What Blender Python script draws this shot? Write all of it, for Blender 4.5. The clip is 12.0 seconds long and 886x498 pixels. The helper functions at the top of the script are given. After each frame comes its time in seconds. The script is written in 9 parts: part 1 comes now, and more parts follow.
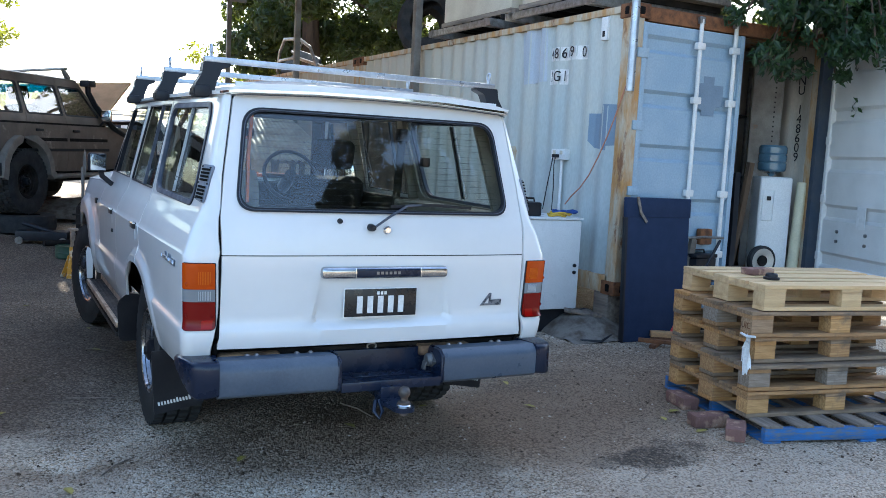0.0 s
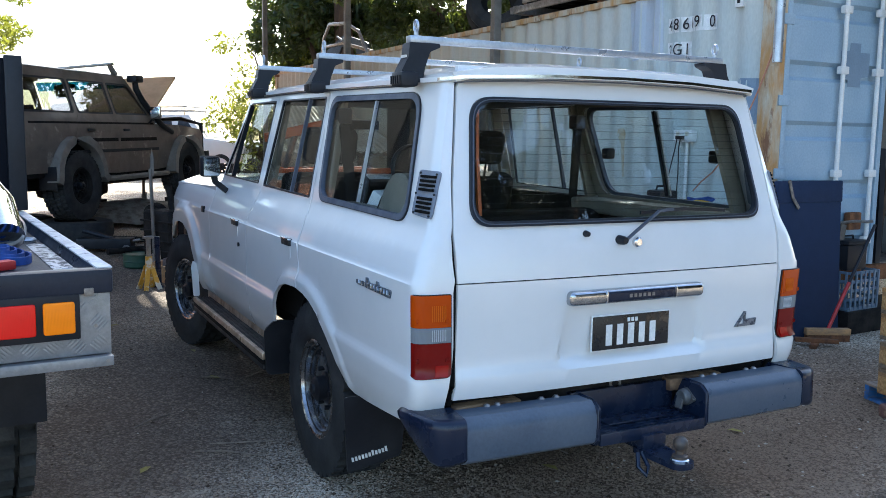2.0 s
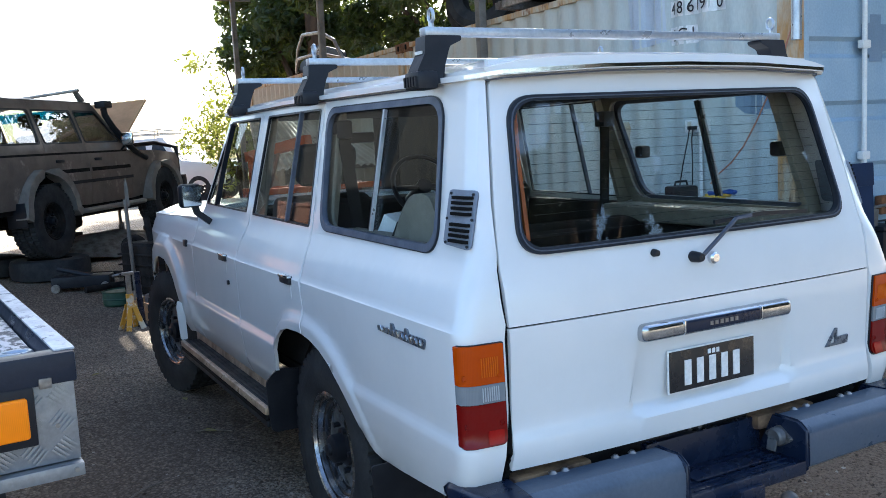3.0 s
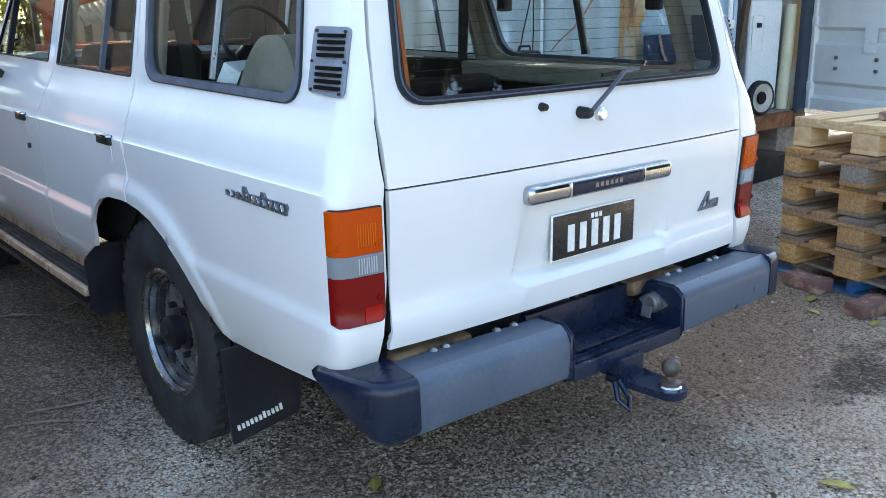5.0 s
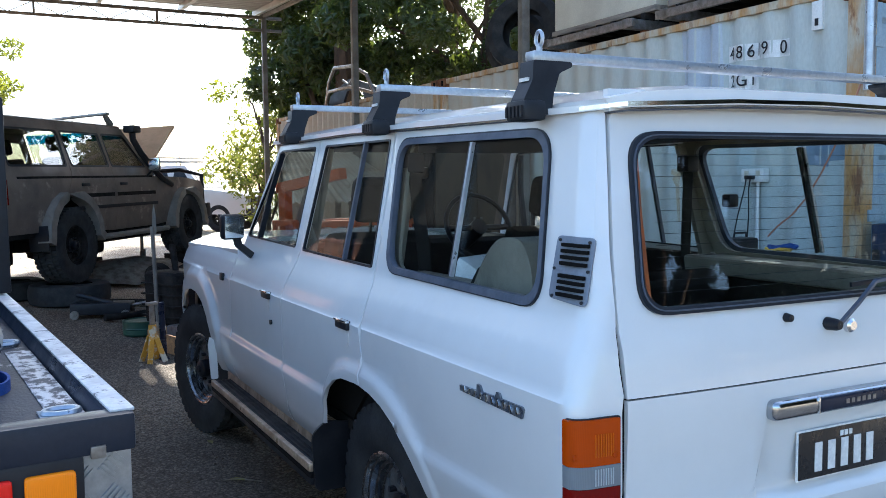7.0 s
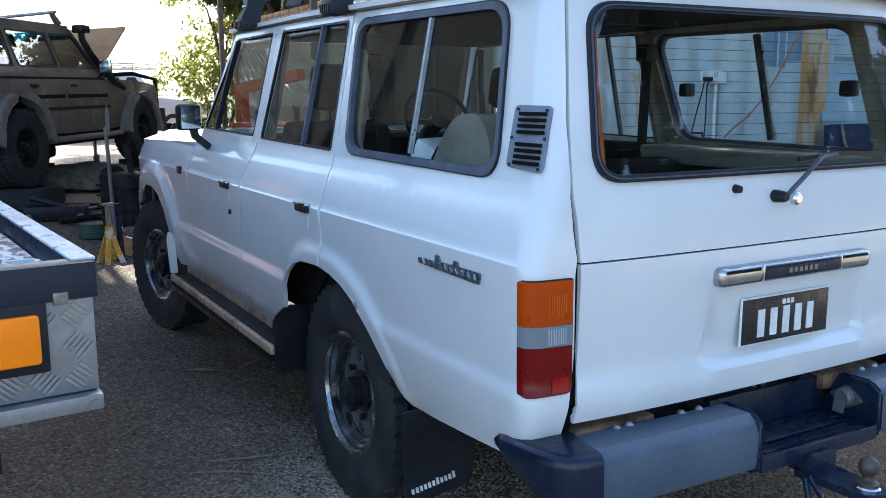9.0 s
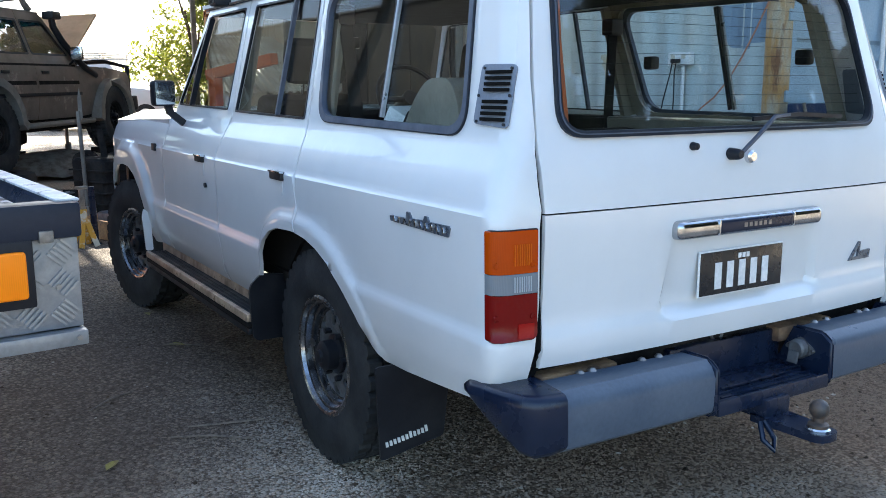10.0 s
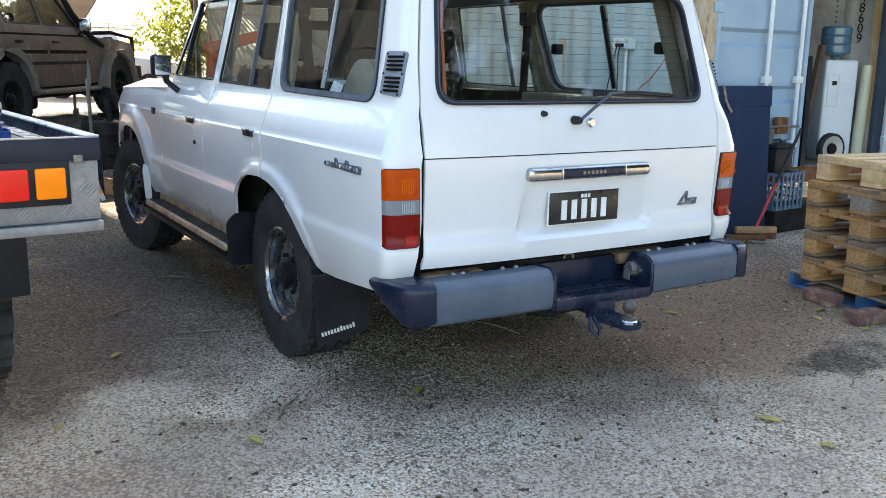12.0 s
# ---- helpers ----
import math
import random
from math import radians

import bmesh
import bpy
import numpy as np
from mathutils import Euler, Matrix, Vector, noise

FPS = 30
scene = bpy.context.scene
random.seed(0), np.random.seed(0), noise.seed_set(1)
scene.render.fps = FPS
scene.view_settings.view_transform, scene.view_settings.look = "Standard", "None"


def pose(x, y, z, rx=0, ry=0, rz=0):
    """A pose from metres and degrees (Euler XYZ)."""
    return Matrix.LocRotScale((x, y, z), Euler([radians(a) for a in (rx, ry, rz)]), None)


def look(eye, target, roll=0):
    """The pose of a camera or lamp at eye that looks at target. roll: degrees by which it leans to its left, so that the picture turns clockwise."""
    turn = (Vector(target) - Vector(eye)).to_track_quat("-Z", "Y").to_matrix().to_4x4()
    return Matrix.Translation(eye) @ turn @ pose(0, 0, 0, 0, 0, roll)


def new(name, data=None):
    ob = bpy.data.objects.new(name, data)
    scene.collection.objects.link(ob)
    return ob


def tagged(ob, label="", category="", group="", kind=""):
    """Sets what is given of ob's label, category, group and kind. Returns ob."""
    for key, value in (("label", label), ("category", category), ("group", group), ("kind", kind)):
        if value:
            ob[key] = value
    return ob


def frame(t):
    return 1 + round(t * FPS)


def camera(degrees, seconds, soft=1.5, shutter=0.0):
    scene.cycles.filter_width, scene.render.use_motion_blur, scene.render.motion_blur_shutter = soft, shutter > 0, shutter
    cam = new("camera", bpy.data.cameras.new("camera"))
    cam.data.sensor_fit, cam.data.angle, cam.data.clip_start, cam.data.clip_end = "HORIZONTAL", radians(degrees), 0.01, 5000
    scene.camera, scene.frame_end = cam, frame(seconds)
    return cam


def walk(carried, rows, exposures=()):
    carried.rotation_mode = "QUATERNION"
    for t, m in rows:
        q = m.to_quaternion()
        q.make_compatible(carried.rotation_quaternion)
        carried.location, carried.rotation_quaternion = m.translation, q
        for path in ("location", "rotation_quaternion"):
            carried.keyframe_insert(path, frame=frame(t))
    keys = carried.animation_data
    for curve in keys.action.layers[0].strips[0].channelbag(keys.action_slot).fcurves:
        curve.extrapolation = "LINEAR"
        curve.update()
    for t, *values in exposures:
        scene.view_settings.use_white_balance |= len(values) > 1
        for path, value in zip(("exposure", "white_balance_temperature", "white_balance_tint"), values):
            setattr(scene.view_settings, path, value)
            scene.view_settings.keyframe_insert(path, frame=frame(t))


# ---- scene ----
# ---- camera ----
cam = camera(53.6, 12.0, soft=0.85)
PATH = [
    (0, (-1.554, -3.533, 1.45), (-0.633, -1.769, 1.241), 3.1),
    (0.5, (-1.629, -3.342, 1.412), (-0.73, -1.571, 1.175), 3.1),
    (1, (-1.759, -3.008, 1.444), (-0.924, -1.208, 1.194), 2.7),
    (1.5, (-1.942, -2.742, 1.448), (-1.112, -0.94, 1.198), 1.5),
    (2, (-2.024, -2.484, 1.469), (-1.124, -0.715, 1.221), 0.9),
    (2.5, (-1.936, -2.171, 1.486), (-1.022, -0.407, 1.258), -2.4),
    (2.7, (-1.916, -2.066, 1.494), (-1.004, -0.3, 1.268), -2.9),
    (4.3, (-1.908, -1.611, 1.437), (-0.776, -0.012, 1.036), -1.8),
    (4.5, (-1.895, -1.607, 1.421), (-0.743, -0.03, 0.99), -1.8),
    (5, (-1.872, -1.602, 1.403), (-0.637, -0.121, 0.873), -0.9),
    (5.5, (-1.885, -1.61, 1.417), (-0.63, -0.13, 0.931), -0.5),
    (6, (-1.887, -1.581, 1.459), (-0.586, -0.082, 1.214), -0.2),
    (6.5, (-1.943, -1.561, 1.482), (-0.819, 0.088, 1.347), -0.1),
    (6.7, (-1.962, -1.556, 1.494), (-0.998, 0.192, 1.36), -0.2),
    (8.3, (-1.97, -1.543, 1.477), (-1.108, 0.252, 1.295), -0.9),
    (8.5, (-1.97, -1.545, 1.439), (-1.078, 0.222, 1.15), -0.3),
    (9, (-1.982, -1.587, 1.387), (-0.998, 0.12, 1.045), -0.1),
    (9.5, (-2.006, -1.628, 1.343), (-0.999, 0.065, 0.998), -0.2),
    (10, (-2.024, -1.682, 1.306), (-0.993, -0.006, 0.948), -0.2),
    (10.5, (-2.045, -1.905, 1.291), (-1.011, -0.232, 0.925), -0.3),
    (11, (-2.082, -2.133, 1.291), (-1.057, -0.472, 0.854), -0.3),
    (11.5, (-2.188, -2.382, 1.291), (-1.158, -0.723, 0.855), 0.3),
    (12, (-2.219, -2.603, 1.323), (-1.197, -0.933, 0.912), 1.0),
]

EXPOSURES = [(0.0, 2.48, 5950, 6), (1.0, 2.4, 5950, 6), (2.0, 2.31, 5950, 6), (2.7, 2.34, 5900, 6), (4.4, 2.63, 6150, 6), (5.0, 2.85, 6450, 6), (5.5, 2.78, 6550, 6), (6.0, 2.49, 6350, 6), (6.5, 2.33, 6000, 6), (8.4, 2.12, 5550, 6), (9.0, 2.31, 5750, 6), (9.5, 2.45, 6000, 6), (10.5, 2.58, 6250, 6), (11.0, 2.76, 6650, 6), (12.0, 2.76, 6900, 6)]
walk(cam, [(t, look(eye, target, roll)) for t, eye, target, roll in PATH], EXPOSURES)

# ---- daylight: a sun ahead and to the right, behind the trees ----
SUN_AZ, SUN_EL = radians(38), radians(36)
world = bpy.data.worlds.new("world")
scene.world = world
world.use_nodes = True
wn = world.node_tree
sky = wn.nodes.new("ShaderNodeTexSky")
sky.sky_type, sky.sun_disc = "NISHITA", False
sky.sun_elevation, sky.sun_rotation = SUN_EL, SUN_AZ
sky.air_density, sky.dust_density, sky.ozone_density = 1.0, 2.5, 1.0
wn.links.new(sky.outputs[0], wn.nodes["Background"].inputs[0])
wn.nodes["Background"].inputs[1].default_value = 0.12
sun_data = bpy.data.lights.new("sun", "SUN")
sun_data.energy, sun_data.angle, sun_data.color = 4.0, radians(0.5), (1.0, 0.93, 0.82)
sun = new("sun", sun_data)
sun_from = Vector((math.sin(SUN_AZ) * math.cos(SUN_EL), math.cos(SUN_AZ) * math.cos(SUN_EL), math.sin(SUN_EL)))
sun.matrix_basis = look(sun_from * 60, (0, 0, 0))


# ---- materials ----
def ramp_mix(nt, fac, a, b):
    m = nt.nodes.new("ShaderNodeMix")
    m.data_type = "RGBA"
    nt.links.new(fac, m.inputs[0])
    for socket, v in ((m.inputs[6], a), (m.inputs[7], b)):
        if isinstance(v, tuple):
            socket.default_value = (*v, 1)
        else:
            nt.links.new(v, socket)
    return m.outputs[2]


def noise_tex(nt, coord, scale, detail=5, rough=0.6, stretch=None):
    if stretch:
        mp = nt.nodes.new("ShaderNodeMapping")
        mp.inputs["Scale"].default_value = stretch
        nt.links.new(coord, mp.inputs[0])
        coord = mp.outputs[0]
    n = nt.nodes.new("ShaderNodeTexNoise")
    n.inputs["Scale"].default_value, n.inputs["Detail"].default_value, n.inputs["Roughness"].default_value = scale, detail, rough
    nt.links.new(coord, n.inputs["Vector"])
    return n.outputs["Fac"]


def between(nt, fac, lo, hi, to_lo=0.0, to_hi=1.0):
    r = nt.nodes.new("ShaderNodeMapRange")
    r.inputs[1].default_value, r.inputs[2].default_value, r.inputs[3].default_value, r.inputs[4].default_value = lo, hi, to_lo, to_hi
    nt.links.new(fac, r.inputs[0])
    return r.outputs[0]


def mat(name, c1, c2=None, rough=0.5, metal=0.0, scale=6.0, fine=90.0, bump=0.05, coat=0.0, edge=(0.4, 0.65), stretch=None, spots=None, spot_at=(0.62, 0.7), spot_scale=9.0, vary=0.0, rough_var=0.12, grain_low=0.84, spec=0.5):
    """A painted, worn or grown surface: two colours mixed by a broad noise, a fine grain with relief, optional spots of a third colour."""
    m = bpy.data.materials.new(name)
    m.use_nodes = True
    nt = m.node_tree
    p = nt.nodes["Principled BSDF"]
    coord = nt.nodes.new("ShaderNodeTexCoord").outputs["Object"]
    c2 = c2 or tuple(v * 0.82 for v in c1)
    broad = noise_tex(nt, coord, scale, 6, 0.62, stretch)
    grain = noise_tex(nt, coord, fine, 3, 0.6, stretch)
    col = ramp_mix(nt, between(nt, broad, *edge), c1, c2)
    dark = ramp_mix(nt, between(nt, grain, 0.3, 0.7), (grain_low, grain_low, grain_low), (1.0, 1.0, 1.0))
    mul = nt.nodes.new("ShaderNodeMix")
    mul.data_type, mul.blend_type = "RGBA", "MULTIPLY"
    mul.inputs[0].default_value = 1.0
    nt.links.new(col, mul.inputs[6])
    nt.links.new(dark, mul.inputs[7])
    col = mul.outputs[2]
    if spots:
        sp = noise_tex(nt, coord, spot_scale, 7, 0.7, stretch)
        col = ramp_mix(nt, between(nt, sp, *spot_at), col, spots)
    if vary:
        info = nt.nodes.new("ShaderNodeObjectInfo")
        hsv = nt.nodes.new("ShaderNodeHueSaturation")
        nt.links.new(between(nt, info.outputs["Random"], 0, 1, 1 - vary, 1 + vary), hsv.inputs["Value"])
        nt.links.new(col, hsv.inputs["Color"])
        col = hsv.outputs[0]
    nt.links.new(col, p.inputs["Base Color"])
    p.inputs["Metallic"].default_value = metal
    p.inputs["Specular IOR Level"].default_value = spec
    nt.links.new(between(nt, broad, 0.3, 0.7, max(0.02, rough - rough_var), min(1, rough + rough_var)), p.inputs["Roughness"])
    p.inputs["Coat Weight"].default_value = coat
    p.inputs["Coat Roughness"].default_value = 0.05
    if bump:
        bp = nt.nodes.new("ShaderNodeBump")
        bp.inputs["Strength"].default_value, bp.inputs["Distance"].default_value = bump, 0.01
        nt.links.new(grain, bp.inputs["Height"])
        nt.links.new(bp.outputs[0], p.inputs["Normal"])
    return m


def glass_mat(name, tint, base=0.05, edge=0.75):
    m = bpy.data.materials.new(name)
    m.use_nodes = True
    nt = m.node_tree
    out = nt.nodes["Material Output"]
    clear, gloss, mix, lw = (nt.nodes.new("ShaderNode" + k) for k in ("BsdfTransparent", "BsdfGlossy", "MixShader", "LayerWeight"))
    clear.inputs[0].default_value = (*tint, 1)
    gloss.inputs["Roughness"].default_value = 0.01
    power = nt.nodes.new("ShaderNodeMath")
    power.operation = "POWER"
    nt.links.new(lw.outputs["Facing"], power.inputs[0])
    power.inputs[1].default_value = 5.0
    lw.inputs[0].default_value = 0.5
    nt.links.new(between(nt, power.outputs[0], 0, 1, base, edge), mix.inputs[0])
    nt.links.new(clear.outputs[0], mix.inputs[1])
    nt.links.new(gloss.outputs[0], mix.inputs[2])
    nt.links.new(mix.outputs[0], out.inputs[0])
    return m


def lens_mat(name, c, rough=0.18):
    m = bpy.data.materials.new(name)
    m.use_nodes = True
    nt = m.node_tree
    p = nt.nodes["Principled BSDF"]
    coord = nt.nodes.new("ShaderNodeTexCoord").outputs["Object"]
    wave = nt.nodes.new("ShaderNodeTexWave")
    wave.inputs["Scale"].default_value = 90
    nt.links.new(coord, wave.inputs["Vector"])
    rib = ramp_mix(nt, wave.outputs["Fac"], c, tuple(v * 0.9 for v in c))
    nt.links.new(ramp_mix(nt, between(nt, noise_tex(nt, coord, 14), 0.4, 0.6), rib, c), p.inputs["Base Color"])
    p.inputs["Roughness"].default_value, p.inputs["Coat Weight"].default_value = rough, 0.0
    p.inputs["Specular IOR Level"].default_value = 0.22
    bp = nt.nodes.new("ShaderNodeBump")
    bp.inputs["Strength"].default_value, bp.inputs["Distance"].default_value = 0.07, 0.003
    nt.links.new(wave.outputs["Fac"], bp.inputs["Height"])
    nt.links.new(bp.outputs[0], p.inputs["Normal"])
    return m


PAINT = mat("white_paint", (0.65, 0.65, 0.642), (0.61, 0.615, 0.61), 0.36, scale=2.2, fine=300, bump=0.0, coat=0.7, rough_var=0.05, grain_low=0.985)
BLACK = mat("black_plastic", (0.011, 0.012, 0.016), (0.018, 0.019, 0.023), 0.45, scale=9, bump=0.03, spec=0.28)
GREY_SEAL = mat("faded_grey_rubber", (0.085, 0.098, 0.13), (0.06, 0.072, 0.1), 0.5, scale=10, bump=0.02, spec=0.3)
SEAL = mat("window_rubber", (0.014, 0.017, 0.024), (0.02, 0.023, 0.03), 0.4, scale=12, bump=0.02, spec=0.22)
# flat black that stands for the shade inside gaps, slots and holes
GAP = mat("shadow_gap", (0.01, 0.01, 0.01), None, 0.9, spec=0.05)
DUSTY_TYRE = mat("dusty_tyre_rubber", (0.075, 0.072, 0.068), (0.04, 0.039, 0.037), 0.9, scale=7, bump=0.15, spec=0.1)
TYRE = mat("tyre_rubber", (0.026, 0.027, 0.029), (0.05, 0.05, 0.05), 0.8, scale=7, bump=0.12, spec=0.12)
CHROME = mat("chrome", (0.8, 0.81, 0.82), (0.68, 0.68, 0.69), 0.09, 1.0, scale=14, bump=0.01, rough_var=0.04)
TRIM_CHROME = mat("aged_trim_chrome", (0.5, 0.51, 0.53), (0.4, 0.41, 0.42), 0.12, 1.0, scale=14, bump=0.01, rough_var=0.04)
RIM = mat("chromed_wheel_rim", (0.34, 0.35, 0.37), (0.24, 0.245, 0.255), 0.24, 1.0, scale=20, bump=0.02, spots=(0.2, 0.17, 0.14), spot_at=(0.66, 0.74))
VENT = mat("grey_vent_plastic", (0.17, 0.195, 0.24), (0.14, 0.16, 0.2), 0.45, scale=9)
EMBLEM = mat("dark_chrome_emblem", (0.1, 0.12, 0.16), (0.2, 0.22, 0.25), 0.3, 0.6, scale=60)
STRIP = mat("orange_pillar_strip", (0.42, 0.1, 0.02), None, 0.5, scale=20)
OLD_BALL = mat("dull_rusty_ball", (0.075, 0.07, 0.068), (0.15, 0.1, 0.07), 0.5, 0.5, scale=30, bump=0.1)
NAVY_VINYL = mat("navy_vinyl", (0.018, 0.031, 0.068), (0.025, 0.039, 0.08), 0.6, scale=9, bump=0.06, spec=0.12)
NAVY = mat("navy_black_paint", (0.006, 0.011, 0.028), (0.009, 0.016, 0.036), 0.28, scale=7, bump=0.03, coat=0.03, spec=0.32, rough_var=0.06)
ALLOY = mat("grey_steel_wheel", (0.16, 0.165, 0.175), (0.1, 0.1, 0.1), 0.45, 0.3, scale=18, bump=0.05)
UNDER = mat("dusty_underbody", (0.012, 0.011, 0.011), (0.035, 0.03, 0.026), 0.85, scale=7, bump=0.2, spec=0.1)
GLASS = glass_mat("window_glass", (0.93, 0.95, 0.945), 0.05, 0.8)
SIDE_GLASS = glass_mat("side_window_glass", (0.93, 0.95, 0.945), 0.014, 0.4)
SCREEN_GLASS = glass_mat("tinted_windscreen", (0.72, 0.75, 0.73), 0.012, 0.4)
GLASS_DUST = glass_mat("dusty_glass", (0.75, 0.78, 0.76), 0.1)
ORANGE = lens_mat("orange_lens", (0.42, 0.052, 0.001))
# lighter copies of the lens colours, for ribs that catch light
RIB_ORANGE = lens_mat("lit_orange_ribs", (0.55, 0.11, 0.005))
RIB_CLEAR = lens_mat("lit_clear_ribs", (0.4, 0.42, 0.44))
RED = lens_mat("red_lens", (0.15, 0.004, 0.003))
RED_REFLECTOR = lens_mat("red_reflector", (0.28, 0.004, 0.003))
CLEAR = lens_mat("clear_lens", (0.19, 0.205, 0.22))
BUMPER = mat("grey_bumper", (0.066, 0.086, 0.118), (0.085, 0.106, 0.138), 0.36, scale=5, bump=0.03, spec=0.4)
STEP_BLACK = mat("worn_black_paint", (0.007, 0.013, 0.031), (0.013, 0.02, 0.041), 0.28, scale=8, bump=0.06, spots=(0.16, 0.15, 0.15), spot_at=(0.68, 0.72), spec=0.35)
STEEL = mat("worn_steel", (0.32, 0.31, 0.3), (0.2, 0.18, 0.16), 0.4, 0.8, scale=20, bump=0.1)
RUST = mat("rusty_steel", (0.23, 0.1, 0.045), (0.1, 0.05, 0.03), 0.85, scale=14, bump=0.25, spec=0.2)
MUFFLER = mat("tan_rusty_bracket", (0.3, 0.18, 0.09), (0.09, 0.05, 0.03), 0.8, scale=12, bump=0.2)
PLATE = mat("black_plate", (0.012, 0.012, 0.014), None, 0.3, scale=20)
STAND_PAINT = mat("chipped_cream_yellow_enamel", (0.66, 0.34, 0.035), (0.7, 0.62, 0.48), 0.5, scale=9, edge=(0.5, 0.56), spots=(0.12, 0.1, 0.09), spot_at=(0.68, 0.72))
TRUCK_ORANGE = lens_mat("bright_orange_lens", (0.95, 0.24, 0.003))
TRUCK_RED = lens_mat("bright_red_lens", (0.75, 0.02, 0.012))
CRANE = mat("orange_red_enamel", (0.6, 0.12, 0.03), (0.5, 0.09, 0.025), 0.45, scale=8)
SUN_SHEET = mat("weathered_corrugated_sheet", (0.5, 0.44, 0.35), (0.36, 0.27, 0.19), 0.6, scale=3, bump=0.05)
CORD = mat("faded_beige_corduroy", (0.26, 0.22, 0.14), (0.2, 0.165, 0.1), 0.9, scale=20, bump=0.1)
WHITE = mat("white_lettering", (0.78, 0.78, 0.76), None, 0.45, scale=20)
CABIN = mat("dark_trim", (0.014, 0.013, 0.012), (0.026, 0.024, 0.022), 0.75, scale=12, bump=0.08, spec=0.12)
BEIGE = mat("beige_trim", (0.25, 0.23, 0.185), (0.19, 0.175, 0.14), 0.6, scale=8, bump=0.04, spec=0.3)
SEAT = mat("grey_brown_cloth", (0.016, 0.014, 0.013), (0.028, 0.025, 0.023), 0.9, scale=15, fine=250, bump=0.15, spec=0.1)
RAIL = mat("galvanised_bar", (0.42, 0.46, 0.52), (0.34, 0.38, 0.43), 0.35, 0.7, scale=16, bump=0.03)
WOODTRIM = mat("bare_running_board_edge", (0.62, 0.46, 0.32), (0.3, 0.2, 0.13), 0.35, 0.3, scale=9, bump=0.06)
TAN = mat("dusty_tan_paint", (0.175, 0.136, 0.108), (0.125, 0.1, 0.082), 0.55, scale=3, bump=0.04, coat=0.1, spots=(0.38, 0.32, 0.265), spot_at=(0.6, 0.75), spot_scale=4)
TAN_LOW = mat("dusty_lower_trim", (0.25, 0.222, 0.19), (0.18, 0.158, 0.132), 0.75, scale=6, bump=0.1)
DARK_PANE = mat("dark_reflective_glass", (0.03, 0.042, 0.06), (0.05, 0.065, 0.085), 0.06, scale=2, bump=0.0)
TEAL_STRIP = glass_mat("blue_sun_strip", (0.05, 0.4, 0.62), 0.05)
BONNET_IN = mat("tan_bonnet", (0.8, 0.54, 0.34), (0.68, 0.45, 0.28), 0.6, scale=4, bump=0.04)


def mixed(nt, a, b, kind="MULTIPLY", amount=1.0):
    m = nt.nodes.new("ShaderNodeMix")
    m.data_type, m.blend_type = "RGBA", kind
    m.inputs[0].default_value = amount
    nt.links.new(a, m.inputs[6])
    nt.links.new(b, m.inputs[7])
    return m.outputs[2]


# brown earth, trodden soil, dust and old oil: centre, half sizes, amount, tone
# soil patches beside and under the vehicles also carry painted shade
STAINS_AND_SHADE = ((0.55, 0.55, 1.35, 0.55, 0.95, "dirt"), (1.7, 0.75, 1.2, 0.6, 0.95, "dirt"), (2.6, 1.4, 1.0, 0.8, 0.9, "dirt"), (1.35, 0.1, 0.8, 0.3, 0.75, "dirt"), (1.5, 0.3, 2.2, 0.95, 0.55, "dirt"), (0.35, -0.12, 0.5, 0.14, 0.5, "dirt"),
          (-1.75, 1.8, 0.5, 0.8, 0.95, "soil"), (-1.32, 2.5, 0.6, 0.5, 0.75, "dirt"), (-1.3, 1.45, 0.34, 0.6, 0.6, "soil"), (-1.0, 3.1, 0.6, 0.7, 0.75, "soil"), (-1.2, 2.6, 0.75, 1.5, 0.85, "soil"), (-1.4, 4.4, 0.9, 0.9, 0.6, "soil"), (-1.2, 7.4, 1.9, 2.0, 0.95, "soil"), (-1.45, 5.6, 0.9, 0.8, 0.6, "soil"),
          (-1.42, 0.5, 0.17, 0.1, 0.8, "dirt"), (-1.12, 0.42, 0.22, 0.07, 0.6, "dirt"), (-1.55, 0.9, 0.24, 0.16, 0.75, "dust"), (1.45, -0.22, 0.3, 0.12, 0.9, "spill"), (0.1, 1.7, 0.75, 0.9, 0.8, "soil"), (-1.5, 0.12, 0.5, 0.28, 0.85, "silt"), (-1.85, 0.5, 0.35, 0.6, 0.6, "silt"), (-0.55, -0.55, 0.6, 0.25, 0.6, "silt"), (0.1, -0.95, 0.6, 0.28, 0.75, "silt"), (1.2, -0.6, 0.55, 0.25, 0.7, "silt"), (2.1, -0.8, 0.7, 0.35, 0.7, "silt"), (-1.95, 1.25, 0.28, 0.5, 0.9, "soil"), (1.5, 1.4, 0.5, 0.4, 0.5, "soil"))


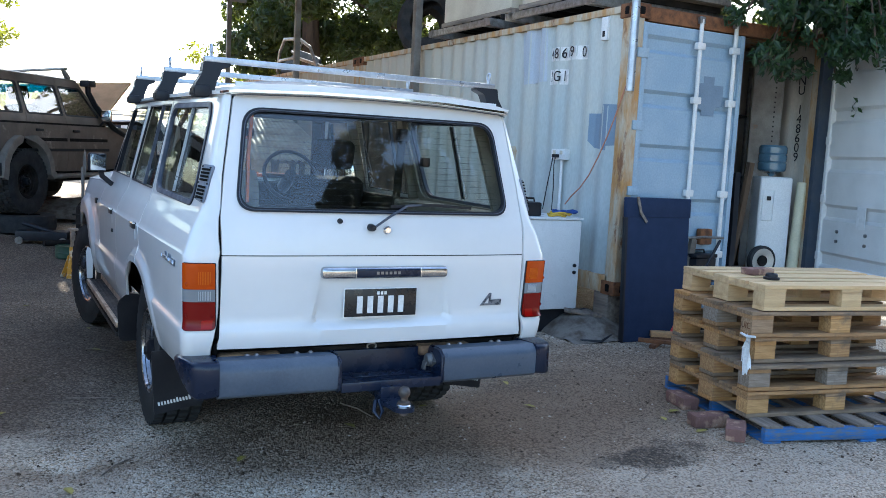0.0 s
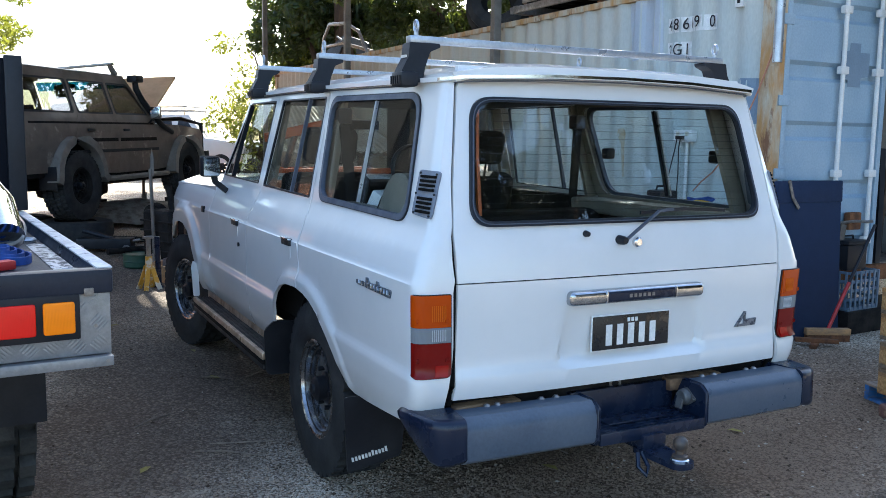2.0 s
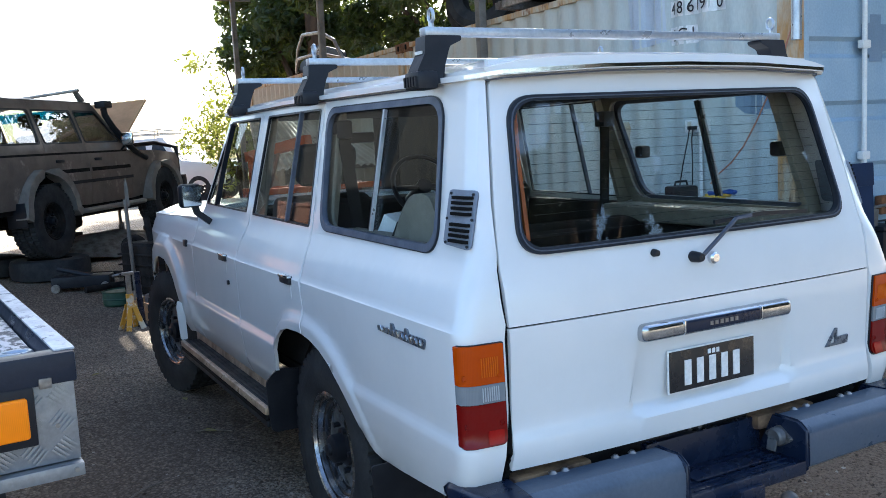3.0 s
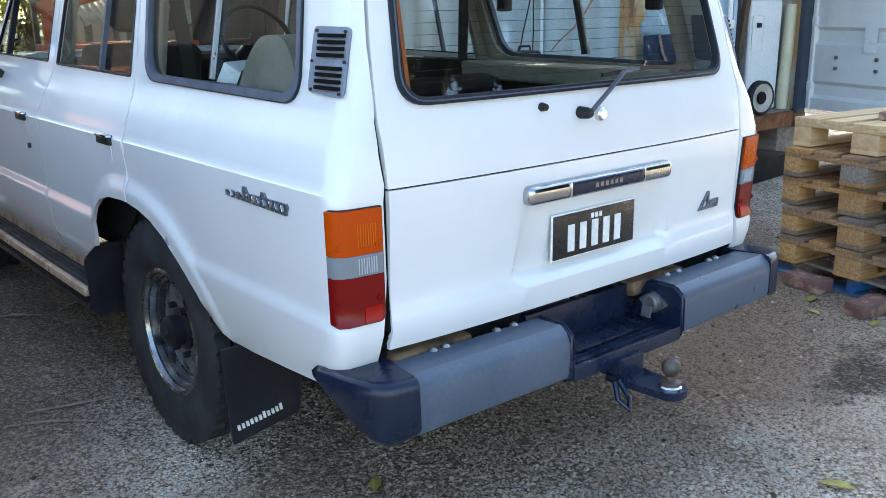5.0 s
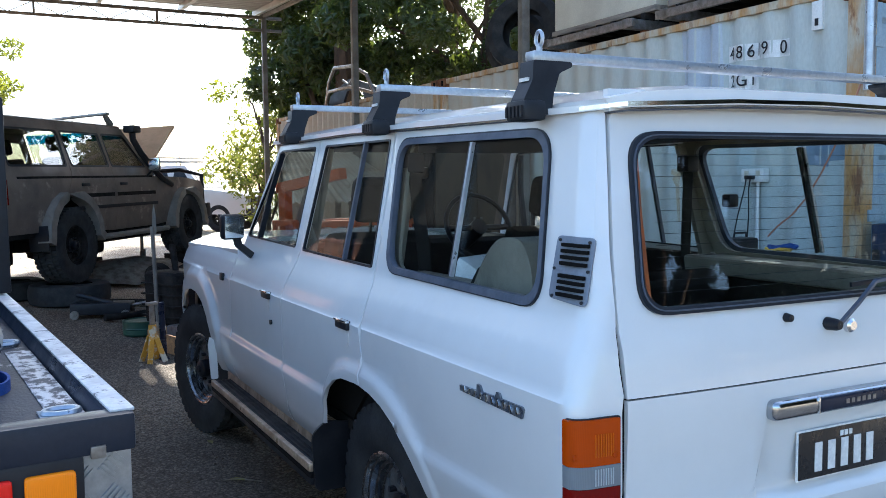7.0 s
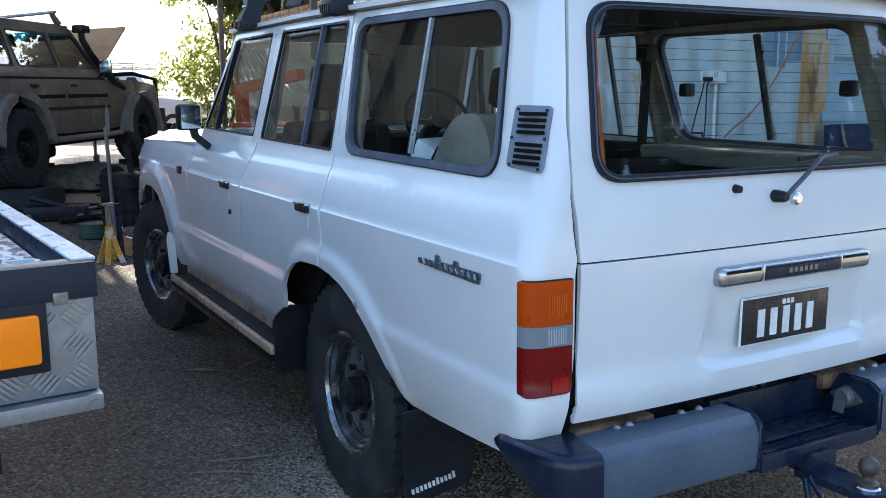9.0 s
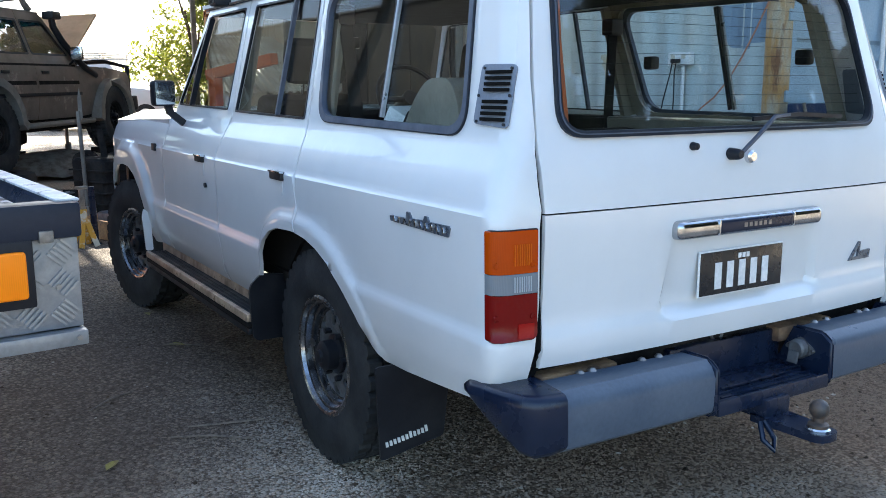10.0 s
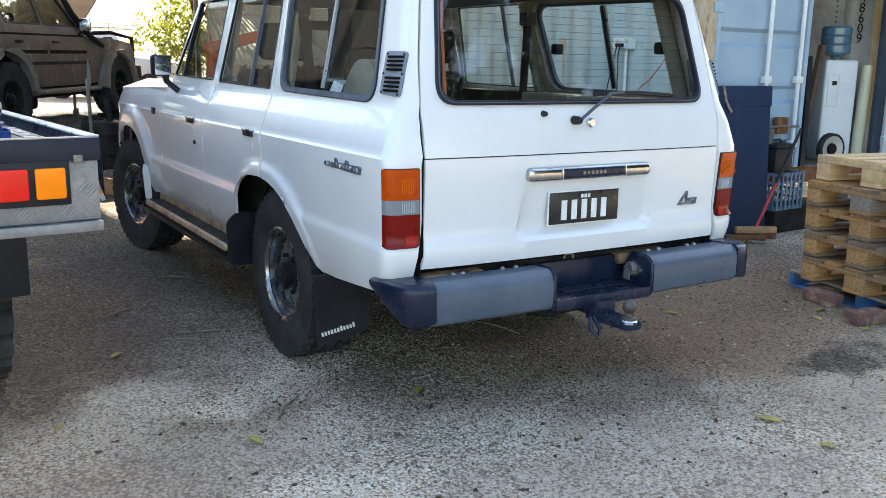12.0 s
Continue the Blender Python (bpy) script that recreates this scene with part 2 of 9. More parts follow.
def stained_and_shaded(nt, coord, col, stone, strength=1.0):
    """The yard's patches of earth, dust, oil and painted shade laid over a colour."""
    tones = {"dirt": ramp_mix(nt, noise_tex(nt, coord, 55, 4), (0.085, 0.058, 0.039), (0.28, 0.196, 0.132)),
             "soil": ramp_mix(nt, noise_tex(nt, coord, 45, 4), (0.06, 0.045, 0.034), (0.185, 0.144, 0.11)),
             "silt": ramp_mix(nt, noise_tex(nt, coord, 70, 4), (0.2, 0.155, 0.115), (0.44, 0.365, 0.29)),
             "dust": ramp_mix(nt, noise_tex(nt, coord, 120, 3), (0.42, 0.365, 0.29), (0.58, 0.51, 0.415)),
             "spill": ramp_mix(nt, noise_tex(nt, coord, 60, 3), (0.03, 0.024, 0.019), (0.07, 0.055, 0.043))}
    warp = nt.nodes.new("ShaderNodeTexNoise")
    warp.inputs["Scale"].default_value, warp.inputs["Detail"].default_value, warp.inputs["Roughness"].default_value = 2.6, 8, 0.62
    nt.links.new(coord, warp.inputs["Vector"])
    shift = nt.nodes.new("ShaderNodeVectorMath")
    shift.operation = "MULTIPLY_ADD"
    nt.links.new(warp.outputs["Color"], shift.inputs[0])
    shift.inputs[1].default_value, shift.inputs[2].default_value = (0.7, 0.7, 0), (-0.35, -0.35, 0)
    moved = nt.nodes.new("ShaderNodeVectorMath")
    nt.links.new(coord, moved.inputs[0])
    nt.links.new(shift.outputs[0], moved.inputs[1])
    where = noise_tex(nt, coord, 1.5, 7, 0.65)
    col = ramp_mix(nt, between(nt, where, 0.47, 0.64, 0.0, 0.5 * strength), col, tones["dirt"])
    for cx, cy, rx, ry, amount, tone in STAINS_AND_SHADE:
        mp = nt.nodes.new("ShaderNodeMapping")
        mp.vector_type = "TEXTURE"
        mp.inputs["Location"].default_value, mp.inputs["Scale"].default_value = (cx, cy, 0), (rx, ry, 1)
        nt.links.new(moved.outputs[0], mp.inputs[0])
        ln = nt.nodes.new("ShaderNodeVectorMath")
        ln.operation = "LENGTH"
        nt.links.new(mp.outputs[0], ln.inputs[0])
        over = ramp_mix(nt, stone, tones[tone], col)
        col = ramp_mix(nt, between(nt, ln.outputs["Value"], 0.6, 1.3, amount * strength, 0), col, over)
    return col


def gravel_mat():
    m = bpy.data.materials.new("crushed_gravel")
    m.use_nodes = True
    nt = m.node_tree
    p = nt.nodes["Principled BSDF"]
    coord = nt.nodes.new("ShaderNodeTexCoord").outputs["Object"]

    def cells(scale, rand=1.0):
        v = nt.nodes.new("ShaderNodeTexVoronoi")
        v.inputs["Scale"].default_value, v.inputs["Randomness"].default_value = scale, rand
        nt.links.new(coord, v.inputs["Vector"])
        sep = nt.nodes.new("ShaderNodeSeparateColor")
        nt.links.new(v.outputs["Color"], sep.inputs[0])
        return v.outputs["Distance"], sep.outputs
    big_in, big = cells(72)
    mid_in, mid = cells(125)
    _, fine = cells(260)
    stone = ramp_mix(nt, big[0], (0.45, 0.391, 0.308), (0.756, 0.664, 0.537))
    stone = ramp_mix(nt, between(nt, big[1], 0.72, 0.78, 0.0, 0.7), stone, (0.46, 0.33, 0.22))
    chip = ramp_mix(nt, mid[0], (0.396, 0.343, 0.27), (0.738, 0.646, 0.52))
    chip = ramp_mix(nt, between(nt, mid[1], 0.75, 0.8, 0.0, 0.7), chip, (0.42, 0.3, 0.2))
    grit = ramp_mix(nt, fine[0], (0.36, 0.308, 0.238), (0.648, 0.558, 0.439))
    # shade in the gaps between chips, painted towards each cell's rim
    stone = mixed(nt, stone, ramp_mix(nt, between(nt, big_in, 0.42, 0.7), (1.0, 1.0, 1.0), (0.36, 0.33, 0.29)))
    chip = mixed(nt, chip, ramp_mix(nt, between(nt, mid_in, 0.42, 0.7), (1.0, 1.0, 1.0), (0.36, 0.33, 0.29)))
    clump = noise_tex(nt, coord, 5, 7, 0.7)
    col = ramp_mix(nt, between(nt, big[2], 0.42, 0.5), grit, chip)
    col = ramp_mix(nt, between(nt, mid[2], 0.35, 0.45), col, stone)
    col = ramp_mix(nt, between(nt, clump, 0.56, 0.68, 0.0, 0.8), col, grit)
    loose = between(nt, big[1], 0.5, 0.95, 0.0, 0.26)
    col = stained_and_shaded(nt, coord, col, loose)
    # every chip keeps a tone of its own; gap shade is painted round it, also on the earth
    col = mixed(nt, col, ramp_mix(nt, big[1], (0.72, 0.72, 0.72), (1.32, 1.32, 1.32)))
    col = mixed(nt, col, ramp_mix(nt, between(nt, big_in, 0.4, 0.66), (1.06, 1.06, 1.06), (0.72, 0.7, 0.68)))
    wide = noise_tex(nt, coord, 0.45, 5, 0.6)
    col = mixed(nt, col, ramp_mix(nt, between(nt, wide, 0.35, 0.65), (0.86, 0.85, 0.84), (1.0, 1.0, 1.0)))
    nt.links.new(col, p.inputs["Base Color"])
    p.inputs["Roughness"].default_value = 0.9
    p.inputs["Specular IOR Level"].default_value = 0.2
    add = nt.nodes.new("ShaderNodeMath")
    add.operation = "ADD"
    nt.links.new(big_in, add.inputs[0])
    nt.links.new(mid_in, add.inputs[1])
    bp = nt.nodes.new("ShaderNodeBump")
    bp.invert = True
    bp.inputs["Strength"].default_value, bp.inputs["Distance"].default_value = 0.5, 0.012
    nt.links.new(add.outputs[0], bp.inputs["Height"])
    nt.links.new(bp.outputs[0], p.inputs["Normal"])
    return m


def stone_mat():
    m = bpy.data.materials.new("loose_stones")
    m.use_nodes = True
    nt = m.node_tree
    p = nt.nodes["Principled BSDF"]
    coord = nt.nodes.new("ShaderNodeTexCoord").outputs["Object"]
    island = nt.nodes.new("ShaderNodeNewGeometry").outputs["Random Per Island"]
    shade = ramp_mix(nt, island, (0.47, 0.42, 0.34), (0.74, 0.655, 0.54))
    wrap = nt.nodes.new("ShaderNodeMath")
    wrap.operation = "FRACT"
    scaled = nt.nodes.new("ShaderNodeMath")
    scaled.operation = "MULTIPLY"
    scaled.inputs[1].default_value = 37.0
    nt.links.new(island, scaled.inputs[0])
    nt.links.new(scaled.outputs[0], wrap.inputs[0])
    col = ramp_mix(nt, between(nt, wrap.outputs[0], 0.72, 0.76, 0.0, 0.8), shade, (0.5, 0.36, 0.245))
    col = mixed(nt, col, ramp_mix(nt, noise_tex(nt, coord, 160, 3), (0.8, 0.79, 0.78), (1.0, 1.0, 1.0)))
    col = stained_and_shaded(nt, coord, col, between(nt, wrap.outputs[0], 0.4, 0.95, 0.0, 0.3), 0.9)
    nt.links.new(col, p.inputs["Base Color"])
    p.inputs["Roughness"].default_value = 0.85
    p.inputs["Specular IOR Level"].default_value = 0.25
    return m


def leaf_mat(name, c1, c2, back):
    m = bpy.data.materials.new(name)
    m.use_nodes = True
    nt = m.node_tree
    out, p = nt.nodes["Material Output"], nt.nodes["Principled BSDF"]
    geo = nt.nodes.new("ShaderNodeNewGeometry")
    col = ramp_mix(nt, geo.outputs["Random Per Island"], c1, c2)
    nt.links.new(col, p.inputs["Base Color"])
    p.inputs["Roughness"].default_value = 0.45
    tr = nt.nodes.new("ShaderNodeBsdfTranslucent")
    nt.links.new(ramp_mix(nt, geo.outputs["Random Per Island"], back, tuple(v * 1.5 for v in back)), tr.inputs[0])
    mix = nt.nodes.new("ShaderNodeMixShader")
    mix.inputs[0].default_value = 0.4
    nt.links.new(p.outputs[0], mix.inputs[1])
    nt.links.new(tr.outputs[0], mix.inputs[2])
    nt.links.new(mix.outputs[0], out.inputs[0])
    return m


GRAVEL = gravel_mat()
PEBBLE = stone_mat()
LEAF = leaf_mat("dark_leaves", (0.025, 0.042, 0.016), (0.055, 0.085, 0.026), (0.09, 0.11, 0.015))
# shade is put into this leaf colour, so mirrored crowns turn dark
LEAF_SHADE = leaf_mat("shaded_leaves", (0.006, 0.01, 0.005), (0.014, 0.02, 0.009), (0.008, 0.012, 0.003))
LEAF_NEAR = leaf_mat("glossy_leaves", (0.01, 0.026, 0.013), (0.03, 0.066, 0.024), (0.05, 0.1, 0.02))
LEAF_YELLOW = leaf_mat("yellow_green_leaves", (0.07, 0.1, 0.014), (0.15, 0.17, 0.025), (0.22, 0.23, 0.02))
BARK = mat("bark", (0.11, 0.075, 0.05), (0.06, 0.045, 0.035), 0.9, scale=9, bump=0.4, stretch=(1, 1, 0.25), spec=0.1)
BOX_BLUE = mat("faded_blue_container_paint", (0.44, 0.5, 0.5), (0.54, 0.54, 0.48), 0.55, scale=1.6, fine=60, bump=0.02, stretch=(1, 1, 0.35), spots=(0.31, 0.22, 0.14), spot_at=(0.67, 0.75), spot_scale=3.2)
BOX_DOOR = mat("faded_blue_door_paint", (0.28, 0.39, 0.49), (0.36, 0.46, 0.54), 0.5, scale=2, fine=60, bump=0.02, spots=(0.2, 0.13, 0.1), spot_at=(0.72, 0.76), spot_scale=6)
BOX_TAN = mat("weathered_tan_container_paint", (0.44, 0.38, 0.29), (0.52, 0.48, 0.4), 0.6, scale=1.6, fine=60, bump=0.03, stretch=(1, 1, 0.3), spots=(0.27, 0.17, 0.1), spot_at=(0.63, 0.75), spot_scale=3.0)
BOX_RUST = mat("flaking_rusty_paint", (0.5, 0.44, 0.33), (0.46, 0.25, 0.09), 0.75, scale=6, bump=0.2, stretch=(1, 1, 0.3), edge=(0.42, 0.6), spots=(0.2, 0.09, 0.04), spot_at=(0.56, 0.64), spot_scale=8)
BOX_IN = mat("beige_container_lining", (0.56, 0.52, 0.45), (0.4, 0.36, 0.3), 0.65, scale=3, bump=0.03, stretch=(1, 1, 0.3), spots=(0.22, 0.15, 0.1), spot_at=(0.66, 0.75), spot_scale=5)
BOX_LEAF = mat("grey_white_door_paint", (0.76, 0.75, 0.72), (0.66, 0.65, 0.62), 0.55, scale=2.5, bump=0.02, spots=(0.3, 0.22, 0.15), spot_at=(0.7, 0.76))


def toned_along(m, tone, y0, y1):
    """Paint that shifts to another tone along the length of the container, in streaks."""
    nt = m.node_tree
    base = nt.nodes["Principled BSDF"].inputs["Base Color"]
    old = base.links[0].from_socket
    coord = nt.nodes.new("ShaderNodeTexCoord").outputs["Object"]
    sep = nt.nodes.new("ShaderNodeSeparateXYZ")
    nt.links.new(coord, sep.inputs[0])
    along = between(nt, sep.outputs[1], y0, y1)
    streak = between(nt, noise_tex(nt, coord, 3.0, 6, 0.65, (1, 1, 0.12)), 0.3, 0.6, 0.45, 1.0)
    k = nt.nodes.new("ShaderNodeMath")
    k.operation = "MULTIPLY"
    nt.links.new(along, k.inputs[0])
    nt.links.new(streak, k.inputs[1])
    nt.links.new(ramp_mix(nt, k.outputs[0], old, tone), base)


toned_along(BOX_BLUE, (0.47, 0.41, 0.31), 3.6, 6.5)
JAMB = mat("dark_blue_door_seal", (0.035, 0.05, 0.075), (0.06, 0.07, 0.085), 0.6, scale=6, spec=0.25)
RED_BOX = mat("rusty_orange_paint", (0.3, 0.09, 0.035), (0.22, 0.1, 0.06), 0.6, scale=3, bump=0.05, stretch=(1, 1, 0.4), spots=(0.3, 0.25, 0.2), spot_at=(0.6, 0.7), spot_scale=2.5)
WALL_DARK = mat("dark_wall_cladding", (0.016, 0.017, 0.017), (0.026, 0.024, 0.021), 0.6, scale=2, bump=0.03, stretch=(1, 1, 0.3), spec=0.2)
RUST_RUN = mat("rust_run_stain", (0.42, 0.3, 0.17), (0.46, 0.42, 0.33), 0.75, scale=9, bump=0.05)
PATCH = mat("touch_up_paint", (0.17, 0.24, 0.32), (0.2, 0.27, 0.35), 0.5, scale=5)
PATCH_PALE = mat("pale_touch_up_paint", (0.44, 0.49, 0.55), (0.41, 0.46, 0.52), 0.5, scale=4)
PINE = mat("new_pine", (0.68, 0.47, 0.245), (0.53, 0.34, 0.165), 0.7, scale=5, bump=0.12, stretch=(0.35, 5, 5), vary=0.12)


def old_pine_mat(name, tones, spread):
    """Weathered boards and blocks, each with a tone of its own between fresh orange pine and grey."""
    m = bpy.data.materials.new(name)
    m.use_nodes = True
    nt = m.node_tree
    p = nt.nodes["Principled BSDF"]
    coord = nt.nodes.new("ShaderNodeTexCoord").outputs["Object"]
    pick = nt.nodes.new("ShaderNodeObjectInfo").outputs["Random"]
    col = ramp_mix(nt, between(nt, pick, spread[0], spread[1]), tones[0], tones[1])
    col = ramp_mix(nt, between(nt, pick, spread[2], spread[3]), col, tones[2])
    fibre = noise_tex(nt, coord, 16, 7, 0.7, (0.25, 4, 4))
    col = mixed(nt, col, ramp_mix(nt, between(nt, fibre, 0.35, 0.65), (0.52, 0.48, 0.44), (1.0, 1.0, 1.0)))
    dirt = noise_tex(nt, coord, 5, 6, 0.7)
    col = ramp_mix(nt, between(nt, dirt, 0.52, 0.7, 0.0, 0.75), col, (0.1, 0.085, 0.07))
    nt.links.new(col, p.inputs["Base Color"])
    p.inputs["Roughness"].default_value = 0.85
    p.inputs["Specular IOR Level"].default_value = 0.2
    bp = nt.nodes.new("ShaderNodeBump")
    bp.inputs["Strength"].default_value, bp.inputs["Distance"].default_value = 0.5, 0.006
    nt.links.new(fibre, bp.inputs["Height"])
    nt.links.new(bp.outputs[0], p.inputs["Normal"])
    return m


OLD_BOARD = old_pine_mat("weathered_pallet_board", ((0.52, 0.28, 0.11), (0.4, 0.235, 0.115), (0.27, 0.2, 0.14)), (0.25, 0.4, 0.6, 0.75))
OLD_BLOCK = old_pine_mat("pallet_block_end_grain", ((0.58, 0.34, 0.145), (0.48, 0.28, 0.13), (0.31, 0.26, 0.21)), (0.4, 0.5, 0.72, 0.8))
PINE_OLD = mat("weathered_pine", (0.43, 0.235, 0.1), (0.21, 0.14, 0.09), 0.8, scale=5, bump=0.25, stretch=(0.35, 5, 5), vary=0.45, spots=(0.1, 0.085, 0.07), spot_at=(0.6, 0.72), spot_scale=6, spec=0.25)
BLUE_WOOD = mat("blue_painted_pallet", (0.03, 0.15, 0.4), (0.022, 0.085, 0.22), 0.7, scale=8, bump=0.25, spots=(0.12, 0.145, 0.18), spot_at=(0.47, 0.6), spot_scale=16, stretch=(0.5, 2, 3))
GREY_WOOD = mat("grey_weathered_wood", (0.26, 0.21, 0.165), (0.13, 0.108, 0.09), 0.85, scale=6, bump=0.25, stretch=(4, 0.4, 4), vary=0.2, spec=0.2)
BRICK = mat("worn_clay_brick", (0.17, 0.085, 0.068), (0.36, 0.22, 0.15), 0.9, scale=9, bump=0.5, edge=(0.48, 0.58), spots=(0.42, 0.35, 0.28), spot_at=(0.6, 0.7), vary=0.2)
CHEQUER = mat("bare_aluminium", (0.32, 0.335, 0.355), (0.24, 0.25, 0.265), 0.42, 0.75, scale=10, bump=0.05)
TRAY = mat("black_tray_paint", (0.01, 0.015, 0.028), (0.018, 0.023, 0.037), 0.35, scale=7, bump=0.05, spots=(0.36, 0.35, 0.34), spot_at=(0.68, 0.72), spot_scale=14, spec=0.3)
TRAY_DECK = mat("scuffed_wet_tray_deck", (0.012, 0.018, 0.03), (0.035, 0.042, 0.055), 0.42, scale=5, bump=0.15, spots=(0.34, 0.34, 0.35), spot_at=(0.61, 0.65), spot_scale=9, spec=0.18, stretch=(1.6, 0.7, 1))
WORN = mat("bare_scraped_steel", (0.5, 0.51, 0.53), (0.035, 0.04, 0.055), 0.45, 0.3, scale=14, bump=0.1, edge=(0.46, 0.54), stretch=(2.5, 1.5, 1))
TRAY_EDGE = mat("chipped_tray_edge", (0.62, 0.62, 0.62), (0.4, 0.4, 0.41), 0.5, scale=9, bump=0.08, spots=(0.06, 0.06, 0.07), spot_at=(0.56, 0.64), spot_scale=22)
CANOPY = mat("matt_black_canopy", (0.003, 0.004, 0.008), (0.005, 0.006, 0.011), 0.7, scale=4, bump=0.02, spec=0.15)
STRAP = mat("blue_webbing", (0.02, 0.07, 0.3), (0.015, 0.05, 0.2), 0.8, scale=20, fine=300, bump=0.2)
RED_PLASTIC = mat("red_plastic", (0.5, 0.03, 0.025), (0.4, 0.025, 0.02), 0.4, scale=10)
YELLOW = mat("yellow_enamel", (0.62, 0.4, 0.03), (0.5, 0.3, 0.03), 0.45, scale=8, spots=(0.2, 0.15, 0.1), spot_at=(0.66, 0.72))
GREEN = mat("green_enamel", (0.022, 0.075, 0.045), (0.018, 0.05, 0.032), 0.45, scale=8)
ZINC = mat("zincalume_sheet", (0.5, 0.48, 0.44), (0.42, 0.4, 0.36), 0.45, 0.5, scale=3, bump=0.03)
POSTS = mat("dull_steel_post", (0.2, 0.18, 0.155), (0.14, 0.12, 0.1), 0.6, 0.4, scale=5, bump=0.05, spots=(0.2, 0.11, 0.06), spot_at=(0.64, 0.7))
APPLIANCE = mat("white_enamel", (0.74, 0.75, 0.74), (0.68, 0.69, 0.68), 0.35, scale=5, bump=0.01)
CREAM = mat("cream_enamel", (0.6, 0.55, 0.44), (0.52, 0.47, 0.37), 0.5, scale=3, bump=0.02)
BOTTLE = mat("blue_water_bottle", (0.1, 0.19, 0.26), (0.07, 0.14, 0.2), 0.12, scale=6, coat=0.6)
CREAM_ROLL = mat("cream_vinyl_roll", (0.66, 0.62, 0.44), (0.6, 0.55, 0.38), 0.5, scale=5, bump=0.02)
CRATE = mat("blue_grey_plastic", (0.13, 0.19, 0.26), (0.1, 0.15, 0.2), 0.5, scale=8)
ORANGE_CORD = mat("orange_cord", (0.5, 0.21, 0.13), None, 0.5, scale=30)
PAPER = mat("paper_sheet", (0.75, 0.75, 0.73), (0.66, 0.66, 0.64), 0.8, scale=30)
EARTH = mat("raked_up_soil", (0.2, 0.18, 0.155), (0.1, 0.08, 0.062), 0.95, scale=9, bump=0.5, spec=0.1)
PALE_STONE = mat("pale_stone", (0.42, 0.37, 0.3), (0.25, 0.2, 0.15), 0.85, scale=14, bump=0.2)
CLOD = mat("dark_earth_crumbs", (0.05, 0.036, 0.025), (0.11, 0.078, 0.052), 0.95, scale=12, bump=0.3, spec=0.1)
DRY_LEAF = mat("fallen_leaf", (0.32, 0.27, 0.05), (0.2, 0.15, 0.05), 0.7, scale=30, vary=0.4)


# ---- mesh helpers ----
def part(name, bm, material, parent=None, label="", smooth=32):
    me = bpy.data.meshes.new(name)
    bm.to_mesh(me)
    bm.free()
    me.materials.append(material)
    if smooth:
        for poly in me.polygons:
            poly.use_smooth = True
        me.set_sharp_from_angle(angle=radians(smooth))
    ob = new(name, me)
    ob.parent = parent
    if label:
        ob["label"] = label
    return ob


def thing(name, label, category, m=None, group="", kind=""):
    ob = tagged(new(name), label, category, group, kind)
    ob.empty_display_size = 0.1
    if m is not None:
        ob.matrix_basis = m
    return ob


def box(bm, x0, x1, y0, y1, z0, z1, bev=0.0, m=None, seg=2):
    t = Matrix.LocRotScale(((x0 + x1) / 2, (y0 + y1) / 2, (z0 + z1) / 2), None, (abs(x1 - x0), abs(y1 - y0), abs(z1 - z0)))
    vs = bmesh.ops.create_cube(bm, size=1.0, matrix=t)["verts"]
    if bev:
        es = list({e for v in vs for e in v.link_edges})
        r = bmesh.ops.bevel(bm, geom=es, offset=bev, segments=seg, affect="EDGES", profile=0.6)
        vs = r["verts"]
        if m is not None:
            vs = list({v for f in r["faces"] for v in f.verts} | set(vs))
            linked = set(vs)
            for v in list(linked):
                for e in v.link_edges:
                    linked.add(e.other_vert(v))
            vs = list(linked)
    if m is not None:
        bmesh.ops.transform(bm, matrix=m, verts=vs)
    return bm


def new_box(*a, **k):
    return box(bmesh.new(), *a, **k)


def rod(bm, p0, p1, r0, r1=None, seg=12):
    p0, p1 = Vector(p0), Vector(p1)
    d = p1 - p0
    m = Matrix.Translation((p0 + p1) / 2) @ d.to_track_quat("Z", "Y").to_matrix().to_4x4()
    bmesh.ops.create_cone(bm, cap_ends=True, segments=seg, radius1=r0, radius2=r0 if r1 is None else r1, depth=d.length, matrix=m)
    return bm


def tube(bm, pts, r, seg=8, closed=False, flat=None):
    """A round (or, with flat, rectangular: half width, half height) bar swept along points."""
    pts = [Vector(p) for p in pts]
    n = len(pts)
    rings, up = [], None
    for i, p in enumerate(pts):
        a, b = pts[i - 1] if (i or closed) else p, pts[(i + 1) % n] if (i < n - 1 or closed) else p
        d = (b - a).normalized()
        if up is None:
            up = Vector((0, 0, 1)) if abs(d.z) < 0.9 else Vector((0, 1, 0))
        side = d.cross(up).normalized()
        above = side.cross(d).normalized()
        if flat is None:
            up = above
            ring = [bm.verts.new(p + r * (math.cos(2 * math.pi * k / seg) * side + math.sin(2 * math.pi * k / seg) * above)) for k in range(seg)]
        else:
            ring = [bm.verts.new(p + sx * flat[0] * side + sz * flat[1] * above) for sx, sz in ((-1, -1), (1, -1), (1, 1), (-1, 1))]
        rings.append(ring)
    k = len(rings[0])
    for i in range(n if closed else n - 1):
        a, b = rings[i], rings[(i + 1) % n]
        for j in range(k):
            bm.faces.new((a[j], a[(j + 1) % k], b[(j + 1) % k], b[j]))
    if not closed:
        bm.faces.new(rings[0][::-1])
        bm.faces.new(rings[-1])
    return bm


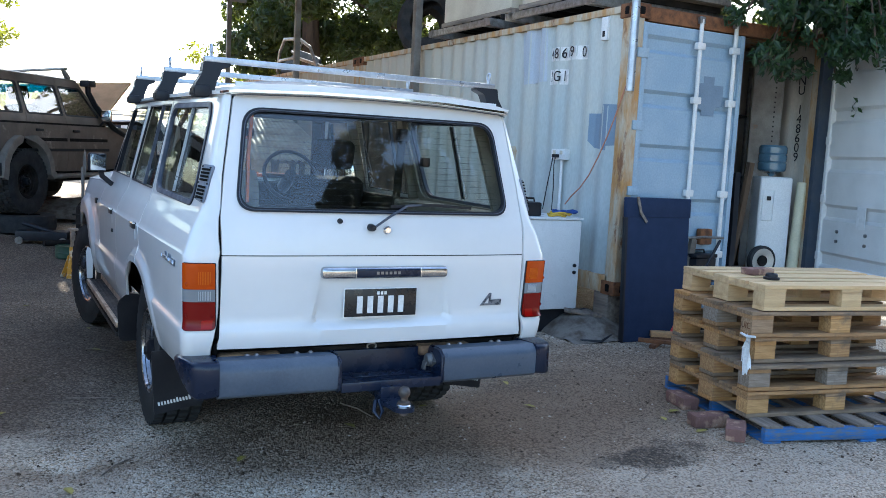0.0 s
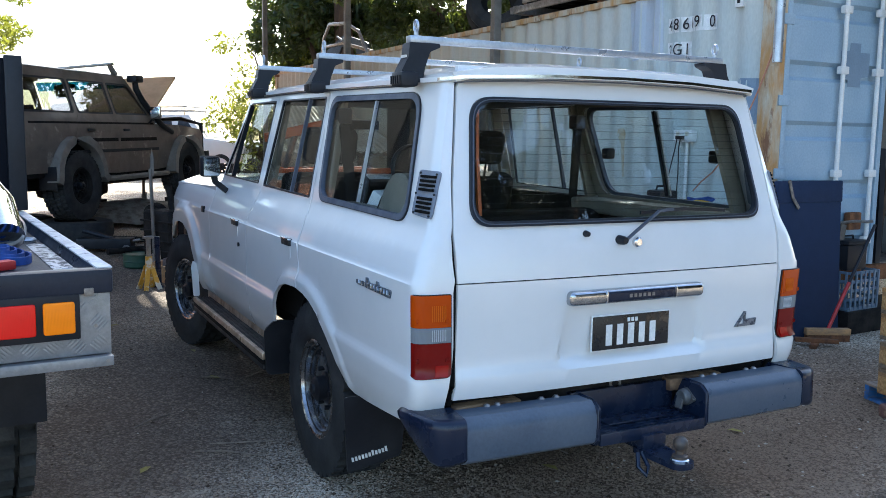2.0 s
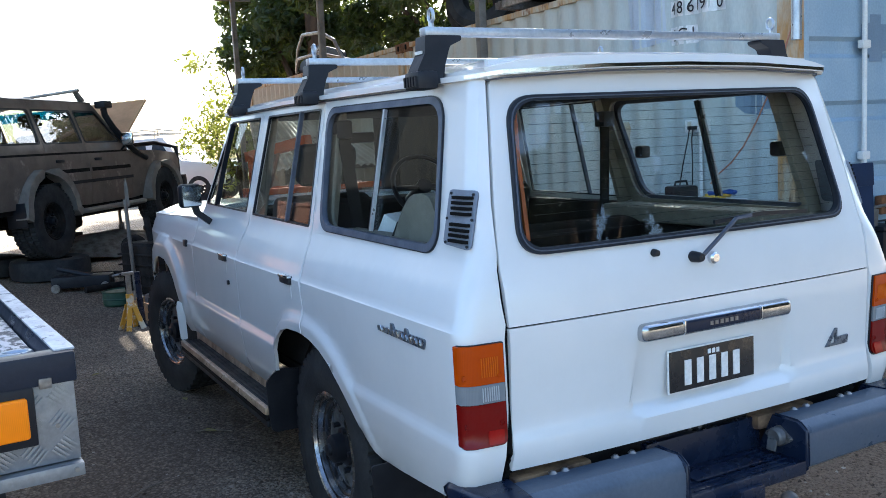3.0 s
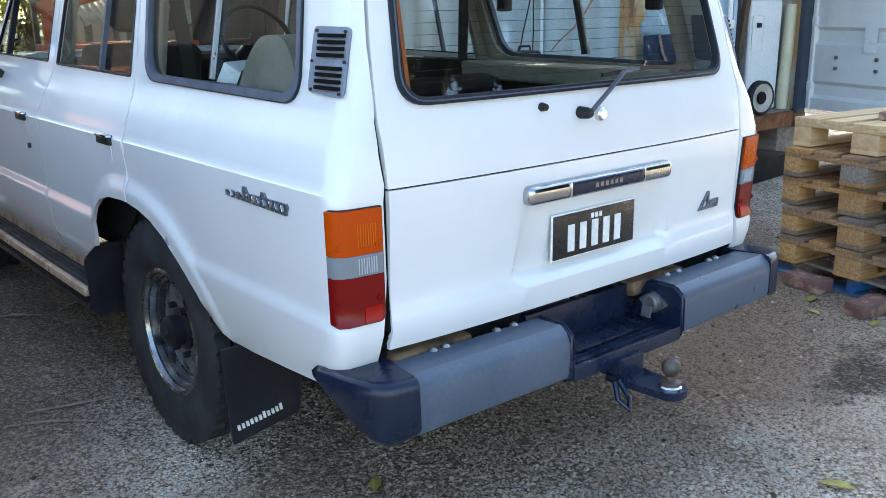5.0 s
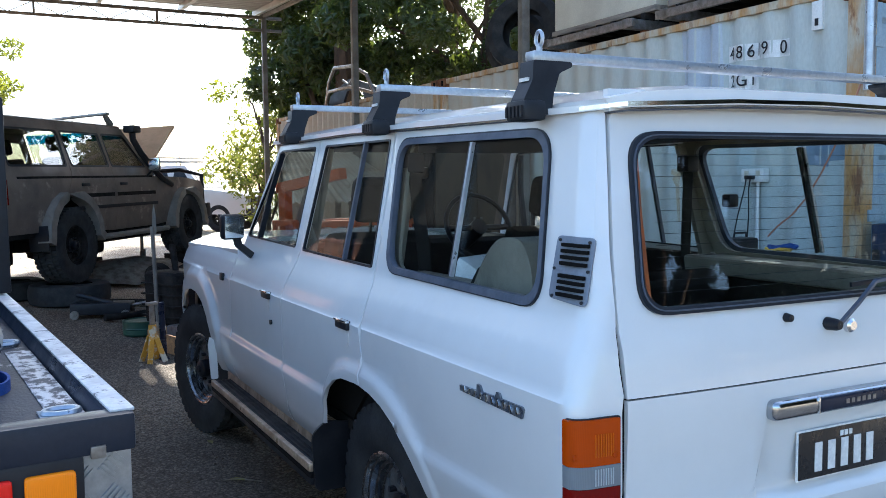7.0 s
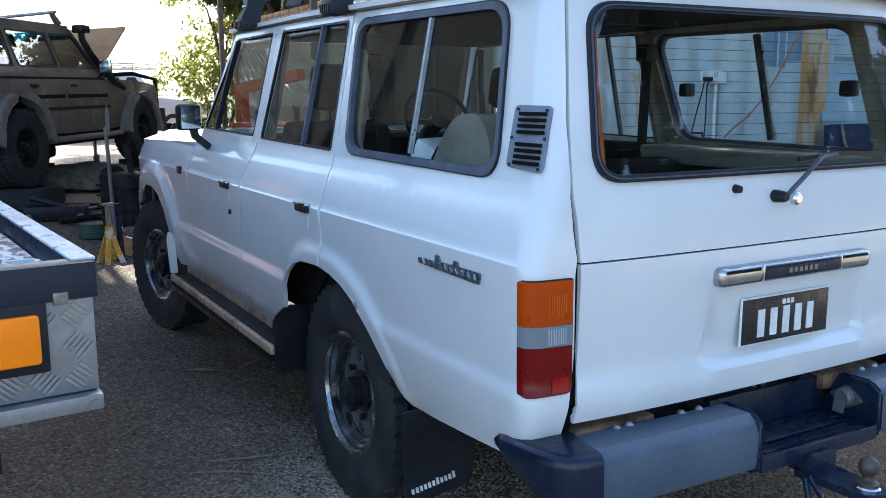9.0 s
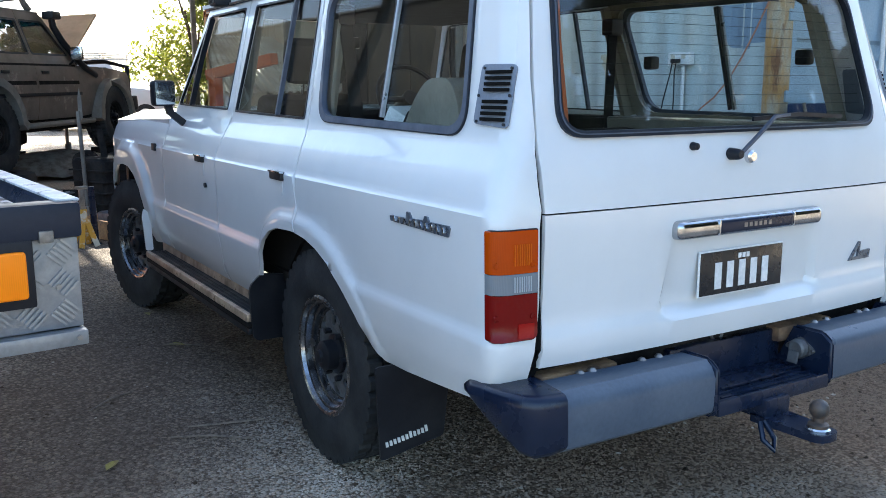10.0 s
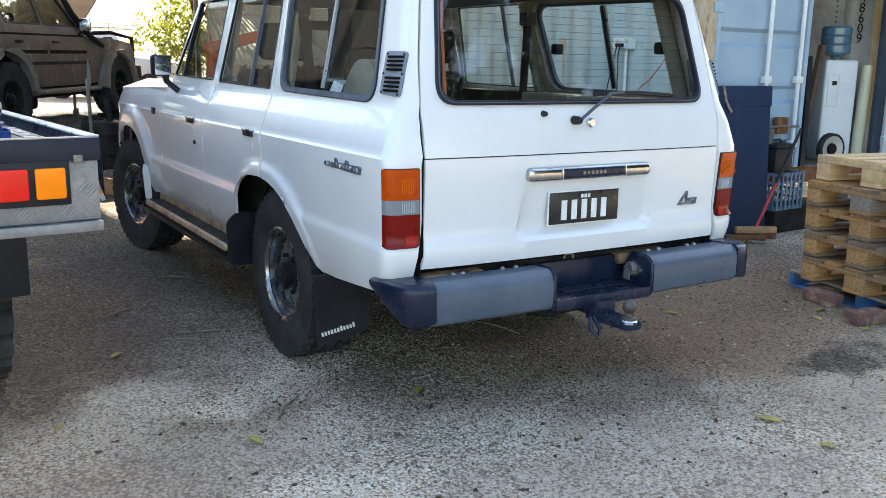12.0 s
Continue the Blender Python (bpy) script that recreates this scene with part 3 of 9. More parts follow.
def lathe(bm, prof, m=None, seg=32, close=True):
    """Turns a profile of (radius, height) round the z axis of m."""
    m = m or Matrix.Identity(4)
    rings = []
    for r, h in prof:
        rings.append([bm.verts.new(m @ Vector((r * math.cos(2 * math.pi * k / seg), r * math.sin(2 * math.pi * k / seg), h))) for k in range(seg)])
    for a, b in zip(rings, rings[1:]):
        for k in range(seg):
            bm.faces.new((a[k], a[(k + 1) % seg], b[(k + 1) % seg], b[k]))
    if close:
        for ring, flip in ((rings[0], True), (rings[-1], False)):
            bm.faces.new(ring[::-1] if flip else ring)
    return bm


def inside(poly, x, y):
    hit = False
    for (x0, y0), (x1, y1) in zip(poly, poly[1:] + poly[:1]):
        if (y0 > y) != (y1 > y) and x < (x1 - x0) * (y - y0) / (y1 - y0) + x0:
            hit = not hit
    return hit


def rounded(pts, r, n=5):
    """A polygon with its corners rounded; r is one radius or one for each corner."""
    out = []
    k = len(pts)
    for i, p in enumerate(pts):
        rad = r[i] if isinstance(r, (list, tuple)) else r
        p, a, b = Vector(p), Vector(pts[i - 1]), Vector(pts[(i + 1) % k])
        if rad <= 0:
            out.append(tuple(p))
            continue
        u, w = (a - p).normalized(), (b - p).normalized()
        rad = min(rad, (a - p).length * 0.45, (b - p).length * 0.45)
        s, e = p + u * rad, p + w * rad
        for j in range(n + 1):
            t = j / n
            q = (1 - t) ** 2 * s + 2 * t * (1 - t) * p + t * t * e
            out.append((q.x, q.y))
    return out


def dense(poly, step):
    out = []
    for (x0, y0), (x1, y1) in zip(poly, poly[1:] + poly[:1]):
        k = max(1, int(math.hypot(x1 - x0, y1 - y0) / step))
        out += [(x0 + (x1 - x0) * j / k, y0 + (y1 - y0) * j / k) for j in range(k)]
    return out


def panel(outline, holes, fn, inward, thick=0.012, step=0.06, lines=()):
    """A bent sheet with holes: a flat outline filled with triangles, laid into space by fn(u, v), with a thickness along inward; lines are creases that get points of their own."""
    from mathutils.geometry import delaunay_2d_cdt
    loops = [dense(outline, step)] + [dense(h, step) for h in holes]
    pts, edges = [], []
    for loop in loops:
        k = len(pts)
        pts += [Vector(p) for p in loop]
        edges += [(k + i, k + (i + 1) % len(loop)) for i in range(len(loop))]
    us, vs = [p[0] for p in outline], [p[1] for p in outline]
    near = step * 0.45
    rim = np.array([(p.x, p.y) for p in pts])
    for line in lines:
        last = None
        for (x0, y0), (x1, y1) in zip(line, line[1:]):
            k = max(1, int(math.hypot(x1 - x0, y1 - y0) / 0.025))
            for j in range(k):
                q = (x0 + (x1 - x0) * j / k, y0 + (y1 - y0) * j / k)
                good = inside(loops[0], *q) and not any(inside(h, *q) for h in loops[1:]) and ((rim - q) ** 2).sum(1).min() > 1.6e-5
                if good:
                    pts.append(Vector(q))
                    if last is not None:
                        edges.append((last, len(pts) - 1))
                last = len(pts) - 1 if good else None
    taken = np.array([(p.x, p.y) for p in pts])
    u = min(us) + step * 0.5
    while u < max(us):
        v = min(vs) + step * 0.5
        while v < max(vs):
            if inside(loops[0], u, v) and not any(inside(h, u, v) for h in loops[1:]):
                if ((taken - (u, v)) ** 2).sum(1).min() > near * near:
                    pts.append(Vector((u, v)))
            v += step
        u += step
    vc, _, fc, *_ = delaunay_2d_cdt(pts, edges, [], 0, 1e-6)
    keep = []
    for f in fc:
        cx, cy = sum(vc[i].x for i in f) / len(f), sum(vc[i].y for i in f) / len(f)
        if inside(loops[0], cx, cy) and not any(inside(h, cx, cy) for h in loops[1:]):
            keep.append(f)
    bm = bmesh.new()
    inward = Vector(inward)
    front = [bm.verts.new(fn(p.x, p.y)) for p in vc]
    back = [bm.verts.new(v.co + inward * thick) for v in front]
    out_faces = []
    for f in keep:
        a, b, c = (front[i].co for i in f[:3])
        if (b - a).cross(c - a).dot(inward) > 0:
            out_faces.append(f[::-1])
        else:
            out_faces.append(f)
    edge_set = {}
    for f in out_faces:
        bm.faces.new([front[i] for i in f])
        bm.faces.new([back[i] for i in f[::-1]])
        for a, b in zip(f, f[1:] + f[:1]):
            edge_set[(a, b)] = True
    for a, b in edge_set:
        if (b, a) not in edge_set:
            bm.faces.new((front[b], front[a], back[a], back[b]))
    bmesh.ops.delete(bm, geom=[v for v in bm.verts if not v.link_faces], context="VERTS")
    return bm


def interp(table, x):
    xs, ys = [r[0] for r in table], [r[1] for r in table]
    return float(np.interp(x, xs, ys))


def text_bm(body, size, depth=0.002, m=None, spacing=1.0):
    cu = bpy.data.curves.new("lettering", "FONT")
    cu.body, cu.size, cu.extrude, cu.align_x, cu.align_y, cu.space_character = body, size, depth / 2, "CENTER", "CENTER", spacing
    ob = bpy.data.objects.new("lettering", cu)
    me = bpy.data.meshes.new_from_object(ob)
    bm = bmesh.new()
    bm.from_mesh(me)
    bpy.data.objects.remove(ob)
    bpy.data.meshes.remove(me)
    if m is not None:
        bmesh.ops.transform(bm, matrix=m, verts=bm.verts)
    return bm


# ---- the white wagon ----
def smooth_step(t):
    t = max(0.0, min(1.0, t))
    return t * t * (3 - 2 * t)


HALF = [(0.40, 0.765), (0.47, 0.795), (0.52, 0.818), (0.60, 0.836), (0.70, 0.846), (0.78, 0.849), (0.95, 0.855), (1.008, 0.857), (1.022, 0.848), (1.036, 0.845), (1.10, 0.822), (1.16, 0.792), (1.19, 0.78), (1.21, 0.776), (1.66, 0.675), (1.72, 0.66)]
BACK = [(0.45, 0.03), (0.53, 0.008), (0.57, -0.028), (0.61, -0.05), (0.65, -0.058), (0.690, -0.060), (0.735, -0.047), (0.98, -0.056), (1.03, -0.052), (1.12, -0.042), (1.20, -0.02), (1.64, 0.088), (1.72, 0.105)]
ARCH_R = [(0.572, 0.50), (0.63, 0.535), (0.69, 0.588), (0.75, 0.643), (0.82, 0.70), (0.90, 0.752), (0.985, 0.787), (1.074, 0.808), (1.20, 0.818), (1.335, 0.810), (1.42, 0.787), (1.49, 0.745), (1.54, 0.685), (1.56, 0.60), (1.563, 0.47)]
ARCH_F = [(3.33, 0.47), (3.34, 0.56), (3.38, 0.66), (3.45, 0.76), (3.55, 0.83), (3.68, 0.87), (3.82, 0.875), (3.96, 0.86), (4.08, 0.81), (4.17, 0.72), (4.22, 0.62), (4.23, 0.5)]
SHELF = 0.722


def to_line(line, y, z):
    best = 9.0
    for (y0, z0), (y1, z1) in zip(line, line[1:]):
        dy, dz = y1 - y0, z1 - z0
        t = max(0.0, min(1.0, ((y - y0) * dy + (z - z0) * dz) / (dy * dy + dz * dz)))
        best = min(best, math.hypot(y - y0 - t * dy, z - z0 - t * dz))
    return best


def back_y(x, z):
    return interp(BACK, z) + 0.028 * min(1.0, abs(x) / (interp(HALF, z) - 0.045)) ** 3


def offset_line(line, d):
    """A line drawn at the distance d outside another."""
    out = []
    for i, (y, z) in enumerate(line):
        (y0, z0), (y1, z1) = line[max(0, i - 1)], line[min(len(line) - 1, i + 1)]
        k = math.hypot(y1 - y0, z1 - z0)
        out.append((y - (z1 - z0) / k * d, z + (y1 - y0) / k * d))
    return out


def half_x(y, z):
    """The body's half width, with the flares round the wheels and the nose drawn in."""
    hw = interp(HALF, z)
    rise = 0.015 * smooth_step((SHELF + 0.01 - z) / 0.042)
    d = to_line(ARCH_R, y, z)
    if d < 0.08:
        rise = max(rise, 0.022 * smooth_step((0.08 - d) / 0.05))
    d = to_line(ARCH_F, y, z)
    if d < 0.16:
        rise = max(rise, 0.034 * smooth_step((0.155 - d) / 0.07))
    hw += rise
    if y > 3.9:
        hw -= 0.14 * (y - 3.9) ** 2
    return hw


CORNER = 0.045


def side_skin(u, z, sgn=-1):
    """u runs along the body from its rear edge; below CORNER it turns round the corner on to the back."""
    hw, edge = half_x(max(u, 0.06), z), interp(BACK, z) + 0.028
    if u >= CORNER:
        return Vector((sgn * hw, edge + u, z))
    s = CORNER - u
    a = s / CORNER
    if a <= math.pi / 2:
        return Vector((sgn * (hw - CORNER + CORNER * math.cos(a)), edge + CORNER - CORNER * math.sin(a), z))
    x = hw - CORNER - (s - CORNER * math.pi / 2)
    return Vector((sgn * x, back_y(x, z), z))


def u_of(y, z):
    return y - interp(BACK, z) - 0.028


def uz(points):
    return [(u_of(y, z), z) for y, z in points]


def corner_u(x, z):
    """The u at which the skin has turned in to the half width x."""
    return CORNER - (CORNER * math.pi / 2 + interp(HALF, z) - CORNER - x)


LEVELS = (0.55, 0.60, 0.65, SHELF + 0.012, SHELF + 0.002, SHELF - 0.01, SHELF - 0.022, SHELF - 0.034, 0.76, 0.80, 0.85, 0.90, 0.95, 0.98, 1.008, 1.022, 1.036, 1.068, 1.10, 1.13, 1.16, 1.175, 1.19, 1.21)
CREASES = [[(u_of(-0.2, z), z), (u_of(4.4, z), z)] for z in LEVELS]
CREASES += [uz(offset_line(ARCH_R, d)) for d in (0.08, 0.07, 0.06, 0.05, 0.04, 0.03)] + [uz(offset_line(ARCH_F, d)) for d in (0.155, 0.143, 0.131, 0.12, 0.109, 0.097, 0.085)]
GATE_EDGE = [(0.56, 0.728), (0.63, 0.729), (0.67, 0.722), (0.80, 0.719), (1.02, 0.719), (1.157, 0.722), (1.33, 0.703), (1.64, 0.655), (1.66, 0.652)]
Q_WIN = rounded([(0.207, 1.191), (1.133, 1.204), (1.222, 1.644), (0.298, 1.627)], 0.085, 7)
R_WIN = rounded([(1.258, 1.204), (2.02, 1.216), (1.972, 1.656), (1.303, 1.650)], 0.015, 3)
F_WIN = rounded([(2.125, 1.222), (2.905, 1.235), (2.605, 1.657), (2.10, 1.656)], [0.015, 0.03, 0.03, 0.015], 4)


def shrink(poly, d):
    cx, cy = sum(p[0] for p in poly) / len(poly), sum(p[1] for p in poly) / len(poly)
    ex, ey = max(abs(p[0] - cx) for p in poly), max(abs(p[1] - cy) for p in poly)
    return [(cx + (x - cx) * (1 - d / ex), cy + (y - cy) * (1 - d / ey)) for x, y in poly]


def ring(poly, fn, r_w, r_h, push):
    """A seal swept round an opening."""
    pts = [fn(u, v) + push for u, v in poly]
    return tube(bmesh.new(), pts, 0, closed=True, flat=(r_w, r_h))


def band(outer, inner, fn, inward, thick, step=0.05):
    return panel(outer, [inner], fn, inward, thick, step)


def wheel(parent, x, y, z, sgn, radius=0.42, width=0.25, rim_r=0.205, rim_mat=None, name="wheel", rubber=None, groove_depth=0.017, steer=0):
    """A wheel whose outer face looks to sgn * x."""
    m = Matrix.Translation((x, y, z)) @ Matrix.Rotation(radians(steer), 4, "Z") @ Matrix.Rotation(radians(90) * sgn, 4, "Y")
    hub = tagged(new(name), "")
    hub.parent, hub.matrix_basis = parent, m
    w = width / 2
    bm = bmesh.new()
    side = [(rim_r - 0.005, 0.78), (rim_r + 0.015, 0.9), (rim_r + 0.04, 0.965), (radius * 0.76, 1.0), (radius * 0.83, 1.0), (radius * 0.845, 0.985), (radius * 0.9, 0.965), (radius * 0.955, 0.925)]
    # four columns of blocks: place across the tread, column, or None in the grooves between them
    tread = [(0.93, 0), (0.56, 0), (0.545, None), (0.455, None), (0.44, 1), (0.06, 1), (0.045, None), (-0.045, None), (-0.06, 2), (-0.44, 2), (-0.455, None), (-0.545, None), (-0.56, 3), (-0.93, 3)]
    rings, seg = [], 168
    for row, (r, h) in enumerate(side + [(radius, t) for t, _ in tread] + [(r, -h) for r, h in side[::-1]]):
        loop = []
        for k in range(seg):
            rr = r
            n = row - len(side)
            if 0 <= n < len(tread):
                step, column = (4 if groove_depth < 0.02 else 8), tread[n][1]
                groove = column is None or (k + column % 2 * step // 2) % step < (3 if step == 8 else 1)
                rr = radius - (groove_depth if groove else 0.0)
            elif row in (len(side) - 1, len(side) + len(tread)):
                rr = r + (0.005 if k % 4 else 0.0)
            a = 2 * math.pi * k / seg
            loop.append(bm.verts.new((rr * math.cos(a), rr * math.sin(a), h * w)))
        rings.append(loop)
    for a, b in zip(rings, rings[1:]):
        for k in range(seg):
            bm.faces.new((a[k], b[k], b[(k + 1) % seg], a[(k + 1) % seg]))
    bmesh.ops.recalc_face_normals(bm, faces=bm.faces)
    part("tyre", bm, rubber or TYRE, hub, "black off-road tyre with blocky tread")
    bm = bmesh.new()
    lathe(bm, [(rim_r, -w * 0.8), (rim_r - 0.02, -w * 0.5), (rim_r - 0.03, w * 0.1), (rim_r - 0.025, w * 0.45), (rim_r - 0.012, w * 0.7), (rim_r + 0.012, w * 0.8), (rim_r + 0.014, w * 0.88), (rim_r + 0.004, w * 0.93), (rim_r - 0.004, w * 0.9), (rim_r - 0.008, w * 0.78), (rim_r - 0.018, w * 0.76), (rim_r - 0.022, w * 0.6), (rim_r - 0.034, w * 0.57), (rim_r - 0.037, w * 0.42), (rim_r - 0.046, w * 0.4), (rim_r - 0.048, w * 0.1)], seg=48, close=False)
    part("rim", bm, rim_mat or RIM, hub)
    circ = [((rim_r - 0.028) * math.cos(a * math.pi / 20), (rim_r - 0.028) * math.sin(a * math.pi / 20)) for a in range(40)]
    holes = []
    for k in range(8):
        a = k * math.pi / 4
        c, s = math.cos(a), math.sin(a)
        tri = rounded([(0.104, 0.012), (0.15, 0.024), (0.15, -0.024), (0.104, -0.012)], 0.008, 3)
        holes.append([(c * px - s * py, s * px + c * py) for px, py in tri])

    def dish(u, v):
        r = math.hypot(u, v)
        return Vector((u, v, w * 0.3 + 0.026 * smooth_step(1 - abs(r - 0.115) / 0.075)))
    part("disc", panel(circ, holes, dish, (0, 0, -1), 0.012, 0.035), ALLOY if rim_mat is None else rim_mat, hub)
    bm = bmesh.new()
    lathe(bm, [(0.0, 0.0), (0.072, 0.0), (0.072, w * 0.5), (0.055, w * 0.56), (0.053, w * 0.88), (0.04, w * 0.96), (0.024, w * 0.97), (0.022, w * 1.06), (0.0, w * 1.07)], seg=20, close=False)
    part("hub_cap", bm, BLACK, hub)
    for k in range(6):
        a = k * math.pi / 3 + 0.5
        bm = bmesh.new()
        rod(bm, (0.088 * math.cos(a), 0.088 * math.sin(a), 0), (0.088 * math.cos(a), 0.088 * math.sin(a), w * 0.66), 0.011, seg=6)
        part("wheel_nut", bm, BLACK, hub)
    return hub


def seat(parent, x, y, bench=0.0, back_h=0.6):
    """A front seat, or with bench a wide one."""
    hw = 0.235 + bench
    s = tagged(new("seat"), "dark grey cloth car seat")
    s.parent, s.matrix_basis = parent, Matrix.Translation((x, y, 0.72))
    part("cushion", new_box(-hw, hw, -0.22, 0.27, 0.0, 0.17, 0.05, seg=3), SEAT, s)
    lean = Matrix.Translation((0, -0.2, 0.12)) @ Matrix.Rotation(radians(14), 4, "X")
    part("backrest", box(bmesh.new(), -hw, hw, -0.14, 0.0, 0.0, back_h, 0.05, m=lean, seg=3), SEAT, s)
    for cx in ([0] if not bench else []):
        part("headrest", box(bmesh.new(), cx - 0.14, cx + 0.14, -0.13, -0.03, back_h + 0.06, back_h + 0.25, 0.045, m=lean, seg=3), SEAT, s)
        for dx in (-0.05, 0.05):
            part("headrest_post", rod(bmesh.new(), lean @ Vector((cx + dx, -0.08, back_h - 0.03)), lean @ Vector((cx + dx, -0.08, back_h + 0.1)), 0.007), CHROME, s)
    return s


def inn_of(sgn):
    return (-sgn, 0, 0)


def white_wagon():
    car = thing("station_wagon", "white four-wheel-drive station wagon parked on gravel, roof bars fitted", "car", pose(-0.013, 0, 0))

    # body sides, doors and fenders
    for sgn in (-1, 1):
        def skin(u, z, s=sgn):
            return side_skin(u, z, s)

        inn = (-sgn, 0, 0)
        quarter = [(corner_u(x, z), z) for z, x in GATE_EDGE[::-1]] + uz([(0.08, 0.535), (0.45, 0.503)] + ARCH_R[:8]) + uz([(1.16, 0.817), (1.185, 0.96), (1.19, 1.02), (1.195, 1.10), (1.225, 1.20), (1.268, 1.684), (0.6, 1.672)])
        q = part("quarter_panel", panel(quarter, [uz(Q_WIN)], skin, (-sgn * 0.45, 0.9, 0), 0.012, 0.035, CREASES), PAINT, car)
        part("window_seal", band(uz(shrink(Q_WIN, -0.002)), uz(shrink(Q_WIN, 0.018)), lambda u, z, s=sgn: side_skin(u, z, s) + Vector((s * 0.007, 0, 0)), inn, 0.02), GREY_SEAL, q, "faded grey rubber window seal")
        part("seal_lip", ring(dense(shrink(Q_WIN, -0.003), 0.05), lambda u, z, s=sgn: side_skin(u_of(u, z), z, s), 0.003, 0.003, Vector((sgn * 0.003, 0, 0))), SEAL, q)
        part("pane", panel(uz(shrink(Q_WIN, 0.013)), [], lambda u, z, s=sgn: side_skin(u, z, s) + Vector((-s * 0.004, 0, 0)), inn, 0.004, 0.15), SIDE_GLASS, q)
        part("sliding_pane_bar", tube(bmesh.new(), [side_skin(u_of(y, z), z, sgn) + Vector((sgn * 0.003, 0, 0)) for y, z in ((0.672, 1.225), (0.683, 1.42), (0.694, 1.612))], 0, flat=(0.0055, 0.006)), RAIL, q)
        part("pane_bar", tube(bmesh.new(), [side_skin(u_of(y, z), z, sgn) + Vector((-sgn * 0.004, 0, 0)) for y, z in ((0.686, 1.225), (0.697, 1.42), (0.708, 1.612))], 0, flat=(0.009, 0.005)), SEAL, q)
        rear = uz([(1.232, 1.20), (1.203, 1.10), (1.197, 1.02), (1.192, 0.96)] + [(1.168, 0.817)] + ARCH_R[8:14]) + uz([(1.58, 0.55), (1.60, 0.47), (2.085, 0.47), (2.09, 0.72), (2.09, 1.05), (2.045, 1.21), (2.05, 1.696), (1.276, 1.684)])
        d = part("rear_door", panel(rear, [uz(R_WIN)], skin, inn, 0.014, 0.04, CREASES), PAINT, car)
        part("pane", panel(uz(shrink(R_WIN, -0.006)), [], lambda u, z, s=sgn: side_skin(u, z, s) + Vector((-s * 0.009, 0, 0)), inn, 0.004, 0.15), SIDE_GLASS, d)
        part("window_trim", band(uz(shrink(R_WIN, -0.002)), uz(shrink(R_WIN, 0.006)), lambda u, z, s=sgn: side_skin(u, z, s) + Vector((s * 0.003, 0, 0)), inn, 0.012), SEAL, d)
        part("pane_divider", tube(bmesh.new(), [side_skin(u_of(1.53, z), z, sgn) for z in (1.21, 1.43, 1.65)], 0, flat=(0.008, 0.007)), GREY_SEAL, d)
        front = uz([(2.052, 1.21), (2.098, 1.05), (2.098, 0.72), (2.093, 0.47), (3.0, 0.47), (3.02, 0.60), (2.995, 0.80), (2.985, 1.14), (2.95, 1.20), (2.635, 1.696), (2.058, 1.696)])
        d = part("front_door", panel(front, [uz(F_WIN)], skin, inn, 0.014, 0.045, CREASES), PAINT, car)
        part("pane", panel(uz(shrink(F_WIN, -0.006)), [], lambda u, z, s=sgn: side_skin(u, z, s) + Vector((-s * 0.009, 0, 0)), inn, 0.004, 0.15), SIDE_GLASS, d)
        part("window_trim", band(uz(shrink(F_WIN, -0.002)), uz(shrink(F_WIN, 0.006)), lambda u, z, s=sgn: side_skin(u, z, s) + Vector((s * 0.003, 0, 0)), inn, 0.012), SEAL, d)
        part("quarterlight_bar", tube(bmesh.new(), [side_skin(u_of(y, z), z, sgn) for y, z in ((2.69, 1.235), (2.655, 1.45), (2.585, 1.645))], 0, flat=(0.012, 0.01)), SEAL, d)
        for y, pz in ((1.335, 1.0), (2.295, 1.0)):
            h = new_box(sgn * (interp(HALF, pz) - 0.02), sgn * (interp(HALF, pz) + 0.014), y - 0.055, y + 0.055, pz - 0.014, pz + 0.018, 0.006)
            hd = part("handle", h, BLACK, d, "black and chrome door handle")
            part("handle_trim", new_box(sgn * (interp(HALF, pz)), sgn * (interp(HALF, pz) + 0.018), y - 0.058, y + 0.058, pz + 0.012, pz + 0.02, 0.003), CHROME, hd)
            part("handle_cup", panel(rounded([(y - 0.04, pz - 0.075), (y + 0.03, pz - 0.075), (y + 0.04, pz - 0.01), (y - 0.045, pz - 0.01)], 0.02, 4), [], lambda a, b, s=sgn: Vector((s * (half_x(a, b) + 0.0025), a, b)), inn, 0.004, 0.05), PAINT, hd)
        part("door_lock", rod(bmesh.new(), (sgn * 0.85, 2.24, 0.885), (sgn * 0.862, 2.24, 0.885), 0.011), BLACK, d)
        fender = uz([(3.005, 0.60), (3.02, 0.47), (3.33, 0.47)] + ARCH_F[1:] + [(4.33, 0.52), (4.38, 0.90), (4.36, 1.06), (4.30, 1.095), (4.0, 1.12), (3.5, 1.142), (2.96, 1.162), (2.992, 1.14), (3.003, 0.80)])
        f = part("front_fender", panel(fender, [], skin, inn, 0.014, 0.03, CREASES), PAINT, car)
        part("badge", new_box(sgn * 0.852, sgn * 0.868, 3.10, 3.16, 0.99, 1.03, 0.004), BLACK, f)
        # wheel housings
        for yc, r in ((1.07, 0.47), (3.79, 0.5)):
            bm = bmesh.new()
            prof = [(yc + r * math.cos(a * math.pi / 10) * 1.02, 0.38 + r * 0.95 * math.sin(a * math.pi / 10)) for a in range(11)]
            strip = [(bm.verts.new((sgn * 0.77, y, z)), bm.verts.new((sgn * 0.5, y, z))) for y, z in prof]
            for (a, b), (c, e) in zip(strip, strip[1:]):
                bm.faces.new((a, b, e, c))
            bm.faces.new([b for _, b in strip])
            part("wheel_housing", bm, UNDER, car)
        # running board
        sb = new("running_board")
        sb.parent = car
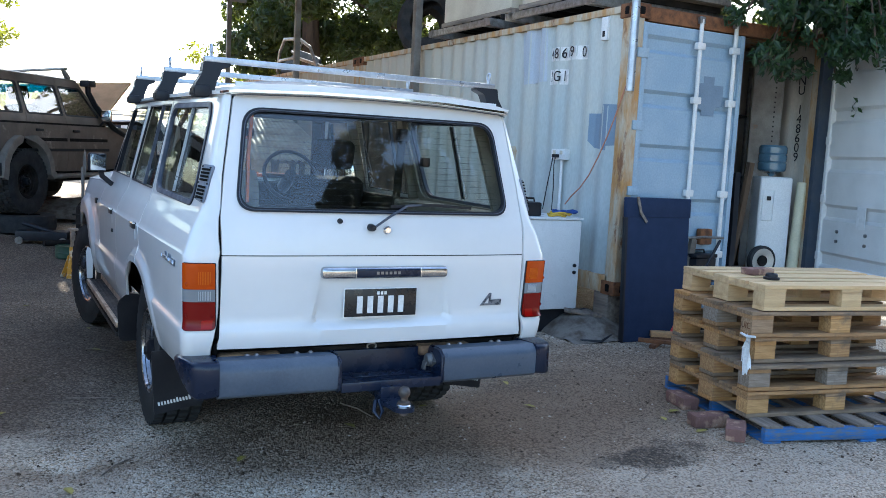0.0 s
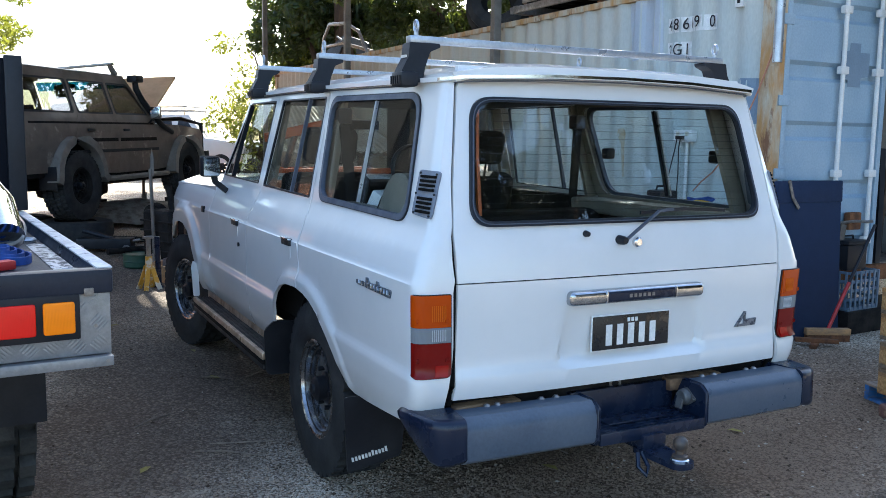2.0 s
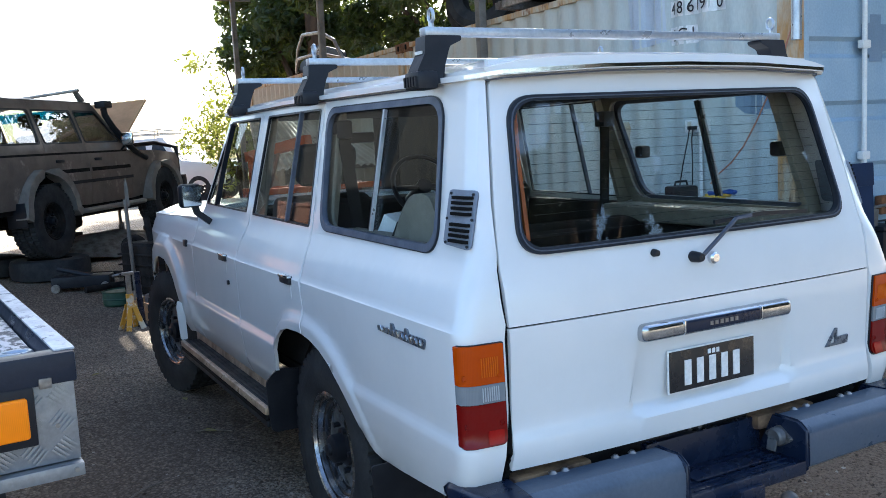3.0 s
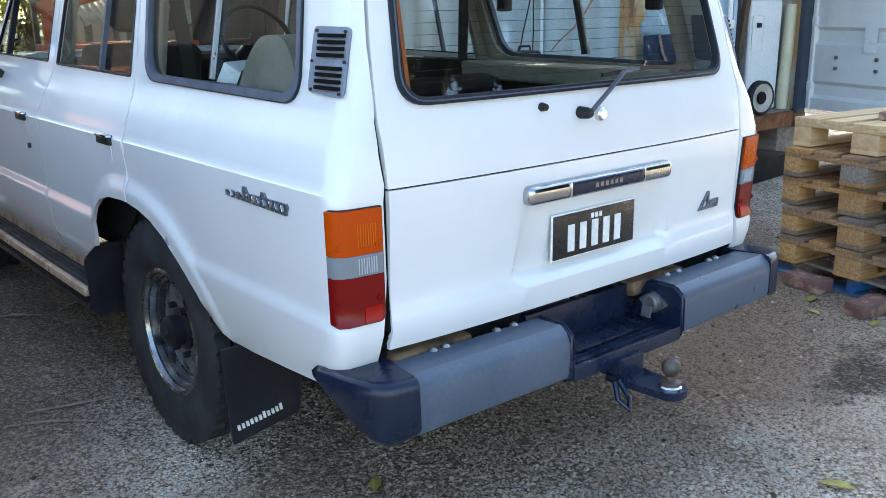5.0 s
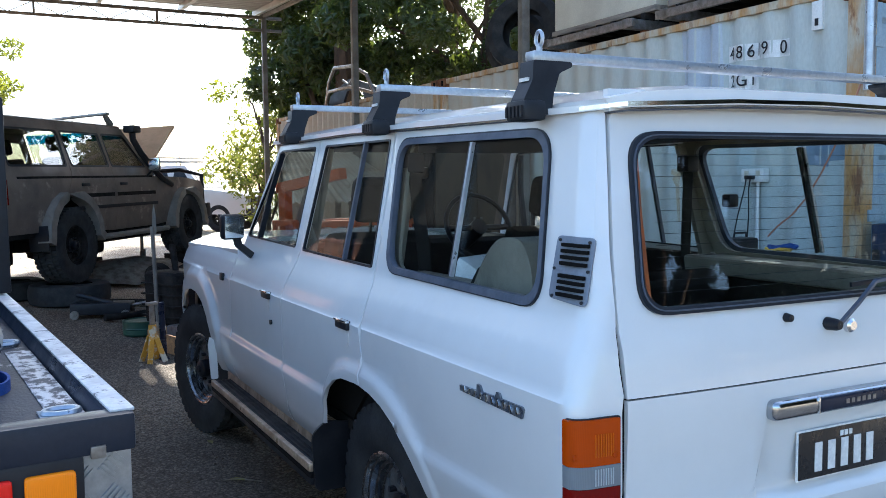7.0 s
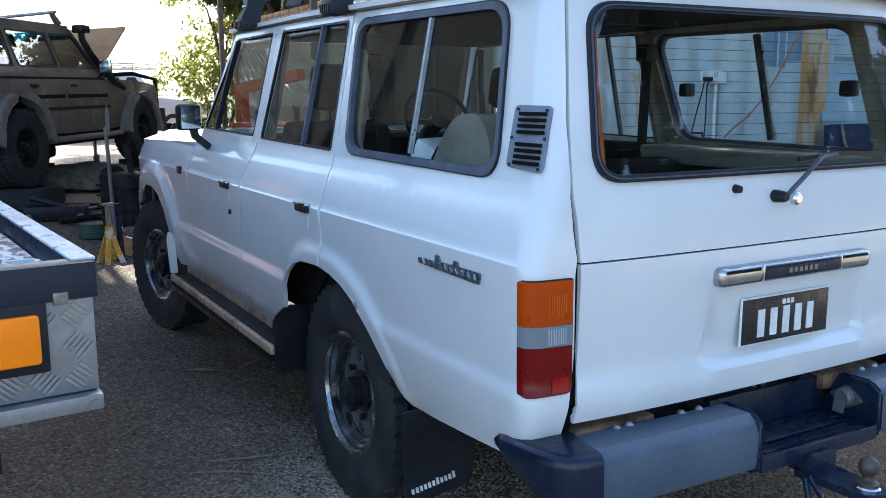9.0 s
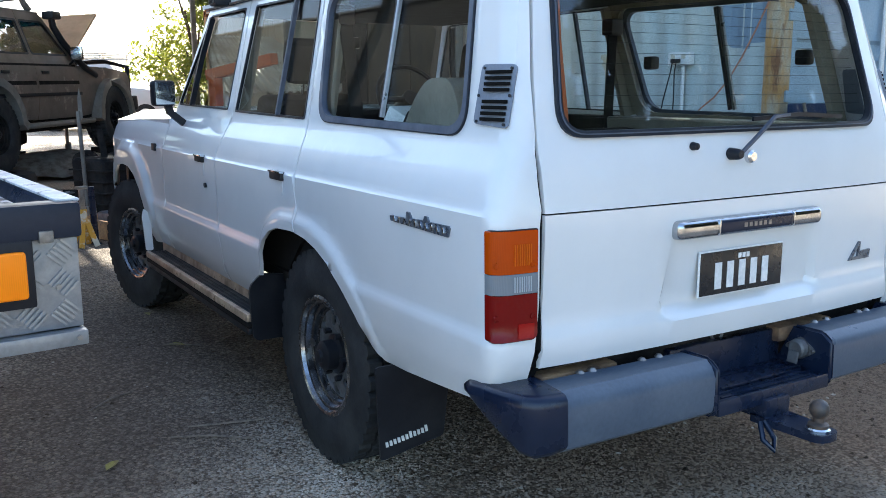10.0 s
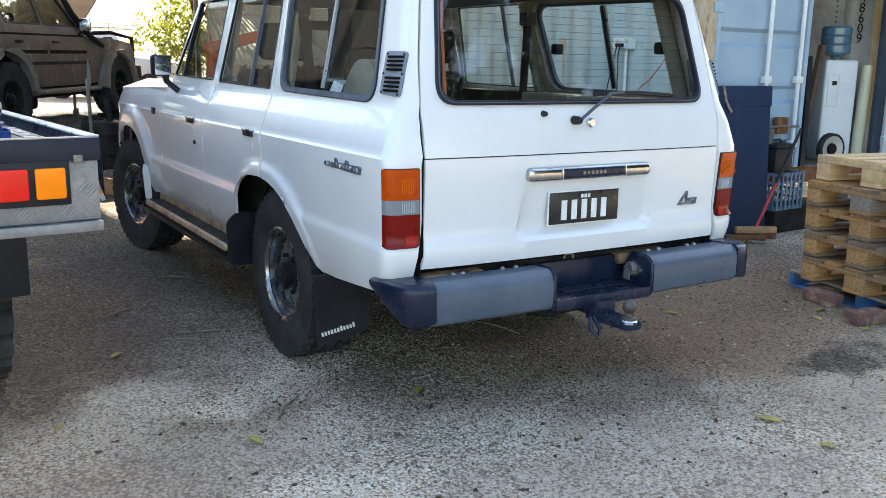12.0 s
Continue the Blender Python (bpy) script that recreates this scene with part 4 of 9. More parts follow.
        part("tread", new_box(sgn * 0.78, sgn * 0.885, 1.60, 3.26, 0.40, 0.424, 0.006), BLACK, sb)
        part("edge", new_box(sgn * 0.883, sgn * 0.907, 1.60, 3.26, 0.396, 0.430, 0.008), WOODTRIM, sb)
        part("lower_edge", new_box(sgn * 0.885, sgn * 0.904, 1.60, 3.26, 0.372, 0.3955, 0.004), UNDER, sb)
        part("lower_edge", new_box(sgn * 0.86, sgn * 0.902, 1.60, 3.26, 0.345, 0.371, 0.006), BLACK, sb)
        for k in range(4):
            part("tread_rib", new_box(sgn * (0.80 + k * 0.021), sgn * (0.808 + k * 0.021), 1.62, 3.24, 0.4242, 0.4285), BLACK, sb)
        part("inner_sill", new_box(sgn * 0.73, sgn * 0.805, 1.58, 3.30, 0.405, 0.485, 0.01), WOODTRIM, sb)
        part("flap", panel(rounded([(0.72, 0.325), (0.89, 0.325), (0.905, 0.55), (0.85, 0.60), (0.72, 0.58)], 0.03, 3), [], lambda a, b, s=sgn: Vector((s * a, 1.575 - (b - 0.3) * 0.04, b)), (0, 1, 0), 0.012, 0.1), BLACK, sb)
        part("stone_guard", panel(rounded([(0.862, 0.43), (0.902, 0.43), (0.908, 0.62), (0.895, 0.66), (0.862, 0.63)], 0.01, 3), [], lambda a, b, s=sgn: Vector((s * a, 3.28 + (b - 0.44) * 0.16, b)), (0, -1, 0), 0.01, 0.1), PAINT, sb)
        # mudflap behind the rear wheel
        mf = part("mudflap", panel(rounded([(0.64, 0.235), (0.862, 0.195), (0.885, 0.50), (0.62, 0.50)], 0.012, 2), [], lambda a, b, s=sgn: Vector((s * a, 0.555 - (b - 0.1) * 0.06, b)), (0, 1, 0), 0.008, 0.1), BLACK, car, "black rubber mudflap with white maker's mark")
        bm = bmesh.new()
        for k in range(11):
            tall = 0.021 if k in (0, 4) else 0.016
            x, z = 0.70 + k * 0.0138, 0.262 - k * 0.0022
            vs = [bm.verts.new((sgn * (x + a + b * 0.18), y, z + b)) for y in (0.541, 0.5445) for a, b in ((0, 0), (0.0085, 0), (0.0085, tall), (0, tall))]
            for q in ((0, 1, 2, 3), (7, 6, 5, 4), (0, 4, 5, 1), (1, 5, 6, 2), (2, 6, 7, 3), (3, 7, 4, 0)):
                bm.faces.new([vs[v] for v in q])
        bmesh.ops.recalc_face_normals(bm, faces=bm.faces)
        part("maker_mark", bm, WHITE, mf)
        # wheels
        wheel(car, sgn * 0.705, 1.085, 0.38, sgn, radius=0.38, width=0.235, rim_r=0.205)
        wheel(car, sgn * 0.75, 3.80, 0.39, sgn, radius=0.39, width=0.235, rim_r=0.205, steer=12)
        # mirror
        mir = part("mirror", box(bmesh.new(), -0.058, 0.058, -0.03, 0.025, -0.062, 0.062, 0.024, m=Matrix.Translation((sgn * 0.902, 2.72, 1.292)) @ Matrix.Rotation(radians(-12 * sgn), 4, "Z"), seg=4), BLACK, car)
        part("mirror_glass", box(bmesh.new(), -0.05, 0.05, -0.034, -0.029, -0.053, 0.053, 0.002, m=Matrix.Translation((sgn * 0.902, 2.72, 1.292)) @ Matrix.Rotation(radians(-12 * sgn), 4, "Z")), CHROME, mir)
        part("mirror_arm", tube(bmesh.new(), [(sgn * 0.885, 2.73, 1.27), (sgn * 0.865, 2.74, 1.20), (sgn * 0.80, 2.74, 1.145)], 0, flat=(0.016, 0.02)), BLACK, mir)
        # air vent on the rear pillar
        def pillar(u, z, s=sgn):
            return side_skin(u, z, s) + Vector((s * 0.007, -0.005, 0))

        vent = panel(rounded([(0.022, 1.213), (0.165, 1.222), (0.135, 1.368), (0.004, 1.366)], 0.015, 3), [], pillar, (-sgn * 0.8, 0.6, 0), 0.02, 0.02)
        vp = part("air_vent", vent, VENT, car, "grey slotted plastic air vent")
        # black strips draw the dark inside the vent's slots
        for k in range(9):
            if k == 4:
                continue
            z = 1.234 + k * 0.0142
            u0 = 0.036 - (z - 1.215) * 0.14
            part("slat", tube(bmesh.new(), [pillar(u0 + t, z) + Vector((sgn * 0.004, -0.003, 0)) for t in (0, 0.025, 0.05, 0.075, 0.095)], 0, flat=(0.004, 0.0042)), GAP, vp)
        for u, z in ((0.034, 1.2225), (0.148, 1.228), (0.017, 1.356), (0.122, 1.358), (0.143, 1.291), (0.02, 1.291)):
            p = pillar(u, z)
            part("screw", rod(bmesh.new(), p, p + Vector((sgn * 0.0035, -0.002, 0)), 0.004, seg=8), SEAL, vp)
        # tail lamp
        tl = tagged(new("tail_lamp"), "")
        tl.parent = car
        def lens_skin(a, b, out, s=sgn):
            t = smooth_step((a + 0.055) / 0.085)
            return side_skin(a, b, s) + Vector((s * (0.12 + 0.9 * t), -1 + 0.45 * t, 0)).normalized() * out

        def lamp(name, z0, z1, material, out, radii, inner=0.733, outer=0.017):
            ul = corner_u(inner, 0.85)
            return part(name, panel(rounded([(ul, z0), (outer, z0), (outer, z1), (ul, z1)], radii, 4), [], lambda a, b: lens_skin(a, b, out), (0, 1, 0), 0.022, 0.018), material, tl, smooth=50)
        lamp("base", 0.705, 0.980, BLACK, 0.005, [0.014, 0.014, 0.006, 0.006], 0.7285, 0.02)
        orange = lamp("indicator", 0.8735, 0.9775, ORANGE, 0.012, [0.001, 0.001, 0.005, 0.005])
        clear = lamp("reversing_lens", 0.8225, 0.8725, CLEAR, 0.0115, [0.001, 0.001, 0.001, 0.001])
        red = lamp("brake_lens", 0.708, 0.8215, RED, 0.012, [0.013, 0.013, 0.001, 0.001])
        part("reflector", panel(rounded([(corner_u(x, 0.73), z) for x, z in ((0.738, 0.713), (0.782, 0.713), (0.782, 0.748), (0.738, 0.748))], 0.003, 2), [], lambda a, b: lens_skin(a, b, 0.0145), (0, 1, 0), 0.01, 0.03), RED_REFLECTOR, red)
        # ribs painted lighter than their lens, as if lit
        for owner, z0, z1, glow in ((orange, 0.893, 0.945, RIB_ORANGE), (clear, 0.828, 0.866, RIB_CLEAR)):
            for k in range(8):
                u = corner_u(0.752 + k * 0.0062, 0.85)
                part("lens_rib", tube(bmesh.new(), [lens_skin(u, z0, 0.012), lens_skin(u, z1, 0.012)], 0, flat=(0.0013, 0.0016)), glow, owner)
        for zz, owner, glow in ((0.895, orange, ORANGE), (0.765, red, RED)):
            for uu in (corner_u(0.746, 0.85), corner_u(0.834, 0.85)):
                p = lens_skin(uu, zz, 0.0125)
                part("screw_boss", lathe(bmesh.new(), [(0.0085, -0.003), (0.008, 0.002), (0.006, 0.002), (0.005, -0.001), (0.0, -0.001)], Matrix.Translation(p) @ Matrix.Rotation(radians(90), 4, "X"), 12, close=False), glow, owner)

    # maker's script on the rear quarter
    script = [(0.47, 0.945), (0.47, 0.960), (0.38, 0.963), (0.376, 0.981), (0.362, 0.980), (0.352, 0.965), (0.286, 0.967), (0.28, 0.98), (0.266, 0.979), (0.26, 0.967), (0.163, 0.968), (0.158, 0.962), (0.168, 0.939)]
    em = part("side_emblem", panel(script, [], lambda y, z: Vector((-interp(HALF, z) - 0.006, y, z)), (1, 0, 0), 0.006, 0.05), EMBLEM, car, "dull dark chrome maker's emblem")
    rng = random.Random(4)
    for k in range(10):
        y = 0.185 + k * 0.0285
        part("raised_stroke", box(bmesh.new(), -0.004, 0.0, -0.004, 0.004, -0.008, 0.009, 0.001, m=Matrix.Translation((-0.8605, y, 0.954)) @ Matrix.Rotation(rng.uniform(-0.5, 0.5), 4, "X")), CHROME, em)

    # tailgate
    def tail(x, z):
        y = back_y(x, z)
        if SHELF - 0.02 < z < 0.93:
            edge = 0.30 + (0.92 - z) * 0.16
            y += 0.022 * (0.93 - z) / 0.2 * smooth_step((edge - abs(x)) / 0.022) * smooth_step((z - SHELF + 0.03) / 0.035)
        return Vector((x, y, z))

    top = [(-x, z) for z, x in ((1.0105, 0.7095), (1.157, 0.7125), (1.33, 0.6935), (1.64, 0.6455), (1.668, 0.632))]
    upper = top + [(-x, z) for x, z in top[::-1]]
    R_GLASS = rounded([(-0.652, 1.190), (0.632, 1.192), (0.572, 1.616), (-0.604, 1.610)], 0.08, 7)
    g = part("tailgate", panel(upper, [R_GLASS], tail, (0, 1, 0), 0.02, 0.045), PAINT, car, "white painted upper tailgate")
    part("window_seal", band(shrink(R_GLASS, -0.003), shrink(R_GLASS, 0.014), lambda x, z: tail(x, z) + Vector((0, -0.01, 0)), (0, 1, 0), 0.02), SEAL, g)
    # grey ring paints the bright glint that runs along the seal
    part("seal_trim", ring(dense(shrink(R_GLASS, 0.006), 0.05), tail, 0.0016, 0.002, Vector((0, -0.0115, 0))), GREY_SEAL, g)
    part("pane", panel(shrink(R_GLASS, 0.006), [], lambda x, z: tail(x, z) + Vector((0, 0.003, 0)), (0, 1, 0), 0.004, 0.2), GLASS, g)
    bm = bmesh.new()
    for k in range(13):
        z = 1.235 + k * 0.027
        wdt = 0.585 - (z - 1.195) * 0.12
        tube(bm, [tail(x, z) + Vector((0, 0.009, 0)) for x in (-wdt, 0, wdt)], 0, flat=(0.0007, 0.0005))
    part("heating_wires", bm, BLACK, g)
    part("header", panel([(-0.64, 1.655), (0.63, 1.655), (0.62, 1.715), (-0.63, 1.715)], [], lambda x, z: tail(x, z) + Vector((0, 0.008, 0)), (0, 1, 0), 0.02, 0.08), PAINT, car)
    low = [(-x, z) for z, x in ((0.625, 0.7185), (0.645, 0.718), (0.67, 0.7125), (0.80, 0.7095), (1.0062, 0.7095))]
    relief = [[(-0.8, z), (0.8, z)] for z in (SHELF + 0.013, SHELF, SHELF - 0.01, SHELF - 0.02, SHELF - 0.032)]
    for s in (-1, 1):
        relief += [[(s * (0.30 - d), 0.92), (s * (0.3325 - d), SHELF - 0.004)] for d in (0.0, 0.011, 0.022)]
    lower = low + [(-x, z) for x, z in low[::-1]]
    lg = part("lower_tailgate", panel(lower, [], tail, (0, 1, 0), 0.02, 0.04, relief), PAINT, car, "white painted drop-down tailgate")
    # black strips put in for the shade inside the tailgate's gaps
    for sgn in (-1, 1):
        part("gate_seal", tube(bmesh.new(), [Vector((sgn * (x - 0.007), back_y(x, z) + 0.016 + 0.022 * smooth_step((z - 1.15) / 0.3), z)) for z, x in GATE_EDGE], 0, flat=(0.009, 0.006)), GAP, lg)
    part("split_seal", tube(bmesh.new(), [Vector((x, back_y(x, 1.008) + 0.014, 1.0085)) for x in (-0.70, -0.35, 0, 0.35, 0.70)], 0, flat=(0.006, 0.008)), GAP, lg)
    # the strip over the plate
    def on(x, z, out):
        return tail(x, z) + Vector((0, -out, 0))

    strip = part("trim_strip", box(bmesh.new(), -0.299, 0.297, -0.02, 0.03, -0.026, 0.026, 0.0225, m=Matrix.Translation((0, back_y(0, 0.937) - 0.008, 0.937)), seg=7), TRIM_CHROME, lg, "chrome strip with a black middle")
    part("black_band", new_box(-0.147, 0.157, back_y(0, 0.937) - 0.0305, back_y(0, 0.937) - 0.014, 0.919, 0.955, 0.008, seg=4), NAVY, strip)
    for x in (-0.152, 0.157):
        part("band_end", new_box(x, x + 0.005, back_y(0, 0.937) - 0.0315, back_y(0, 0.937) - 0.014, 0.916, 0.958, 0.002), CHROME, strip)
    bm = bmesh.new()
    for k in range(6):
        box(bm, -0.055 + k * 0.02, -0.043 + k * 0.02, back_y(0, 0.937) - 0.0325, back_y(0, 0.937) - 0.03, 0.931, 0.943)
    part("maker_mark", bm, STEEL, strip)
    py = back_y(0.1, 0.80) + 0.002
    tilt = Matrix.Translation((-0.016, py, 0.803)) @ Matrix.Diagonal((0.935, 1, 0.98, 1))
    plate = part("number_plate", box(bmesh.new(), -0.186, 0.186, -0.006, 0.0, -0.066, 0.066, 0.003, m=tilt), WHITE, lg, "black number plate with white bars")
    part("plate_field", box(bmesh.new(), -0.1815, 0.1815, -0.008, -0.005, -0.0615, 0.0615, 0.001, m=tilt), PLATE, plate)
    for k in range(5):
        part("plate_bar", new_box(-0.121 + k * 0.052, -0.093 + k * 0.052, -0.010, -0.007, -0.046, 0.03, m=tilt), WHITE, plate)
    for k in range(3):
        part("plate_bar", new_box(-0.022 + k * 0.018, -0.010 + k * 0.018, -0.010, -0.007, 0.036, 0.050, m=tilt), WHITE, plate)
    em = [(0.490, 0.772), (0.537, 0.829), (0.547, 0.829), (0.547, 0.798), (0.604, 0.800), (0.602, 0.772)]
    part("emblem", panel(em, [[(0.511, 0.781), (0.537, 0.812), (0.537, 0.781)]], lambda x, z: tail(x, z) + Vector((0, -0.006, 0)), (0, 1, 0), 0.006, 0.05), EMBLEM, lg, "dull chrome emblem")
    part("lock", lathe(bmesh.new(), [(0.0, 0.018), (0.012, 0.018), (0.018, 0.012), (0.019, 0.0)], Matrix.Translation((0.0, back_y(0, 1.12), 1.12)) @ Matrix.Rotation(radians(90), 4, "X"), 20, close=False), CHROME, g)
    part("washer_jet", lathe(bmesh.new(), [(0.0, 0.02), (0.009, 0.018), (0.012, 0.0)], Matrix.Translation((-0.215, back_y(0, 1.155), 1.155)) @ Matrix.Rotation(radians(90), 4, "X"), 14, close=False), BLACK, g)
    wp = part("wiper", lathe(bmesh.new(), [(0.0, 0.04), (0.011, 0.04), (0.015, 0.03), (0.017, 0.0)], Matrix.Translation((-0.075, back_y(0, 1.13), 1.13)) @ Matrix.Rotation(radians(90), 4, "X"), 14, close=False), BLACK, g, "black rear wiper")
    part("wiper_arm", tube(bmesh.new(), [(-0.075, back_y(0, 1.13) - 0.035, 1.13), (0.0, back_y(0, 1.16) - 0.04, 1.18), (0.09, back_y(0, 1.215) - 0.035, 1.228), (0.16, back_y(0, 1.225) - 0.03, 1.232)], 0, flat=(0.005, 0.004)), GREY_SEAL, wp)
    part("wiper_blade", tube(bmesh.new(), [(0.02, back_y(0, 1.23) - 0.02, 1.222), (0.22, back_y(0.2, 1.23) - 0.02, 1.232), (0.42, back_y(0.4, 1.23) - 0.022, 1.222)], 0, flat=(0.0035, 0.006)), BLACK, wp)

    # roof with its gutter
    bm = bmesh.new()
    nx, ny = 24, 20
    grid = []
    for j in range(ny + 1):
        y = 0.07 + (2.68 - 0.07) * j / ny
        row = []
        for i in range(nx + 1):
            t = -1 + 2 * i / nx
            end = smooth_step((y - 0.06) / 0.22) * smooth_step((2.72 - y) / 0.2)
            x = t * 0.67
            z = 1.686 + 0.024 * min(1.0, y / 1.7) + 0.06 * (1 - abs(t) ** 4.5) * (0.55 + 0.45 * end)
            dy = 0.03 * abs(t) ** 3 if j == 0 else 0
            row.append(bm.verts.new((x, y + dy, z)))
        grid.append(row)
    for a, b in zip(grid, grid[1:]):
        for i in range(nx):
            bm.faces.new((a[i], a[i + 1], b[i + 1], b[i]))
    border = [grid[0][i] for i in range(nx + 1)] + [grid[j][nx] for j in range(1, ny + 1)] + [grid[ny][i] for i in range(nx - 1, -1, -1)] + [grid[j][0] for j in range(ny - 1, 0, -1)]
    under = [bm.verts.new(v.co + Vector((-0.012 * np.sign(v.co.x) if abs(v.co.x) > 0.6 else 0, 0, -0.03))) for v in border]
    for i in range(len(border)):
        k = (i + 1) % len(border)
        bm.faces.new((border[k], border[i], under[i], under[k]))
    bmesh.ops.recalc_face_normals(bm, faces=bm.faces)
    roof = part("roof", bm, PAINT, car, "white painted roof panel")
    path = [(-0.675, 2.70, 1.70), (-0.683, 1.7, 1.698), (-0.684, 1.0, 1.684), (-0.682, 0.45, 1.673), (-0.676, 0.19, 1.668), (-0.655, 0.115, 1.67), (-0.62, 0.085, 1.674), (-0.3, 0.062, 1.688), (0, 0.06, 1.692), (0.3, 0.062, 1.688), (0.62, 0.085, 1.674), (0.655, 0.115, 1.67), (0.676, 0.19, 1.668), (0.682, 0.45, 1.673), (0.684, 1.0, 1.684), (0.683, 1.7, 1.698), (0.675, 2.70, 1.70)]
    part("gutter", tube(bmesh.new(), path, 0, flat=(0.014, 0.008)), PAINT, roof)
    part("gutter_shadow_strip", tube(bmesh.new(), [(x * 0.985, y + 0.004, z - 0.014) for x, y, z in path], 0, flat=(0.006, 0.002)), GREY_SEAL, roof)
    part("gutter_trim", tube(bmesh.new(), [(x * 1.012, y - (0.012 if y < 0.2 else 0), z) for x, y, z in path], 0, flat=(0.003, 0.005)), CHROME, roof)

    # screen, bonnet and nose
    def screen(x, z):
        return Vector((x, 2.94 - (z - 1.19) * 0.62 + 0.10 * (1 - (x / 0.7) ** 2), z))
    part("windscreen", panel(rounded([(-0.70, 1.19), (0.70, 1.19), (0.63, 1.66), (-0.63, 1.66)], 0.05), [], screen, (0, -1, 0), 0.005, 0.15), SCREEN_GLASS, car)

    def hood(x, y):
        return Vector((x, y, 1.222 - 0.062 * smooth_step((abs(x) - 0.6) / 0.21) - 0.03 * (y - 3.0)))
    part("bonnet", panel([(-0.805, 3.0), (0.805, 3.0), (0.80, 4.0), (0.79, 4.34), (-0.79, 4.34), (-0.80, 4.0)], [], hood, (0, 0, -1), 0.03, 0.08), PAINT, car)
    part("scuttle", new_box(-0.78, 0.78, 2.88, 3.02, 1.08, 1.195, 0.02), PAINT, car)
    part("grille", new_box(-0.76, 0.76, 4.28, 4.36, 0.56, 1.05, 0.03), BLACK, car)
    part("front_bumper", new_box(-0.72, 0.72, 4.36, 4.50, 0.50, 0.66, 0.03), BLACK, car)

    # inside
    part("floor_pan", new_box(-0.76, 0.76, 0.02, 4.2, 0.56, 0.60), UNDER, car)
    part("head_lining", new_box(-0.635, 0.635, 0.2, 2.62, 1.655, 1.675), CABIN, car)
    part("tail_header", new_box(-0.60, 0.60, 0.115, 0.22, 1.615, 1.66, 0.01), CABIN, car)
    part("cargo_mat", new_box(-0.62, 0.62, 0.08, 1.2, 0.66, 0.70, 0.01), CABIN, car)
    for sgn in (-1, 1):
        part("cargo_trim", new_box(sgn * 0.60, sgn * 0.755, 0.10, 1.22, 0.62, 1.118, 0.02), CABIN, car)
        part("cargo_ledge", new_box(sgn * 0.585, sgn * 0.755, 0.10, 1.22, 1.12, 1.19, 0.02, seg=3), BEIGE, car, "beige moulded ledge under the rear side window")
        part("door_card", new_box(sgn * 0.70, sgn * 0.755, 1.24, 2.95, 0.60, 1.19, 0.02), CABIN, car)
        part("pillar_trim", tube(bmesh.new(), [(sgn * 0.725, 1.205, 1.19), (sgn * 0.63, 1.255, 1.65)], 0, flat=(0.035, 0.012)), BEIGE, car)
        part("centre_pillar_trim", tube(bmesh.new(), [(sgn * 0.73, 2.07, 1.2), (sgn * 0.64, 2.07, 1.65)], 0, flat=(0.03, 0.014)), BEIGE, car)
        part("rear_pillar_trim", tube(bmesh.new(), [(sgn * 0.675, 0.15, 1.19), (sgn * 0.58, 0.24, 1.64)], 0, flat=(0.028, 0.012)), BEIGE, car)
        part("belt", tube(bmesh.new(), [(sgn * 0.63, 1.22, 1.56), (sgn * 0.60, 1.20, 1.2), (sgn * 0.56, 1.12, 0.78)], 0, flat=(0.024, 0.003)), CABIN, car)
        part("belt_anchor", new_box(sgn * 0.60, sgn * 0.665, 1.19, 1.26, 1.53, 1.60, 0.012), BLACK, car)
        part("window_lining", band(uz(shrink(Q_WIN, -0.05)), uz(shrink(Q_WIN, 0.004)), lambda u, z, s=sgn: side_skin(u, z, s) + Vector((-s * 0.035, 0, 0)), inn_of(sgn), 0.012), BEIGE, car, "beige moulded lining round the rear side window")
        if sgn > 0:
            for y in (0.325, 1.065):
                part("window_latch", new_box(0.685, 0.735, y - 0.025, y + 0.025, 1.385, 1.44, 0.012), BLACK, car)
    seat(car, -0.45, 2.33, back_h=0.47)
    seat(car, 0.45, 2.33, back_h=0.47)
    seat(car, 0.0, 1.33, bench=0.36, back_h=0.33)
    part("pillar_strip", tube(bmesh.new(), [(-0.597, 0.035, 1.22), (-0.585, 0.085, 1.42), (-0.563, 0.13, 1.58)], 0, flat=(0.006, 0.008)), STRIP, car)
    part("seat_back_cover", new_box(-0.56, -0.08, 1.085, 1.10, 0.80, 1.04, 0.004), CORD, car, "faded beige corduroy seat back")
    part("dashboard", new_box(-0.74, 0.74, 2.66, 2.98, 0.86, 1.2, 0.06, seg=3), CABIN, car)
    m = Matrix.Translation((0.36, 2.5, 1.26)) @ Matrix.Rotation(radians(62), 4, "X")
    st = part("steering_wheel", tube(bmesh.new(), [m @ Vector((0.19 * math.cos(a * math.pi / 14), 0.19 * math.sin(a * math.pi / 14), 0)) for a in range(28)], 0.014, closed=True), BLACK, car)
    bm = bmesh.new()
    rod(bm, m @ Vector((-0.185, 0, -0.01)), m @ Vector((0.185, 0, -0.01)), 0.016)
    rod(bm, m @ Vector((0, 0, -0.3)), m @ Vector((0, 0, 0.01)), 0.045)
    part("steering_hub", bm, BLACK, st)
    part("rear_view_mirror", new_box(-0.12, 0.12, 2.60, 2.63, 1.52, 1.58, 0.015), BLACK, car)
    part("gear_lever", rod(bmesh.new(), (0, 2.35, 0.7), (0.02, 2.3, 1.0), 0.012), BLACK, car)
    part("white_carton", box(bmesh.new(), -0.1, 0.1, -0.07, 0.07, 0, 0.09, 0.004, m=Matrix.Translation((-0.5, 0.99, 1.14)) @ Matrix.Rotation(0.5, 4, "Z") @ Matrix.Rotation(0.5, 4, "X")), PAPER, car)
